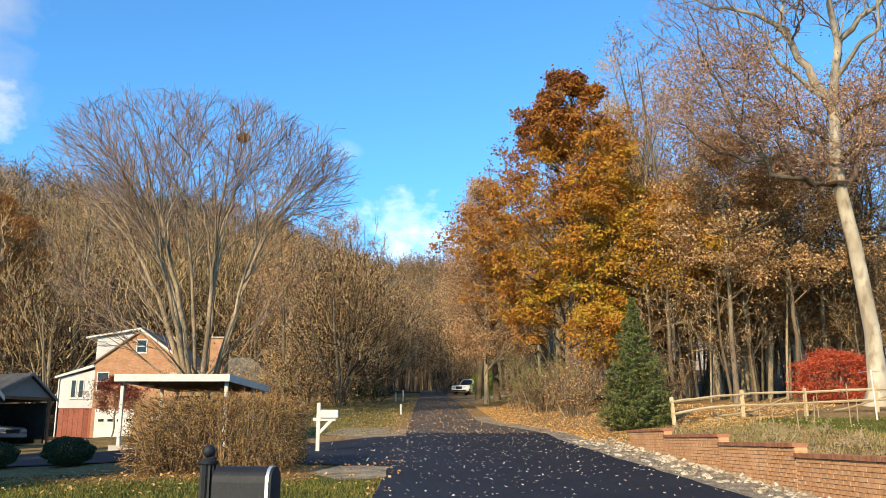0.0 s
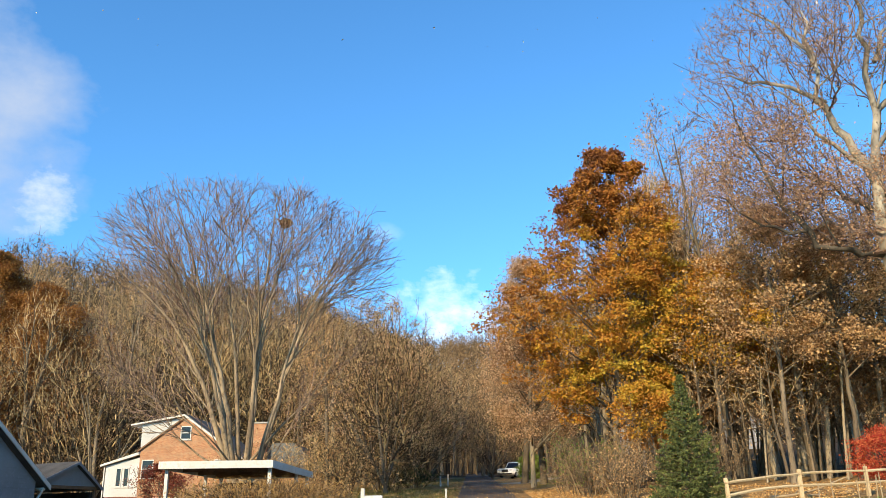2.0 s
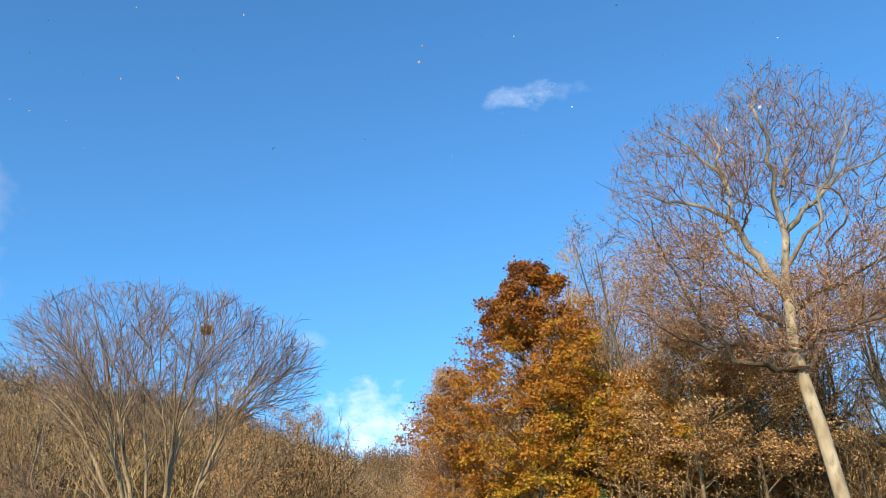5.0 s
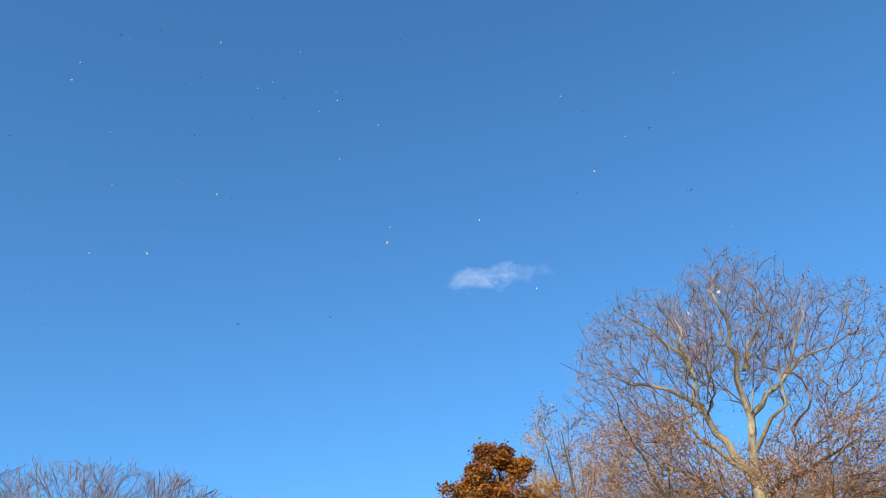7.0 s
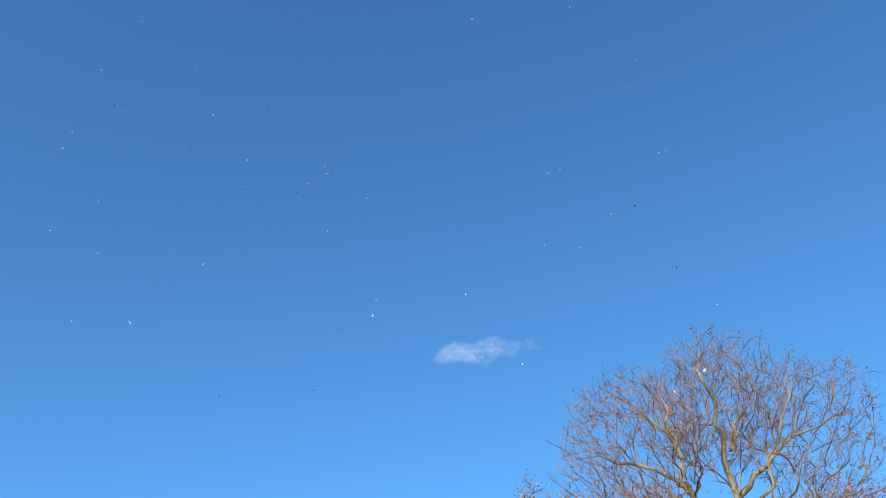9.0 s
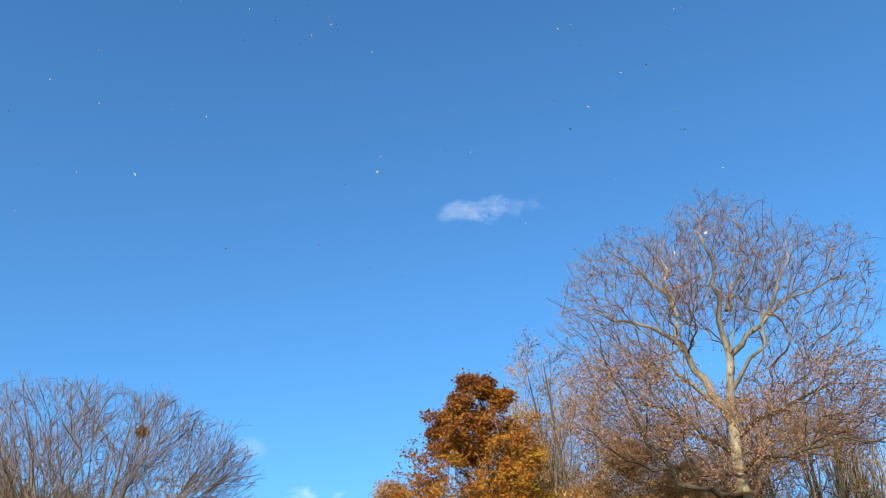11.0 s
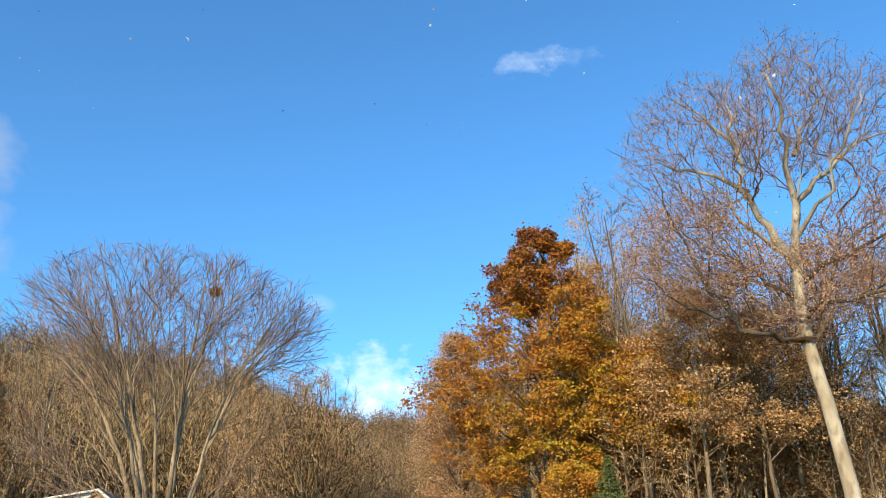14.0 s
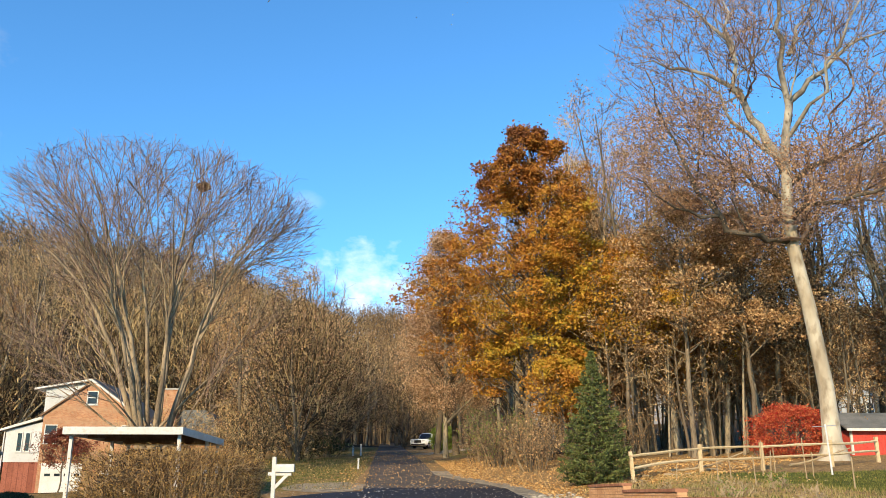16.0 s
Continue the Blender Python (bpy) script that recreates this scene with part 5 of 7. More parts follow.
# across the far end of the road
plant([brushy, spread, small], scatter(17, 30, -26, 14, 108, 150, 3.6, lambda x, y: abs(x + 3.4) < 3.4 and y < 140), 17, (0.55, 0.85))
plant([spread, tall, airy], scatter(4, 16, -14, 12, 118, 165, 4.5, lambda x, y: abs(x + 3.2) < 3.2 and y < 135), 4, (0.8, 1.05))
plant([brushy], [(-36, 76), (-23, 86), (-17, 80), (-12.5, 84), (-7.6, 92), (-6.9, 104), (-6.6, 80)], 14, (0.8, 1.15))
# the left roadside and the slope behind the houses
plant([brushy, brushy, spread, leafy], scatter(5, 24, -22, -6.5, 58, 118, 4.2, lambda x, y: x > -6.5 - (y - 50) * 0.03 or (x < -12 and y < 82)), 5, (0.8, 1.1))
plant([spread, airy, tall, spread], scatter(6, 38, -66, -17, 84, 124, 4.4), 6, (0.85, 1.1))
plant([leafy, maple, spread], scatter(21, 24, -54, -12, 92, 120, 4.4), 21, (0.8, 1.1))
plant([spread, spread, airy], [(-33.5, 74), (-36, 80), (-38.5, 76), (-42, 78), (-46, 76), (-50, 82), (-13.8, 78), (-34, 80), (-26, 82), (-20.5, 82)], 7, (0.85, 1.05))
# ------------------------------------------------------------------ things
hedge(on(-4.98, 19.9, -0.05), 3.4, 3.3, 1.50)
round_shrub(on(-9.3, 22.0), 1.25, 0.72, 1)
round_shrub(on(-11.2, 22.0), 1.25, 0.70, 2)
spruce(on(7.42, 33.6), 5.1, 1.52)
# Unseen spruce copies out of view, added to shade drive, shrubs, shed and slope.
caster_source = [o for o in scene.objects if o.name == "spruce"][0]
for x, y, k in ((-16.0, 8.0, 2.2), (-18.6, 10.0, 2.2), (-21.2, 12.5, 2.2), (-24.0, 16.0, 2.1), (-15.4, 11.0, 2.1), (-17.2, 11.6, 2.0), (-15.2, 6.0, 2.1), (-33.5, 25.0, 2.3), (-38.5, 29.0, 2.3), (-48.0, 63.0, 3.0), (-43.5, 57.0, 2.6)):
    copy_thing(caster_source, pose(*on(x, y))).scale = (k, k, k)


def carport():
    y0, y1, x0, x1, top = 28.4, 35.0, -10.72, -6.95, 3.72
    ob = empty("carport", on((x0 + x1) / 2, (y0 + y1) / 2), "open white metal carport with flat roof on slim posts", "carport")
    ox, oy, oz = ob.matrix_basis.translation
    L = lambda x, y, z: (x - ox, y - oy, z - oz)
    # Brown on the deck imitates the shade under the carport roof.
    boxed("roof_deck", L(x0 + 0.05, y0 + 0.05, top - 0.10), L(x1 - 0.05, y1 - 0.05, top - 0.03), M_TIMBER, ob, "roof deck, its underside coloured brown for the shade there")
    for a, b in (((x0, y0, top - 0.24), (x1, y0 + 0.05, top)), ((x0, y1 - 0.05, top - 0.24), (x1, y1, top)),
                 ((x0, y0 + 0.052, top - 0.24), (x0 + 0.05, y1 - 0.052, top)), ((x1 - 0.05, y0 + 0.052, top - 0.24), (x1, y1 - 0.052, top))):
        boxed("fascia", L(*a), L(*b), M_WHITE, ob, bevel=0.008)
    for y in (y0 + 0.6, y0 + 2.2, y0 + 3.9, y1 - 0.6):
        boxed("rafter", L(x0 + 0.06, y - 0.04, top - 0.22), L(x1 - 0.06, y + 0.04, top - 0.105), M_TIMBER, ob)
    for x in (x0 + 0.18, x1 - 0.18):
        for y in (y0 + 0.35, y0 + 4.4, y1 - 0.25):
            boxed("post", L(x - 0.055, y - 0.055, terrain(x, y) - 0.1), L(x + 0.055, y + 0.055, top - 0.11), M_WHITE, ob, bevel=0.01)
    slab = boxed("slab", L(x0 + 0.02, 28.3, terrain(-9, 31) - 0.25), L(x1 - 0.02, y1, terrain(-9, 29.0) + 0.06), M_CONCRETE, ob, "concrete floor slab")


def car(name, at, turn, paint, label, pickup=False, long=4.7, wide=1.82, high=1.48):
    """A parked car: rounded body, cabin with glass, wheels with tyres and rims, lamps. It faces -y."""
    ob = empty(name, at, label, "car", turn=turn)
    h = long / 2
    clear, belt = 0.28, high * 0.60
    nose, rake = (0.20, 0.20) if pickup else (0.44, 0.32)     # where the windscreen starts, how far it leans
    bm = bmesh.new()
    prof = [(-h, clear + 0.08), (-h - 0.0, belt * 0.72), (-h + 0.10, belt * 0.90), (-h * nose, belt), (h * 0.95, belt), (h, belt * 0.85), (h, clear + 0.08), (h - 0.1, clear), (-h + 0.1, clear)]
    f = [bm.verts.new((-wide / 2, y, z)) for y, z in prof]
    g = [bm.verts.new((wide / 2, y, z)) for y, z in prof]
    n = len(prof)
    bm.faces.new(f)
    bm.faces.new(g[::-1])
    for i in range(n):
        bm.faces.new((f[i], g[i], g[(i + 1) % n], f[(i + 1) % n]))
    bmesh.ops.recalc_face_normals(bm, faces=bm.faces)
    bmesh.ops.bevel(bm, geom=list(bm.edges), offset=0.07, segments=3, affect="EDGES")
    part("body", bm, paint, ob, smooth=True)
    back = h * 0.34 if pickup else h * 0.86
    bm = bmesh.new()
    for t, s, y0, y1 in ((belt - 0.03, 1.0, -h * nose, back), (high, 0.78, h * (rake - nose), back - (0.05 if pickup else 0.28))):
        for x in (-1, 1):
            for y in (y0, y1):
                bm.verts.new((x * s * wide / 2 * 0.96, y, t))
    v = list(bm.verts)
    for q in ((0, 1, 3, 2), (4, 6, 7, 5), (0, 4, 5, 1), (2, 3, 7, 6), (0, 2, 6, 4), (1, 5, 7, 3)):
        bm.faces.new([v[i] for i in q])
    bmesh.ops.recalc_face_normals(bm, faces=bm.faces)
    bmesh.ops.bevel(bm, geom=list(bm.edges), offset=0.06, segments=3, affect="EDGES")
    cabin = part("cabin", bm, paint, ob, smooth=True)
    # glass: windscreen, rear pane and side panes, laid just proud of the cabin
    def pane(nm, quad):
        b = bmesh.new()
        vs = [b.verts.new(q) for q in quad]
        b.faces.new(vs)
        r = bmesh.ops.extrude_face_region(b, geom=list(b.faces))
        nrm = (Vector(quad[1]) - Vector(quad[0])).cross(Vector(quad[3]) - Vector(quad[0])).normalized()
        bmesh.ops.translate(b, verts=[e for e in r["geom"] if isinstance(e, bmesh.types.BMVert)], vec=nrm * 0.012)
        bmesh.ops.recalc_face_normals(b, faces=b.faces)
        part(nm, b, M_GLASS, cabin, "dark glass")
    w0, w1 = wide / 2 * 0.96, wide / 2 * 0.75
    lo, hi = belt + 0.03, high - 0.07
    fr = lambda z: -h * nose + (z - belt) / (high - belt) * (h * rake)
    half = lambda z: w0 + (z - belt) / (high - belt) * (w1 - w0)
    pane("windscreen", [(-half(lo) + 0.12, fr(lo) - 0.01, lo), (half(lo) - 0.12, fr(lo) - 0.01, lo), (half(hi) - 0.12, fr(hi) - 0.01, hi), (-half(hi) + 0.12, fr(hi) - 0.01, hi)])
    for sx in (-1, 1):
        q = [(sx * (half(lo) + 0.004), fr(lo) + 0.16, lo), (sx * (half(lo) + 0.004), back - 0.16, lo), (sx * (half(hi) + 0.004), back - 0.30, hi), (sx * (half(hi) + 0.004), fr(hi) + 0.10, hi)]
        pane("side_window", q[::-1] if sx > 0 else q)
    for sx in (-1, 1):
        for y in (-h * 0.62, h * 0.60):
            bm = bmesh.new()
            rod(bm, (sx * (wide / 2 - 0.20), y, 0.34), (sx * (wide / 2 + 0.01), y, 0.34), 0.34, sides=20)
            w = part("wheel", bm, M_TYRE, ob)
            bm = bmesh.new()
            rod(bm, (sx * (wide / 2 - 0.02), y, 0.34), (sx * (wide / 2 + 0.025), y, 0.34), 0.20, 0.19, sides=14)
            part("rim", bm, M_RIM, w)
        boxed("headlight", (sx * wide * 0.36 - 0.16, -h - 0.015, belt * 0.66), (sx * wide * 0.36 + 0.16, -h + 0.06, belt * 0.82), M_RIM, ob, "clear headlight", bevel=0.01)
    boxed("grille", (-wide * 0.22, -h - 0.012, belt * 0.5), (wide * 0.22, -h + 0.05, belt * 0.8), M_DARK, ob, "dark grille", bevel=0.01)
    boxed("bumper", (-wide * 0.46, -h - 0.05, clear + 0.02), (wide * 0.46, -h + 0.05, clear + 0.2), M_TYRE if pickup else paint, ob, bevel=0.02)
    return ob


carport()
car("car", on(-8.9, 31.6, 0.10), 0, M_CAR_DARK, "dark car parked under the white carport", high=1.5)
car("pickup_truck", on(3.0, 106.0, 0.02), -24, M_CAR_WHITE, "white pickup truck parked on the roadside drive", True, 5.4, 1.95, 1.85)


def window(name, x, y, z, w, h, house, label="", frame_mat=None, mid=True, axis="x"):
    """Sash window let into a wall that faces the road's near end: frame, sill, panes."""
    t = 0.07
    fm = frame_mat or M_WHITE
    win = boxed(name, (x, y - 0.05, z), (x + w, y + 0.02, z + t), fm, house, label)
    win.name = name
    for a, b in (((x, y - 0.05, z + t + 0.001), (x + t, y + 0.02, z + h)), ((x + w - t, y - 0.05, z + t + 0.001), (x + w, y + 0.02, z + h)),
                 ((x + t + 0.001, y - 0.05, z + h - t), (x + w - t - 0.001, y + 0.02, z + h))):
        boxed("window_frame", a, b, fm, win)
    if mid:
        boxed("sash_rail", (x + t, y - 0.04, z + h / 2 - 0.03), (x + w - t, y + 0.01, z + h / 2 + 0.03), fm, win)
        boxed("pane", (x + t, y - 0.018, z + t), (x + w - t, y - 0.006, z + h / 2 - 0.031), M_GLASS, win, "dark glass")
        boxed("pane", (x + t, y - 0.018, z + h / 2 + 0.031), (x + w - t, y - 0.006, z + h - t), M_GLASS, win, "dark glass")
    else:
        boxed("pane", (x + t, y - 0.018, z + t), (x + w - t, y - 0.006, z + h - t), M_GLASS, win, "dark glass")
    boxed("window_sill", (x - 0.06, y - 0.10, z - 0.06), (x + w + 0.06, y - 0.001, z - 0.001), fm, win)
    return win


def brick_wall_material():
    """Brick courses for walls seen from afar."""
    m = bpy.data.materials.new("brick_courses")
    m.use_nodes = True
    nt = m.node_tree
    N, L = nt.nodes.new, nt.links.new
    bsdf = nt.nodes["Principled BSDF"]
    co, mp, b, n = N("ShaderNodeTexCoord"), N("ShaderNodeMapping"), N("ShaderNodeTexBrick"), N("ShaderNodeTexNoise")
    mp.inputs["Rotation"].default_value = (radians(90), 0, 0)
    L(co.outputs["Object"], mp.inputs["Vector"])
    L(mp.outputs[0], b.inputs["Vector"])
    b.inputs["Scale"].default_value = 1.0
    b.inputs["Brick Width"].default_value, b.inputs["Row Height"].default_value, b.inputs["Mortar Size"].default_value = 0.21, 0.07, 0.009
    b.inputs["Color1"].default_value, b.inputs["Color2"].default_value, b.inputs["Mortar"].default_value = (0.33, 0.125, 0.055, 1), (0.46, 0.225, 0.11, 1), (0.36, 0.26, 0.165, 1)
    n.inputs["Scale"].default_value, n.inputs["Detail"].default_value = 1.3, 5
    L(co.outputs["Object"], n.inputs["Vector"])
    mx = N("ShaderNodeMix")
    mx.data_type, mx.blend_type = "RGBA", "MULTIPLY"
    mx.inputs[0].default_value = 0.5
    L(b.outputs["Color"], mx.inputs[6])
    L(n.outputs["Fac"], mx.inputs[7])
    hs = N("ShaderNodeHueSaturation")
    hs.inputs["Value"].default_value = 1.25
    L(mx.outputs[2], hs.inputs["Color"])
    L(hs.outputs[0], bsdf.inputs["Base Color"])
    bsdf.inputs["Roughness"].default_value = 0.9
    bp = N("ShaderNodeBump")
    bp.inputs["Strength"].default_value, bp.inputs["Distance"].default_value = 0.4, 0.01
    L(b.outputs["Fac"], bp.inputs["Height"])
    bp.invert = True
    L(bp.outputs[0], bsdf.inputs["Normal"])
    return m


M_BRICKWALL = brick_wall_material()


def brick_house():
    Y = 68.0
    ob = empty("brick_house", (-23.5, Y, 1.8), "brick gabled house with white dormer, white sun room and garage", "house")
    ox, oy, oz = ob.matrix_basis.translation
    def P(bm_fn, name, mat, label="", smooth=False):
        bm = bmesh.new()
        bm_fn(bm)
        bmesh.ops.translate(bm, verts=list(bm.verts), vec=(-ox, -oy, -oz))
        return part(name, bm, mat, ob, label, smooth)
    B = lambda name, lo, hi, mat, label="", bevel=0.0: boxed(name, tuple(a - b for a, b in zip(lo, (ox, oy, oz))), tuple(a - b for a, b in zip(hi, (ox, oy, oz))), mat, ob, label, bevel)
    # gable front: left foot, left eave, peak, right eave, right foot
    P(lambda bm: prism(bm, [(-27.2, 0.8), (-27.2, 7.55), (-23.75, 10.0), (-18.2, 6.05), (-18.2, 0.8)], Y, Y + 9), "wall", M_BRICKWALL, "orange-red brick wall")
    # dormer cheek above the left slope
    P(lambda bm: prism(bm, [(-27.2, 7.56), (-27.2, 9.45), (-23.9, 9.99)], Y + 0.02, Y + 8.9), "dormer", M_SIDING, "white sided shed dormer")
    for k in range(9):
        z = 7.75 + k * 0.2
        if z < 9.6:
            x = min(-27.2 + (z - 7.56) / 2.43 * 3.3, -24.2)
            B("clapboard", (-27.22, Y - 0.012, z), (max(x, -27.1), Y + 0.03, z + 0.17), M_SIDING)
    P(lambda bm: prism(bm, [(-28.0, 9.36), (-28.0, 9.48), (-23.75, 10.20), (-23.75, 10.06)], Y - 0.35, Y + 9.2), "dormer_roof", M_WHITE, "pale dormer roof edge")
    P(lambda bm: prism(bm, [(-23.75, 10.06), (-23.75, 10.22), (-17.6, 5.84), (-17.6, 5.68)], Y - 0.30, Y + 9.2), "roof", M_SHINGLE, "grey shingle roof slope")
    P(lambda bm: prism(bm, [(-23.75, 9.98), (-23.75, 10.16), (-17.6, 5.78), (-17.6, 5.60)], Y - 0.34, Y - 0.305), "rake_board", M_WHITE, "white rake board")
    P(lambda bm: prism(bm, [(-27.45, 7.30), (-27.45, 7.44), (-23.9, 9.98), (-23.9, 9.84)], Y - 0.16, Y - 0.02), "rake_board", M_TIMBER, "dark rake board")
    # sun room
    P(lambda bm: prism(bm, [(-30.0, 4.0), (-30.0, 6.35), (-27.21, 7.0), (-27.21, 4.0)], Y + 0.4, Y + 5), "sun_room", M_SIDING, "white sun room")
    P(lambda bm: prism(bm, [(-30.35, 6.28), (-30.35, 6.44), (-27.21, 7.42), (-27.21, 7.2)], Y + 0.1, Y + 5.2), "sun_room_roof", M_WHITE, "white lean-to roof")
    for i in range(7):
        B("board", (-29.95 + i * 0.39, Y + 0.44 + 0.006 * (i % 2), 1.0), (-29.95 + i * 0.39 + 0.375, Y + 0.6, 3.99), M_RED_BOARD, "red-stained board")
    B("lower_wall", (-29.9, Y + 0.6, 0.8), (-27.21, Y + 5, 3.99), M_RED_BOARD)
    B("downspout", (-30.12, Y + 0.30, 1.2), (-30.04, Y + 0.38, 6.3), M_WHITE)
    for x in (-29.15, -28.55):
        w = window("window", x - ox, Y + 0.4 - oy, 4.75 - oz, 0.46, 1.45, ob, "tall dark casement window", mid=False)
    window("window", -27.0 - ox, Y - oy, 5.35 - oz, 0.95, 1.4, ob, "white sash window")
    window("window", -24.1 - ox, Y - oy, 8.25 - oz, 0.85, 1.05, ob, "white gable sash window")
    window("window", -21.3 - ox, Y - oy, 5.35 - oz, 1.3, 1.35, ob, "white sash window")
    # garage door with sections and a row of panes
    g = B("garage_door", (-26.9, Y - 0.06, 1.75), (-23.9, Y + 0.02, 3.75), M_WHITE, "white sectional garage door")
    for k in range(4):
        boxed("door_section", (-26.86 - ox, Y - 0.085 - oy, 1.78 + k * 0.49 - oz), (-23.94 - ox, Y - 0.061 - oy, 1.78 + k * 0.49 + 0.465 - oz), M_WHITE, g)
    for k in range(4):
        boxed("door_pane", (-26.6 + k * 0.72 - ox, Y - 0.10 - oy, 2.95 - oz), (-26.6 + k * 0.72 + 0.42 - ox, Y - 0.086 - oy, 3.15 - oz), M_GLASS, g)
    B("garage_trim", (-27.02, Y - 0.08, 3.76), (-23.78, Y + 0.01, 3.9), M_WHITE)
    # rear wing and chimney
    B("rear_wing", (-18.19, Y + 4, 0.8), (-13.6, Y + 11, 5.9), M_BRICKWALL, "brick rear wing")
    P(lambda bm: prism(bm, [(-19.4, 5.8), (-17.6, 8.2), (-15.9, 8.2), (-13.1, 5.8)], Y + 3.6, Y + 11.4), "wing_roof", M_SHINGLE, "grey shingle roof")
    ch = B("chimney", (-19.5, Y + 3.0, 5.5), (-18.05, Y + 3.9, 9.75), M_BRICKWALL, "brick chimney")
    B("chimney_cap", (-19.6, Y + 2.9, 9.751), (-17.95, Y + 4.0, 9.87), M_CONCRETE)


brick_house()


def neighbour_shelter():
    """Open-fronted grey gabled shelter."""
    Y = 45.0
    z0 = terrain(-21.7, Y)
    ob = empty("open_shed", (-21.5, Y, z0), "open-fronted shed with grey gable and dark roof", "shed", turn=64)
    P = lambda pts: [(x + 21.7, z - z0) for x, z in pts]
    bm = bmesh.new()
    prism(bm, P([(-23.5, 3.78), (-21.6, 4.86), (-20.15, 3.78)]), -0.05, 0.05)
    part("gable", bm, M_GREY_SIDING, ob, "grey sided gable")
    for pts in ([(-21.6, 4.88), (-21.6, 5.0), (-19.95, 3.72), (-19.95, 3.60)], [(-21.6, 4.88), (-21.6, 5.0), (-24.6, 3.55), (-24.6, 3.43)]):
        bm = bmesh.new()
        prism(bm, P(pts), -0.35, 6.0)
        part("roof", bm, M_DARK_ROOF, ob, "dark shingle roof")
        bm = bmesh.new()
        prism(bm, P([(pts[1][0], pts[1][1] - 0.02), (pts[1][0], pts[1][1] - 0.16), (pts[2][0], pts[2][1] - 0.16), (pts[2][0], pts[2][1] - 0.02)]), -0.40, -0.355)
        part("rake_board", bm, M_GREY_SIDING, ob)
    boxed("beam", (-1.9, -0.06, 3.62 - z0), (1.6, 0.06, 3.78 - z0), M_TIMBER, ob)
    for x in (-1.85, 1.45):
        boxed("post", (x, -0.07, -0.2), (x + 0.14, 0.07, 3.61 - z0), M_TIMBER, ob, "dark timber post")
    # Near-black walls and floor carry the shed's inner shade in their colour.
    boxed("back_wall", (-2.7, 5.7, -0.3), (1.5, 5.85, 3.55 - z0), M_DARK, ob, "board wall, coloured near black for the shade inside")
    boxed("side_wall", (1.36, 0.1, -0.3), (1.49, 5.69, 3.5 - z0), M_DARK, ob, "board wall, coloured near black for the shade inside")
    for y in (2.6, 5.5):
        boxed("post", (-2.6, y, -0.2), (-2.46, y + 0.14, 3.45 - z0), M_TIMBER, ob, "dark timber post")
    boxed("earth_floor", (-2.7, 0.0, -0.12), (1.48, 5.69, 0.03), M_DARK, ob, "earth floor, coloured near black for the shade inside")


def neighbour_house():
    """Corner of a grey-sided gabled house with white eave and downspout."""
    Y = 34.0
    z0 = terrain(-21.0, Y)
    ob = empty("grey_house", (-19.9, Y, z0), "grey-sided gabled house with pale rake boards beside the drive", "house", turn=76)
    P = lambda pts: [(x + 21.0, z - z0) for x, z in pts]
    bm = bmesh.new()
    prism(bm, P([(-27, z0 - 0.6), (-27, 3.45), (-22.2, 6.6), (-18.0, 3.6), (-18.0, z0 - 0.6)]), 0, 9)
    part("wall", bm, M_GREY_SIDING, ob, "grey clapboard wall")
    for k in range(24):
        z = z0 + 0.1 + k * 0.2
        xr = -18.0 if z < 3.5 else -18.0 - (z - 3.6) / 3.0 * 4.2 - 0.05
        if xr > -26:
            boxed("clapboard", (-27 + 21.0, -0.016, z - z0), (xr + 21.0, 0.004, z - z0 + 0.17), M_GREY_SIDING, ob)
    for pts in ([(-22.2, 6.62), (-22.2, 6.78), (-17.55, 3.42), (-17.55, 3.26)], [(-22.2, 6.62), (-22.2, 6.78), (-27.6, 3.25), (-27.6, 3.09)]):
        bm = bmesh.new()
        prism(bm, P(pts), -0.4, 9.3)
        part("roof", bm, M_DARK_ROOF, ob, "dark shingle roof")
        bm = bmesh.new()
        prism(bm, P([(pts[1][0], pts[1][1] + 0.01), (pts[1][0], pts[1][1] - 0.18), (pts[2][0], pts[2][1] - 0.18), (pts[2][0], pts[2][1] + 0.01)]), -0.45, -0.405)
        part("rake_board", bm, M_WHITE, ob, "pale rake board")
    bm = bmesh.new()
    rod(bm, (3.35, -0.2, 3.3 - z0), (3.35, 9.0, 3.3 - z0), 0.07, sides=8)
    part("gutter", bm, M_WHITE, ob)
    bm = bmesh.new()
    rod(bm, (3.35, -0.15, 3.28 - z0), (3.10, -0.12, 2.9 - z0), 0.045, sides=8)
    rod(bm, (3.10, -0.12, 2.9 - z0), (3.08, -0.12, 0.1), 0.045, sides=8)
    part("downspout", bm, M_WHITE, ob, "white downspout")
    window("window", -0.6, 0.0, 1.0, 1.3, 1.3, ob, "dark window in white frame")


neighbour_shelter()
neighbour_house()
# Siding grey on this pale vehicle imitates the dim light inside the shed.
car("car", on(-24.0, 46.3, 0.05), 64, M_GREY_SIDING, "pale vehicle parked inside the open shed, greyed for the shade there", long=4.2, high=1.45)


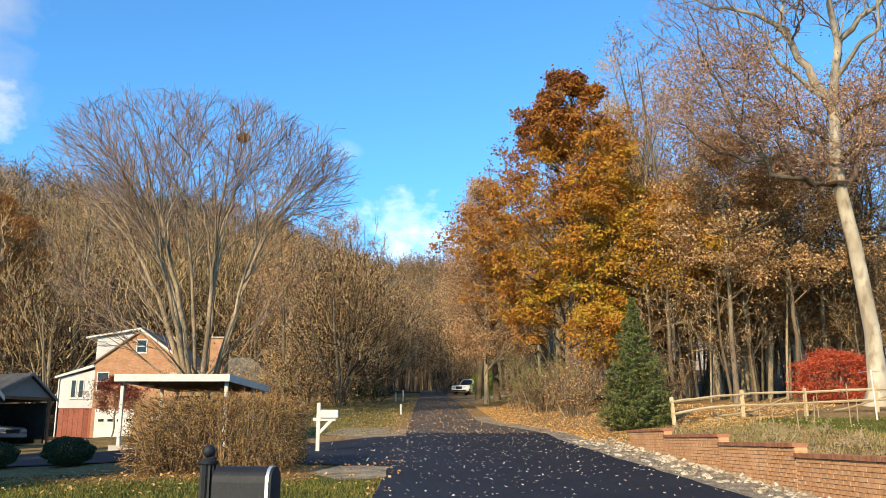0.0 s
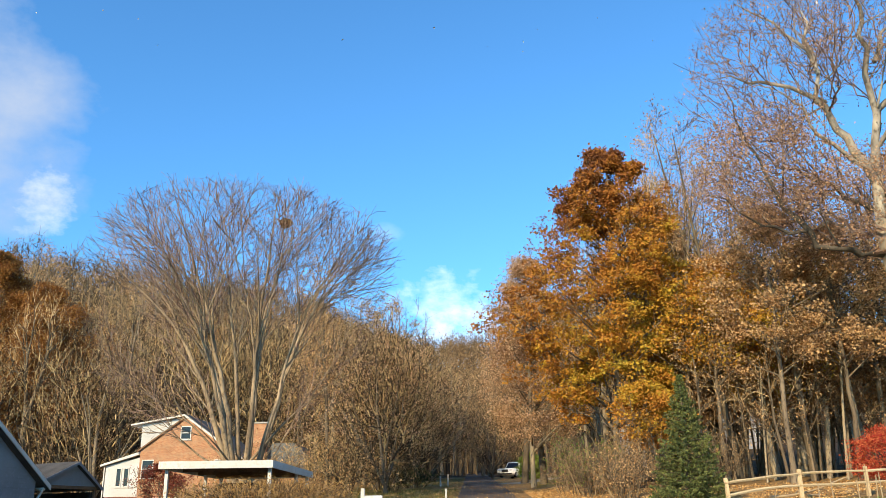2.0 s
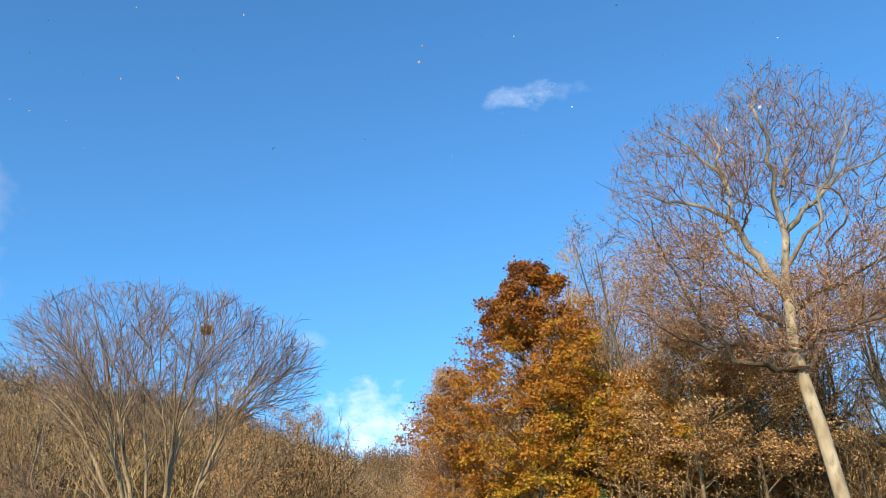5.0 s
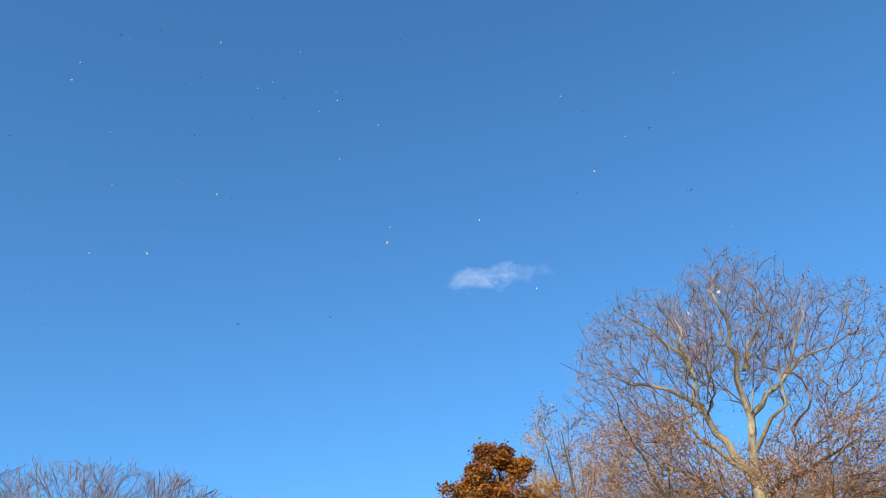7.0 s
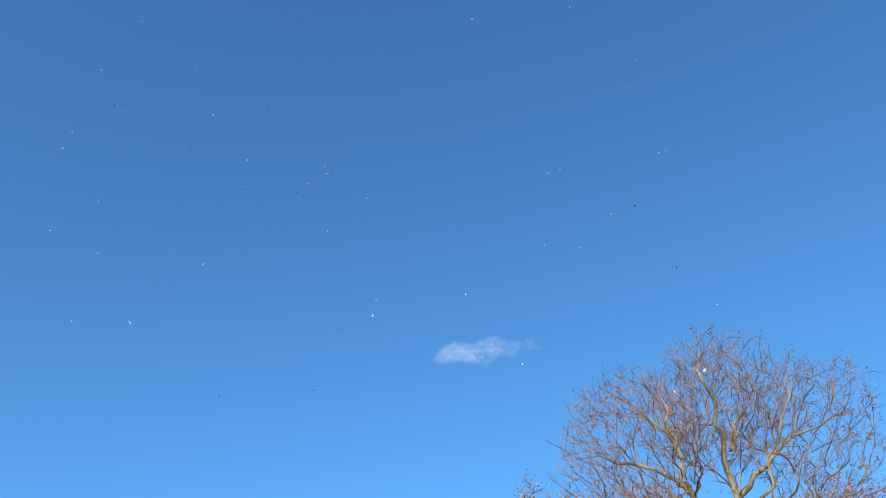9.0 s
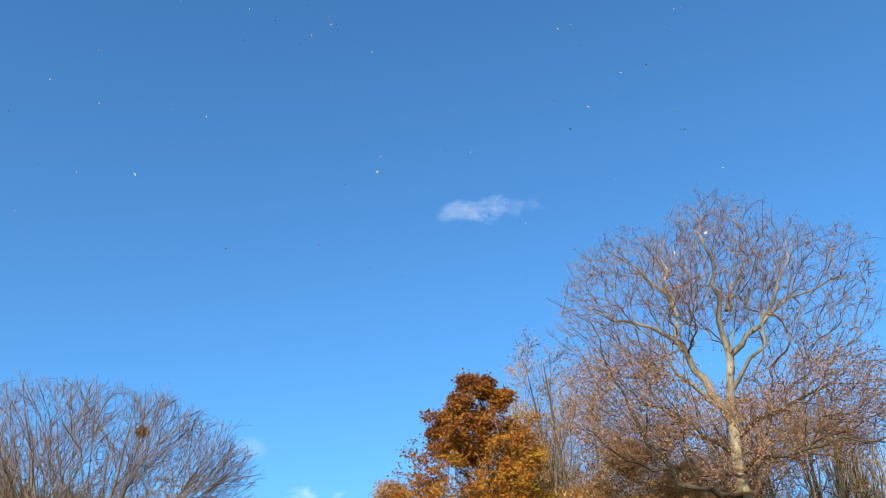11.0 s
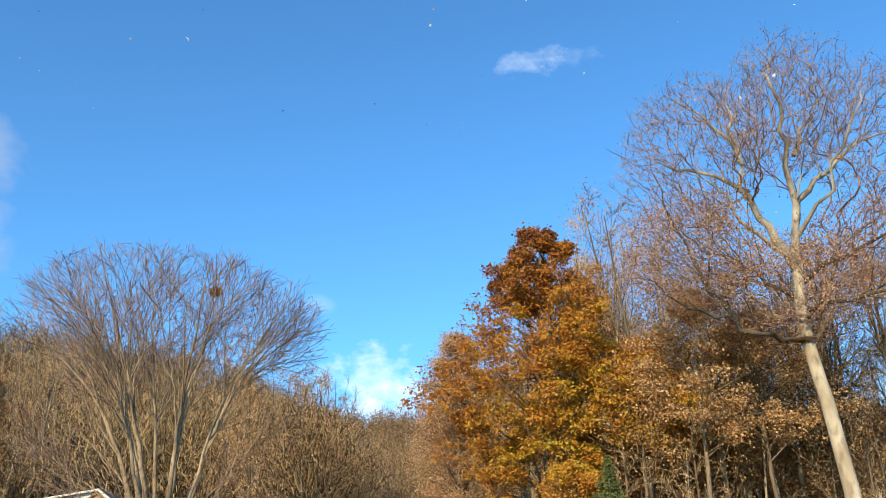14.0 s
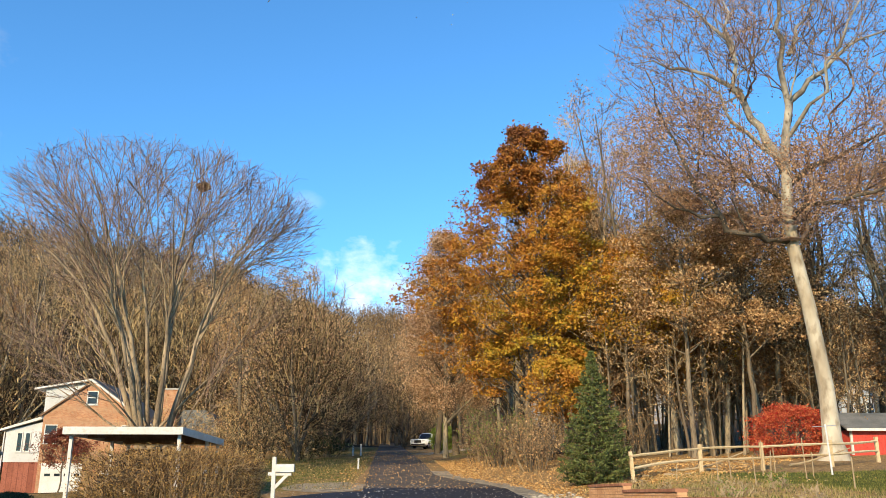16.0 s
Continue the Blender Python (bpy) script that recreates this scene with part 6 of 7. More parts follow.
def red_shed():
    Y = 46.0
    z0 = terrain(26.0, Y)
    ob = empty("red_shed", (26.5, Y, z0), "barn-red shed with white trim and dark roof", "shed")
    h = 5.15 - z0
    boxed("wall", (-2.55, 0, -0.3), (2.6, 3.4, h - 0.2), M_BARN_RED, ob, "barn-red board wall")
    for i in range(26):
        boxed("batten", (-2.52 + i * 0.2, -0.014, 0.0), (-2.52 + i * 0.2 + 0.018, 0.003, h - 0.22), M_BARN_RED, ob)
    for x in (-2.58, 0.05, 2.5):
        boxed("corner_trim", (x, -0.03, -0.02), (x + 0.11, 0.08, h - 0.2), M_WHITE, ob, "white trim board")
    bm = bmesh.new()
    v = [(-2.9, -0.35, h - 0.16), (2.9, -0.35, h - 0.16), (2.9, 1.8, h + 0.85), (-2.9, 1.8, h + 0.85)]
    top = [bm.verts.new(q) for q in v] + [bm.verts.new((2.9, 3.8, h - 0.16)), bm.verts.new((-2.9, 3.8, h - 0.16))]
    bot = [bm.verts.new((q.co.x, q.co.y, q.co.z - 0.09)) for q in top]
    for q in ((0, 1, 2, 3), (3, 2, 4, 5)):
        bm.faces.new([top[i] for i in q])
        bm.faces.new([bot[i] for i in q[::-1]])
    for a, b in ((0, 1), (1, 2), (2, 4), (4, 5), (5, 3), (3, 0)):
        bm.faces.new((top[a], bot[a], bot[b], top[b]))
    bmesh.ops.recalc_face_normals(bm, faces=bm.faces)
    part("roof", bm, M_SHINGLE, ob, "dark mossy shingle roof")
    boxed("fascia", (-2.9, -0.38, h - 0.29), (2.9, -0.352, h - 0.15), M_WHITE, ob, "white fascia")
    boxed("door", (0.9, -0.03, 0.05), (1.9, 0.02, 1.95), M_TIMBER, ob, "brown plank door")
    bm = bmesh.new()
    prism(bm, [(0.3, h - 0.15), (1.35, h + 0.65), (2.4, h - 0.15)], -0.5, -0.36)
    part("gablet", bm, M_WHITE, ob, "white gablet over the door")


red_shed()


def woods_house(x, y, w, d, h, wall, turn, label):
    ob = empty("woods_house", on(x, y), label, "house", "houses behind the woods", turn=turn)
    boxed("wall", (-w / 2, 0, -1), (w / 2, d, h), wall, ob)
    bm = bmesh.new()
    prism(bm, [(-w / 2 - 0.4, h - 0.1), (0, h + w * 0.30), (w / 2 + 0.4, h - 0.1)], -0.3, d + 0.3)
    part("roof", bm, M_SHINGLE, ob)
    bm = bmesh.new()
    prism(bm, [(-w / 2 + 0.02, h - 0.08), (0, h + w * 0.28), (w / 2 - 0.02, h - 0.08)], -0.33, -0.302)
    part("gable", bm, wall, ob)
    for i in range(3):
        window("window", -w / 2 + w * (i + 0.35) / 3, 0.0, h * 0.45, 0.9, 1.3, ob)


woods_house(17.6, 92, 7, 8, 5.0, M_SIDING, 0, "white house half hidden by the bare woods")
woods_house(31.5, 112, 7, 8, 3.2, M_GREY_SIDING, 0, "grey house half hidden by the bare woods")
woods_house(49.0, 92, 3.4, 6, 3.9, M_SIDING, 0, "white gabled house beyond the red shed")
woods_house(-17.5, 124, 9, 8, 3.0, M_GREY_SIDING, 0, "low pale house among the roadside trees")


# ------------------------------------------------------------------ mailboxes
def black_mailbox():
    x, y = -1.50, 5.8
    z0 = terrain(x, y)
    ob = empty("black_mailbox", (x, y, z0), "black mailbox on a fluted black post with a ball finial", "mailbox")
    top = 1.615 - z0
    bm = bmesh.new()
    rod(bm, (-0.03, 0, -0.2), (-0.03, 0, top - 0.125), 0.048, sides=24)
    for v in bm.verts:                   # flutes
        a = math.atan2(v.co.y, v.co.x + 0.03)
        k = 1 + 0.10 * math.cos(a * 12)
        v.co.x, v.co.y = -0.03 + (v.co.x + 0.03) * k, v.co.y * k
    part("post", bm, M_BLACK, ob, "fluted black post")
    bm = bmesh.new()
    rod(bm, (-0.03, 0, top - 0.125), (-0.03, 0, top - 0.105), 0.063, 0.066, 24)
    rod(bm, (-0.03, 0, top - 0.105), (-0.03, 0, top - 0.085), 0.05, 0.03, 24)
    part("collar", bm, M_BLACK, ob)
    bm = bmesh.new()
    bmesh.ops.create_uvsphere(bm, u_segments=24, v_segments=16, radius=0.042, matrix=Matrix.Translation((-0.03, 0, top - 0.042)))
    part("finial", bm, M_BLACK, ob, smooth=True)
    # barrel-topped box, its door end turned towards the road
    turn = Matrix.Rotation(radians(-7), 4, "Z")
    def barrel(x0, x1, r, grow=0.0):
        b = bmesh.new()
        out = [(-r, -0.22)] + [(-r * math.cos(a), r * math.sin(a) * 0.92) for a in np.linspace(0, math.pi, 15)] + [(r, -0.22)]
        a = [b.verts.new((x0, yy, zz)) for yy, zz in out]
        c = [b.verts.new((x1, yy, zz)) for yy, zz in out]
        b.faces.new(a[::-1])
        b.faces.new(c)
        for i in range(len(out)):
            b.faces.new((a[i], a[(i + 1) % len(out)], c[(i + 1) % len(out)], c[i]))
        bmesh.ops.recalc_face_normals(b, faces=b.faces)
        bmesh.ops.transform(b, matrix=Matrix.Translation((0.02, 0.0, top - 0.235)) @ turn, verts=list(b.verts))
        return b
    shell = part("box", barrel(0.02, 0.37, 0.105), M_BLACK, ob, "black barrel-topped metal box")
    part("rim", barrel(0.371, 0.393, 0.111), M_RIM, shell, "pale grey metal rim")
    part("door", barrel(0.394, 0.407, 0.104), M_BLACK, shell)
    bm = bmesh.new()
    box(bm, (-0.06, -0.05, top - 0.50), (0.46, 0.05, top - 0.46), 0.008)
    bmesh.ops.transform(bm, matrix=turn, verts=list(bm.verts))
    part("bracket", bm, M_BLACK, ob)


def white_mailbox():
    x, y = -3.62, 25.6
    z0 = terrain(x, y) + 0.02
    ob = empty("white_mailbox", (x, y, z0), "white mailbox on a white timber post with diagonal brace", "mailbox")
    h = 2.68 - z0
    boxed("post", (-0.055, -0.055, -0.1), (0.055, 0.055, h), M_WHITE, ob, bevel=0.008)
    boxed("arm", (-0.16, -0.045, h - 0.52), (0.5, 0.045, h - 0.43), M_WHITE, ob, bevel=0.006)
    bm = bmesh.new()
    box(bm, (-0.045, -0.04, 0), (0.045, 0.04, 0.56), 0.005)
    bmesh.ops.transform(bm, matrix=Matrix.Translation((0.03, 0, h - 0.86)) @ Matrix.Rotation(radians(44), 4, "Y"), verts=list(bm.verts))
    part("brace", bm, M_WHITE, ob)
    bm = bmesh.new()
    out = [(-0.10, 0)] + [(-0.10 * math.cos(a), 0.14 + 0.09 * math.sin(a)) for a in np.linspace(0, math.pi, 11)] + [(0.10, 0)]
    a = [bm.verts.new((0.06, yy, h - 0.428 + zz)) for yy, zz in out]
    c = [bm.verts.new((0.56, yy, h - 0.428 + zz)) for yy, zz in out]
    bm.faces.new(a[::-1])
    bm.faces.new(c)
    for i in range(len(out)):
        bm.faces.new((a[i], a[(i + 1) % len(out)], c[(i + 1) % len(out)], c[i]))
    bmesh.ops.recalc_face_normals(bm, faces=bm.faces)
    b = part("box", bm, M_WHITE, ob, "white barrel-topped box")
    boxed("door", (0.561, -0.095, h - 0.42), (0.575, 0.095, h - 0.21), M_WHITE, b)


black_mailbox()
white_mailbox()


def marker(x, y, h, label, w=0.09):
    ob = empty("roadside_post", on(x, y), label, "post", "white roadside posts")
    boxed("shaft", (-w / 2, -w / 2, -0.1), (w / 2, w / 2, h), M_WHITE, ob, bevel=0.01)
    boxed("cap", (-w / 2 - 0.015, -w / 2 - 0.015, h + 0.001), (w / 2 + 0.015, w / 2 + 0.015, h + 0.04), M_WHITE, ob)


marker(-2.35, 49.0, 0.55, "short white roadside post in the grass")
marker(-4.0, 74.0, 0.75, "white mailbox post beside the far drive", 0.14)
marker(-3.4, 74.6, 0.9, "white mailbox post beside the far drive", 0.14)
marker(3.4, 84.0, 0.8, "short white roadside post in the grass")

# ------------------------------------------------------------------ the right-hand garden
def split_rail_fence():
    ob = empty("split_rail_fence", on(11.6, 34.0), "weathered split-rail fence with two rails between rough posts", "fence")
    o = ob.matrix_basis.translation
    posts = [(8.58, 32.6, 1.12, -0.07), (11.6, 34.0, 1.08, 0.0), (14.46, 35.0, 1.10, 0.0), (17.9, 36.2, 1.1, 0.0), (21.0, 38.2, 1.1, 0.0)]
    rng = random.Random(4)
    tops = []
    for x, y, h, lean in posts:
        z = terrain(x, y)
        bm = bmesh.new()
        box(bm, (-0.07, -0.06, -0.3), (0.07, 0.06, h), 0.015)
        for v in bm.verts:
            v.co.x += rng.uniform(-0.01, 0.01) + lean * max(v.co.z, 0)
            v.co.y += rng.uniform(-0.01, 0.01)
        bmesh.ops.translate(bm, verts=list(bm.verts), vec=Vector((x, y, z)) - o)
        part("post", bm, M_WOOD, ob)
        tops.append((x + lean * h * 0.7, y, z, h))
    for (x0, y0, z0, h0), (x1, y1, z1, h1) in zip(tops, tops[1:]):
        for k in (0.84, 0.45):
            s = Soup()
            n = 7
            sag = rng.uniform(-0.02, 0.10) if x0 < 9 else rng.uniform(-0.03, 0.03)
            p = []
            for i in range(n):
                f = -0.02 + 1.04 * i / (n - 1)
                p.append((x0 + (x1 - x0) * f - o.x, y0 + (y1 - y0) * f - o.y - 0.02, z0 + h0 * k + (z1 + h1 * k - z0 - h0 * k) * f + sag * 4 * f * (1 - f) - o.z + rng.uniform(-0.012, 0.012)))
            s.tube(p, [rng.uniform(0.045, 0.062) for _ in range(n)], 6)
            soup_part("rail", s, M_WOOD, ob)


def clothes_pole():
    x, y = 14.75, 30.0
    ob = empty("white_pole", on(x, y), "slim white metal pole with a thin crossbar on the lawn", "pole")
    h = 3.98 - terrain(x, y)
    bm = bmesh.new()
    rod(bm, (0.06, 0, -0.2), (0.0, 0, h), 0.032, 0.032, 12)
    part("shaft", bm, M_WHITE, ob, smooth=False)
    bm = bmesh.new()
    rod(bm, (-0.46, 0, h - 0.09), (0.40, 0.05, h - 0.03), 0.013, 0.013, 8)
    part("crossbar", bm, M_RIM, ob)


def stakes():
    rng = random.Random(9)
    for x, y, h in ((9.9, 27.5, 0.75), (11.0, 29.3, 0.9), (10.3, 25.5, 0.9), (11.8, 28.0, 0.95), (12.8, 31.0, 1.2), (13.2, 28.5, 1.35), (13.9, 29.5, 0.8), (9.3, 29.8, 0.55), (11.4, 22.0, 0.8), (14.1, 33.0, 0.9)):
        ob = empty("garden_stake", on(x, y), "thin weathered stake standing in the garden bed", "stake", "garden stakes")
        bm = bmesh.new()
        rod(bm, (0, 0, -0.1), (rng.uniform(-0.05, 0.05), rng.uniform(-0.05, 0.05), h), 0.022, 0.016, 7)
        part("shaft", bm, M_STAKE, ob)


def fallen_branch(x, y, length, turn, seed):
    rng = np.random.RandomState(seed)
    ob = empty("fallen_branch", on(x, y, 0.06), "pale bare branch lying on the leaf litter by the fence", "branch", "fallen branches", turn=turn)
    pts, rad = run(rng, np.array((0.0, 0.0, 0.0)), np.array((1.0, 0.0, 0.0)), length, 0.055, 7, 0.06, 0.0, 0.4)
    stem, twig = Soup(), Soup()
    stem.tube(pts, rad, 7)
    soup_part("stem", stem, M_STAKE, ob)
    for k in (2, 4, 5):
        q, r = run(rng, pts[k], np.array((0.8, rng.choice((-1, 1)) * 0.6, 0.15)), length * 0.3, rad[k] * 0.6, 3, 0.1, 0.0, 0.4)
        side = Soup()
        side.tube(q, r, 5)
        soup_part("side_branch", side, M_STAKE, ob)


for k, (x, y, ln, turn) in enumerate(((9.2, 33.6, 2.6, 22), (10.6, 34.6, 3.2, 8), (12.4, 35.8, 2.8, 30), (16.2, 36.4, 3.0, 14), (9.8, 32.9, 1.8, -12))):
    fallen_branch(x, y, ln, turn, 300 + k)
split_rail_fence()
clothes_pole()
stakes()
for k, (x, y) in enumerate([(7.0, 16.5), (7.4, 19.8), (6.9, 23.0), (8.2, 21.4), (9.0, 25.0), (7.2, 26.8), (8.4, 18.0), (9.8, 22.8), (6.9, 14.2)]):
    twig_bush("garden_weed", on(x, y), 90 + k, 7, 0.28 + 0.05 * (k % 4), 0.5, 120, 0.05, (M_STRAW, M_GREEN, M_HEDGE)[k % 3], M_STAKE, "low dry weed in the garden bed above the wall", 4, 3, "weed", 0.8, "garden weeds")
dense_bush("burning_bush", on(19.75, 44.0), 3.9, 3.2, 2.5, 31, 15000, 0.105, M_LEAF_RED, "rounded burning bush in scarlet autumn leaf behind the fence")
dense_bush("green_shrub", on(4.4, 90.0), 2.7, 2.4, 2.4, 32, 5000, 0.17, M_GREEN, "yellow-green bushy shrub beside the truck")
clump_tree("japanese_maple", on(-22.6, 60.5), 33, 4.2, 2.2, 2.1, 0.4, 16, 12, 0.12, M_LEAF_MAROON, M_BARK_DARK, "small maroon-leaved ornamental tree before the brick house", spread=0.2)
twig_bush("green_shrub", on(-5.9, 70.0), 36, 14, 1.7, 3.0, 2600, 0.14, M_BOX, M_TWIG, "dark low shrub on the roadside lawn", 6, 4, lean=1.1)
rng_b = random.Random(12)
for k, (x, y) in enumerate([(5.3, 46.0), (6.4, 44.0), (7.6, 46.5), (5.0, 50.0), (8.9, 43.5), (6.2, 41.0), (4.6, 54.0), (10.4, 45.5), (7.3, 49.0), (12.6, 48.5), (5.9, 58.0)]):
    twig_bush("thicket_shrub", on(x, y), 40 + k, 11, rng_b.uniform(1.6, 3.2), 2.0, (240, 420, 700)[k % 3], 0.10, (M_LEAF_UMBER, M_HEDGE, M_LEAF_BROWN)[k % 3], M_TWIG_DARK, "tangled brown roadside shrub with few leaves", 6, 4, lean=0.42, group="roadside thicket")
twig_bush("thicket_shrub", on(5.2, 47.5), 60, 14, 2.9, 2.2, 1900, 0.10, M_GREEN, M_TWIG_DARK, "tangled roadside shrub with yellow-green leaves", 6, 4, group="roadside thicket")
for k, (x, y, h) in enumerate([(-9.0, 56, 3.4), (-7.2, 62, 3.0), (-11.0, 63, 3.8), (-8.6, 72, 4.0), (-12.6, 58, 4.2), (-14.5, 52, 3.6), (-13.0, 70, 4.0)]):
    twig_bush("lawn_shrub", on(x, y), 70 + k, 14, h, 3.2, 500, 0.15, M_LEAF_BROWN, M_TWIG_TAN, "twiggy tan shrub on the roadside lawn", 7, 5, group="lawn shrubs")


def squirrel_nest():
    rng = np.random.RandomState(2)
    ob = empty("leaf_nest", (-9.36, 38.5, 15.46), "ragged brown ball of leaves and twigs lodged in the bare crown", "nest")
    s, t = Soup(), Soup()
    u = rng.normal(size=(900, 3))
    u /= np.linalg.norm(u, axis=1)[:, None]
    s.leaves(rng, u * (0.29 * rng.uniform(0.1, 1.0, 900) ** 0.8)[:, None] * np.array((1.15, 1, 0.8)), 0.12, 0.6)
    soup_part("leaf_ball", s, M_NEST, ob)
    for k in range(60):
        a = u[k] * 0.2
        t.tube([a, a + rng.normal(0, 0.28, 3)], [0.008, 0.005], 3)
    soup_part("branchwork", t, M_NEST, ob)


squirrel_nest()


# ------------------------------------------------------------------ litter, grass, stones
def stuff(name, soup, mat, label, category):
    ob = soup_part(name, soup, mat, None)
    return tagged(ob, label, category, kind="stuff")


def fallen_leaves():
    rng = np.random.RandomState(7)
    s = Soup()
    p = []
    for _ in range(1050):
        y = 9 + 27 * rng.rand() ** 0.8
        x = rng.uniform(left_edge(y) - 0.2, right_edge(y) + 0.2)
        p.append((x, y, terrain(x, y) + 0.065))
    for _ in range(260):
        x, y = rng.uniform(-8, -1.2), rng.uniform(21, 32)
        p.append((x, y, terrain(x, y) + 0.05))
    s.leaves(rng, p, 0.062, 0.42, 0.85)
    stuff("fallen_leaves", s, M_FALLEN, "scattered dry leaves lying on the asphalt", "leaves")
    s = Soup()
    p = []
    for _ in range(1300):
        y = 34 + 60 * rng.rand() ** 1.5
        x = rng.uniform(left_edge(y) - 1.0, right_edge(y) + 1.0)
        p.append((x, y, terrain(x, y) + 0.055))
    for _ in range(9000):
        y = rng.uniform(27, 60)
        x = right_edge(y) + 0.9 + rng.exponential(2.4)
        if x < 6.5 and y < 28.6:
            continue
        p.append((x, y, terrain(x, y) + 0.03))
    for _ in range(7000):
        y = rng.uniform(30.5, 47)
        x = rng.uniform(6.8, 10 + (y - 30) * 0.75)
        p.append((x, y, terrain(x, y) + 0.03))
    for _ in range(420):
        x, y = rng.uniform(-8, -0.9), rng.uniform(14.5, 22)
        p.append((x, y, terrain(x, y) + 0.05))
    for _ in range(700):
        y = rng.uniform(34, 60)
        x = left_edge(y) - 0.3 - rng.exponential(2.5)
        p.append((x, y, terrain(x, y) + 0.03))
    s.leaves(rng, p, 0.085, 0.7, 0.6)
    mulch, p2 = Soup(), []
    for _ in range(5200):
        x, y = rng.uniform(-12, -2.6), 16.2 + 2.6 * rng.rand() ** 0.8
        p2.append((x, y, terrain(x, y) + 0.025))
    mulch.leaves(rng, p2, 0.05, 0.55, 0.6)
    stuff("leaf_mulch", mulch, M_HEDGE, "small brown leaves and bits lying along the hedge's foot", "leaves")
    stuff("leaf_litter", s, M_LITTER, "drifts of dry golden-brown leaves along the verge", "leaves")


def grass():
    rng = np.random.RandomState(8)
    for name, mat, n, area, h, label in (
            ("grass", M_BLADE, 30000, (-11.5, -1.15, 11.5, 17.3), 0.06, "short green and yellowing lawn grass"),
            ("grass", M_BLADE, 14000, (11.0, 18.5, 16.0, 33.0), 0.07, "short green lawn grass above the brick wall"),
            ("dry_grass", M_STRAW, 7000, (6.42, 11.5, 11.0, 33.5), 0.085, "straw-coloured dry grass along the top of the wall"),
            ("dry_grass", M_STRAW, 6000, (-12.0, -1.9, 33.0, 62.0), 0.08, "straw-coloured dry grass on the roadside verge"),
            ("grass", M_BLADE, 12000, (-12.0, -1.9, 34.0, 64.0), 0.09, "olive and yellowing grass on the roadside verge"),
            ("grass", M_BLADE, 5000, (6.6, 11.5, 13.0, 33.0), 0.07, "thin green weeds among the dry garden bed")):
        x0, x1, y0, y1 = area
        x, y = rng.uniform(x0, x1, n), rng.uniform(y0, y1, n)
        z = np.array([terrain(a, b) for a, b in zip(x, y)])
        hh = h * rng.uniform(0.5, 1.5, n)
        a = rng.uniform(0, 6.28, n)
        w = 0.011
        dx, dy = np.cos(a) * w, np.sin(a) * w
        lx, ly = rng.normal(0, 0.4, n) * hh, rng.normal(0, 0.4, n) * hh
        v = np.stack([np.stack([x - dx, y - dy, z - 0.01], 1), np.stack([x + dx, y + dy, z - 0.01], 1), np.stack([x + lx, y + ly, z + hh], 1)], 1)
        s = Soup()
        s.add(v.reshape(-1, 3), None, np.arange(3 * n).reshape(n, 3))
        stuff(name, s, mat, label, "grass")


def stones():
    """Rough stones along the foot of the wall."""
    rng = np.random.RandomState(9)
    s = Soup()
    for k in range(2300):
        y = rng.uniform(11.0, 31.5)
        x = 5.95 - (5.95 - right_edge(y) - 0.25) * rng.rand() ** 2.2
        r = 0.018 + 0.085 * rng.rand() ** 5
        bm = bmesh.new()
        bmesh.ops.create_icosphere(bm, subdivisions=1, radius=1.0)
        sc = rng.uniform(0.6, 1.3, 3) * np.array((1, 1, 0.62))
        v = np.array([q.co for q in bm.verts]) * (1 + rng.uniform(-0.22, 0.22, (len(bm.verts), 1))) * sc * r
        f = [[q.index for q in fc.verts] for fc in bm.faces]
        bm.free()
        c, si = math.cos(k), math.sin(k)
        v = v @ np.array(((c, -si, 0), (si, c, 0), (0, 0, 1))) + np.array((x, y, terrain(x, y) + r * 0.3))
        s.add(v, None, f)
    stuff("stones", s, M_STONE, "rough pale stones along the foot of the wall", "stones")


def drifting_leaves():
    """Leaves carried on the wind high over the road."""
    rng = np.random.RandomState(14)
    p = []
    for _ in range(210):
        d = rng.uniform(16, 46)
        a = rng.uniform(-0.62, 0.50)
        up = rng.uniform(0.50, 1.15)
        p.append((math.sin(a) * d, math.cos(a) * d, 1.65 + math.tan(up) * d))
    s = Soup()
    s.leaves(rng, p, 0.10, 0.7)
    stuff("drifting_leaves", s, M_FALLEN, "dry leaves adrift on the wind high over the road", "leaves")


fallen_leaves()
drifting_leaves()
grass()
stones()


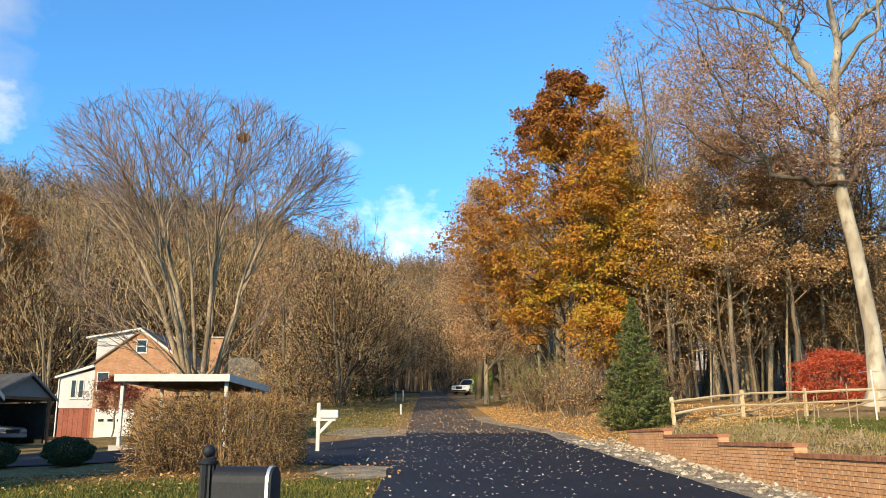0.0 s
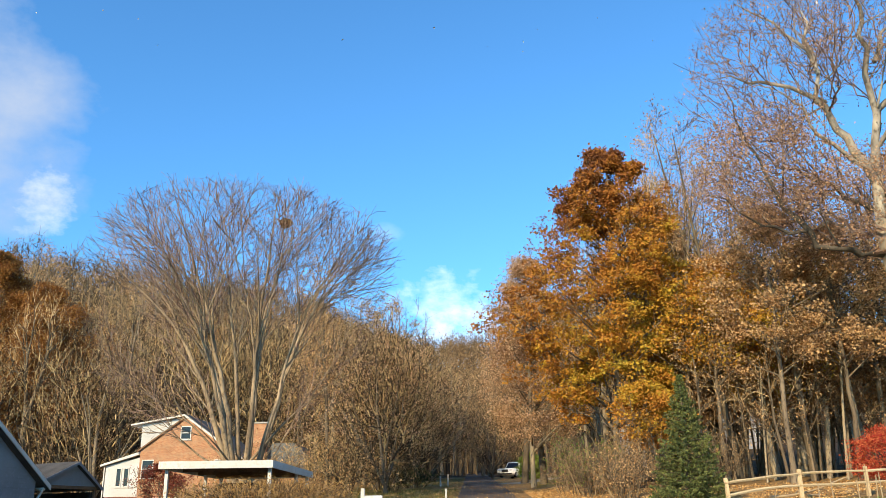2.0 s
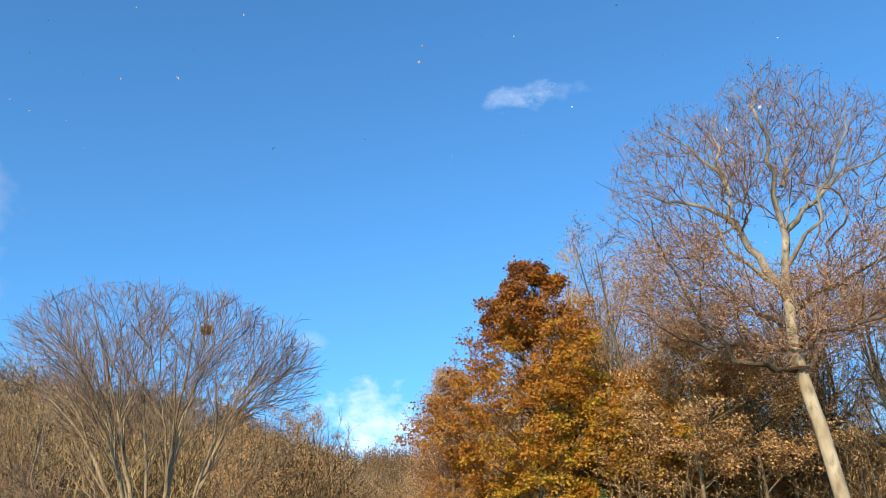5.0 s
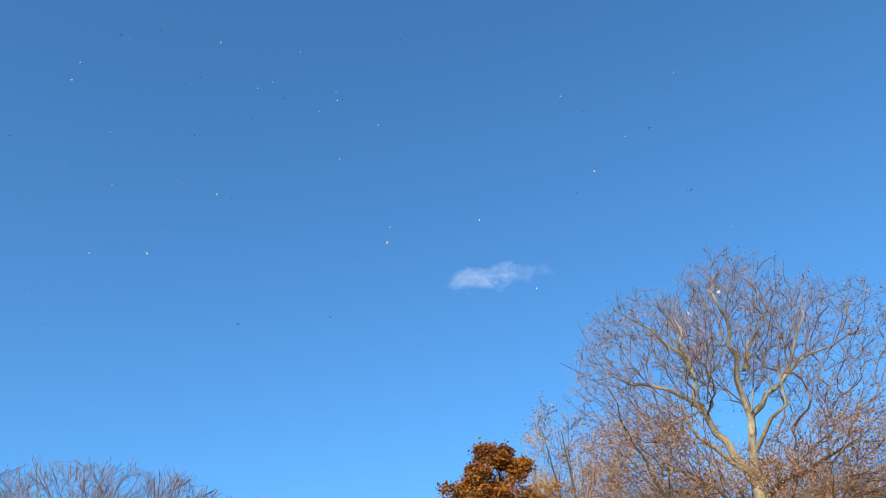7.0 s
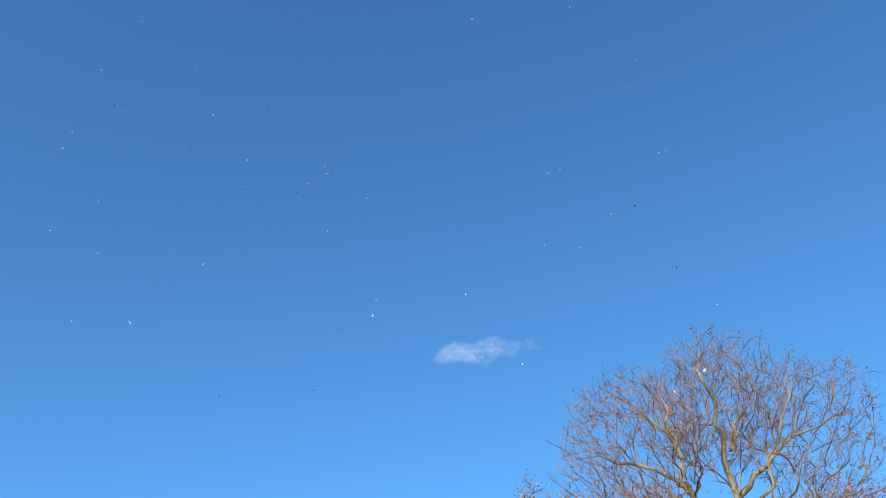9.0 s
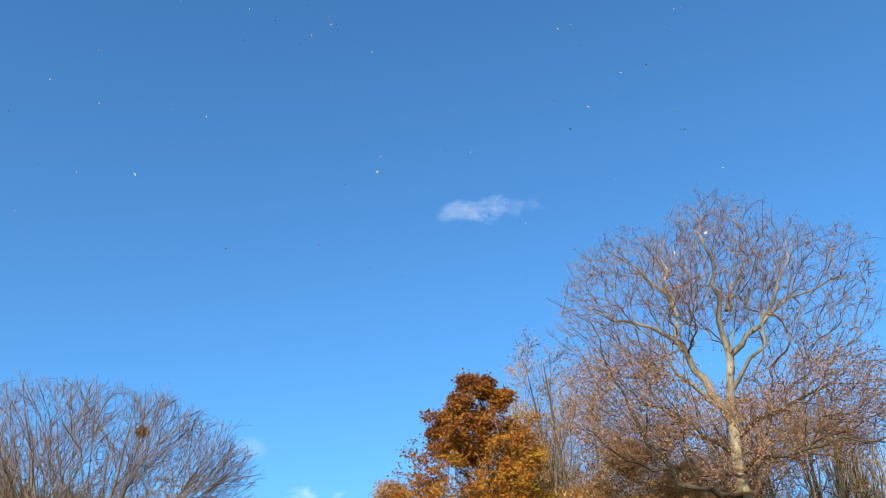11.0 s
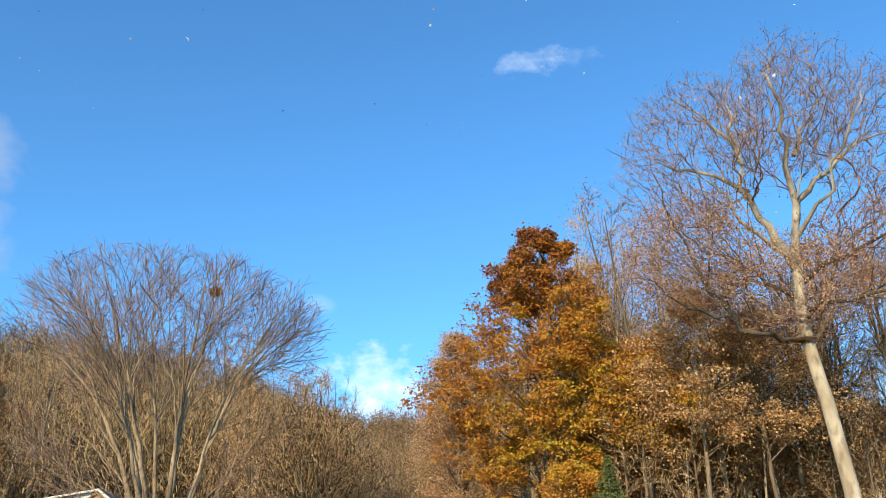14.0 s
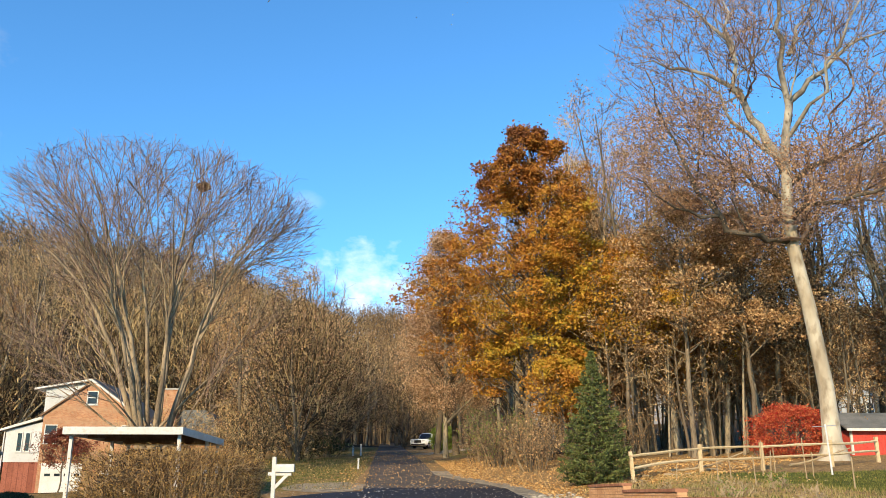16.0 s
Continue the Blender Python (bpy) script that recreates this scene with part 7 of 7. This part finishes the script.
def far_woods():
    """Bare woods on the far ridge and beyond the near trees."""
    rng = np.random.RandomState(10)
    s = Soup()
    spots = []
    for _ in range(2300):
        y = 165 + 330 * rng.rand()
        x = rng.uniform(-0.62, 0.42) * y if rng.rand() < 0.4 else rng.uniform(-0.22, 0.10) * y
        spots.append((x, y))
    for _ in range(420):
        y = rng.uniform(112, 175)
        x = rng.uniform(-0.8, 0.65) * y
        if abs(x + 3) < 9 and y < 150 or x > 12 and rng.rand() < 0.7:
            continue
        spots.append((x, y))
    lf = Soup()
    for x, y in spots:
        z = terrain(x, y)
        h = rng.uniform(12, 20)
        s.tube([(x, y, z - 0.5), (x + rng.normal(0, 0.7), y, z + h)], [0.14, 0.03], 4)
        if rng.rand() < (0.55 if y < 260 else 0.85):
            n = 110
            u = rng.normal(0, 1, (n, 3)) * np.array((h * 0.14, h * 0.14, h * 0.17)) + np.array((x, y, z + h * 0.66))
            lf.leaves(rng, u, 0.34 if y < 260 else 0.6, 0.8)
        for k in range(12 if y < 260 else 6):
            a, f = rng.uniform(0, 6.28), rng.uniform(0.3, 0.95)
            r = h * 0.26 * (1.15 - f) + 0.6
            p = np.array((x, y, z + h * f))
            tip = p + np.array((math.cos(a) * r, math.sin(a) * r, r * rng.uniform(0.5, 1.3)))
            s.tube([p, tip], [0.09, 0.05], 3, True)
            for m in range(3):
                q = p + (tip - p) * rng.uniform(0.3, 1)
                s.tube([q, q + rng.normal(0, 0.9, 3) + np.array((0, 0, 0.7))], [0.06, 0.03], 3, True)
    stuff("far_foliage", lf, M_LEAF_FAR, "thin brown leaves left on the distant woods", "leaves")
    stuff("far_woods", s, M_TWIG_FAR, "bare brown woods covering the distant ridge", "woods")


far_woods()


# ------------------------------------------------------------------ retaining wall, brick by brick
def brick_wall():
    X0, X1 = 5.98, 6.20
    seg = [(23.9, 28.3, 1.93), (19.2, 23.9, 1.76), (15.1, 19.2, 1.585), (11.4, 15.1, 1.415), (5.0, 11.4, 1.24)]
    ob = empty("retaining_wall", (6.1, 20.0, 1.0), "stepped low retaining wall of red brick with brick caps", "wall")
    core, caps, rest = Soup(), Soup(), Soup()
    lower = {a[0]: b[2] for a, b in zip(seg, seg[1:])}
    oy, oz, ox = 20.0, 1.0, 6.1
    BL, BH, J = 0.205, 0.062, 0.011
    me = None
    proto = Soup()
    proto.box((0, 0, 0), (0.09, BL, BH))
    me = proto.mesh("brick")
    me.materials.append(M_BRICK)
    count = 0
    rng = random.Random(6)
    for y0, y1, top in seg:
        cap = top
        core.box((X0 + 0.012 - ox, y0 - oy, grade(y0) - 0.5 - oz), (X1 - ox, y1 - oy, cap - 0.075 - oz))
        y = y0 + 0.003
        while y < y1 - 0.02:                      # rowlock caps
            caps.box((X0 - 0.035 - ox, y - oy, cap - 0.072 + rng.uniform(-0.003, 0.003) - oz), (X1 + 0.03 - ox, min(y + 0.066, y1) - oy, cap + rng.uniform(-0.004, 0.004) - oz))
            y += 0.075
        z = cap - 0.075 - BH - 0.008
        while y0 in lower and z > lower[y0] - BH:      # the end that shows above the next step
            rest.box((X0 - ox, y0 - 0.012 - oy, z - oz), (X1 - ox, y0 - 0.001 - oy, z + BH - oz))
            z -= BH + J
        z, row = cap - 0.075 - BH - 0.008, 0
        while z > grade(y0) - 0.12:
            y = y0 - (0.108 if row % 2 else 0.0)
            while y < y1 - 0.01:
                a, b = max(y, y0), min(y + BL, y1)
                if b - a > 0.03 and z + BH > grade(b) - 0.03:
                    dx = rng.uniform(-0.004, 0.003)
                    if b - a > BL - 1e-4 and 12.6 < y < 16.2 and count < 300:
                        br = new("brick", me)
                        br.parent = ob
                        br.location = (X0 + dx - ox, a - oy, z - oz)
                        count += 1
                    else:
                        rest.box((X0 + dx - ox, a - oy, z - oz), (X0 + 0.09 - ox, b - oy, z + BH - oz))
                y += BL + J
            z -= BH + J
            row += 1
    # the far end of the wall
    core.box((X0 + 0.02 - ox, 28.29 - oy, grade(28.3) - 0.4 - oz), (X1 + 0.5 - ox, 28.31 - oy, 1.85 - oz))
    soup_part("mortar_core", core, M_MORTAR, ob, "pale mortar")
    soup_part("caps", caps, M_BRICK_CAP, ob, "darker brick caps")
    r = soup_part("brickwork", rest, M_BRICK_JOINED, ob)
    r["kind"] = "stuff"


brick_wall()
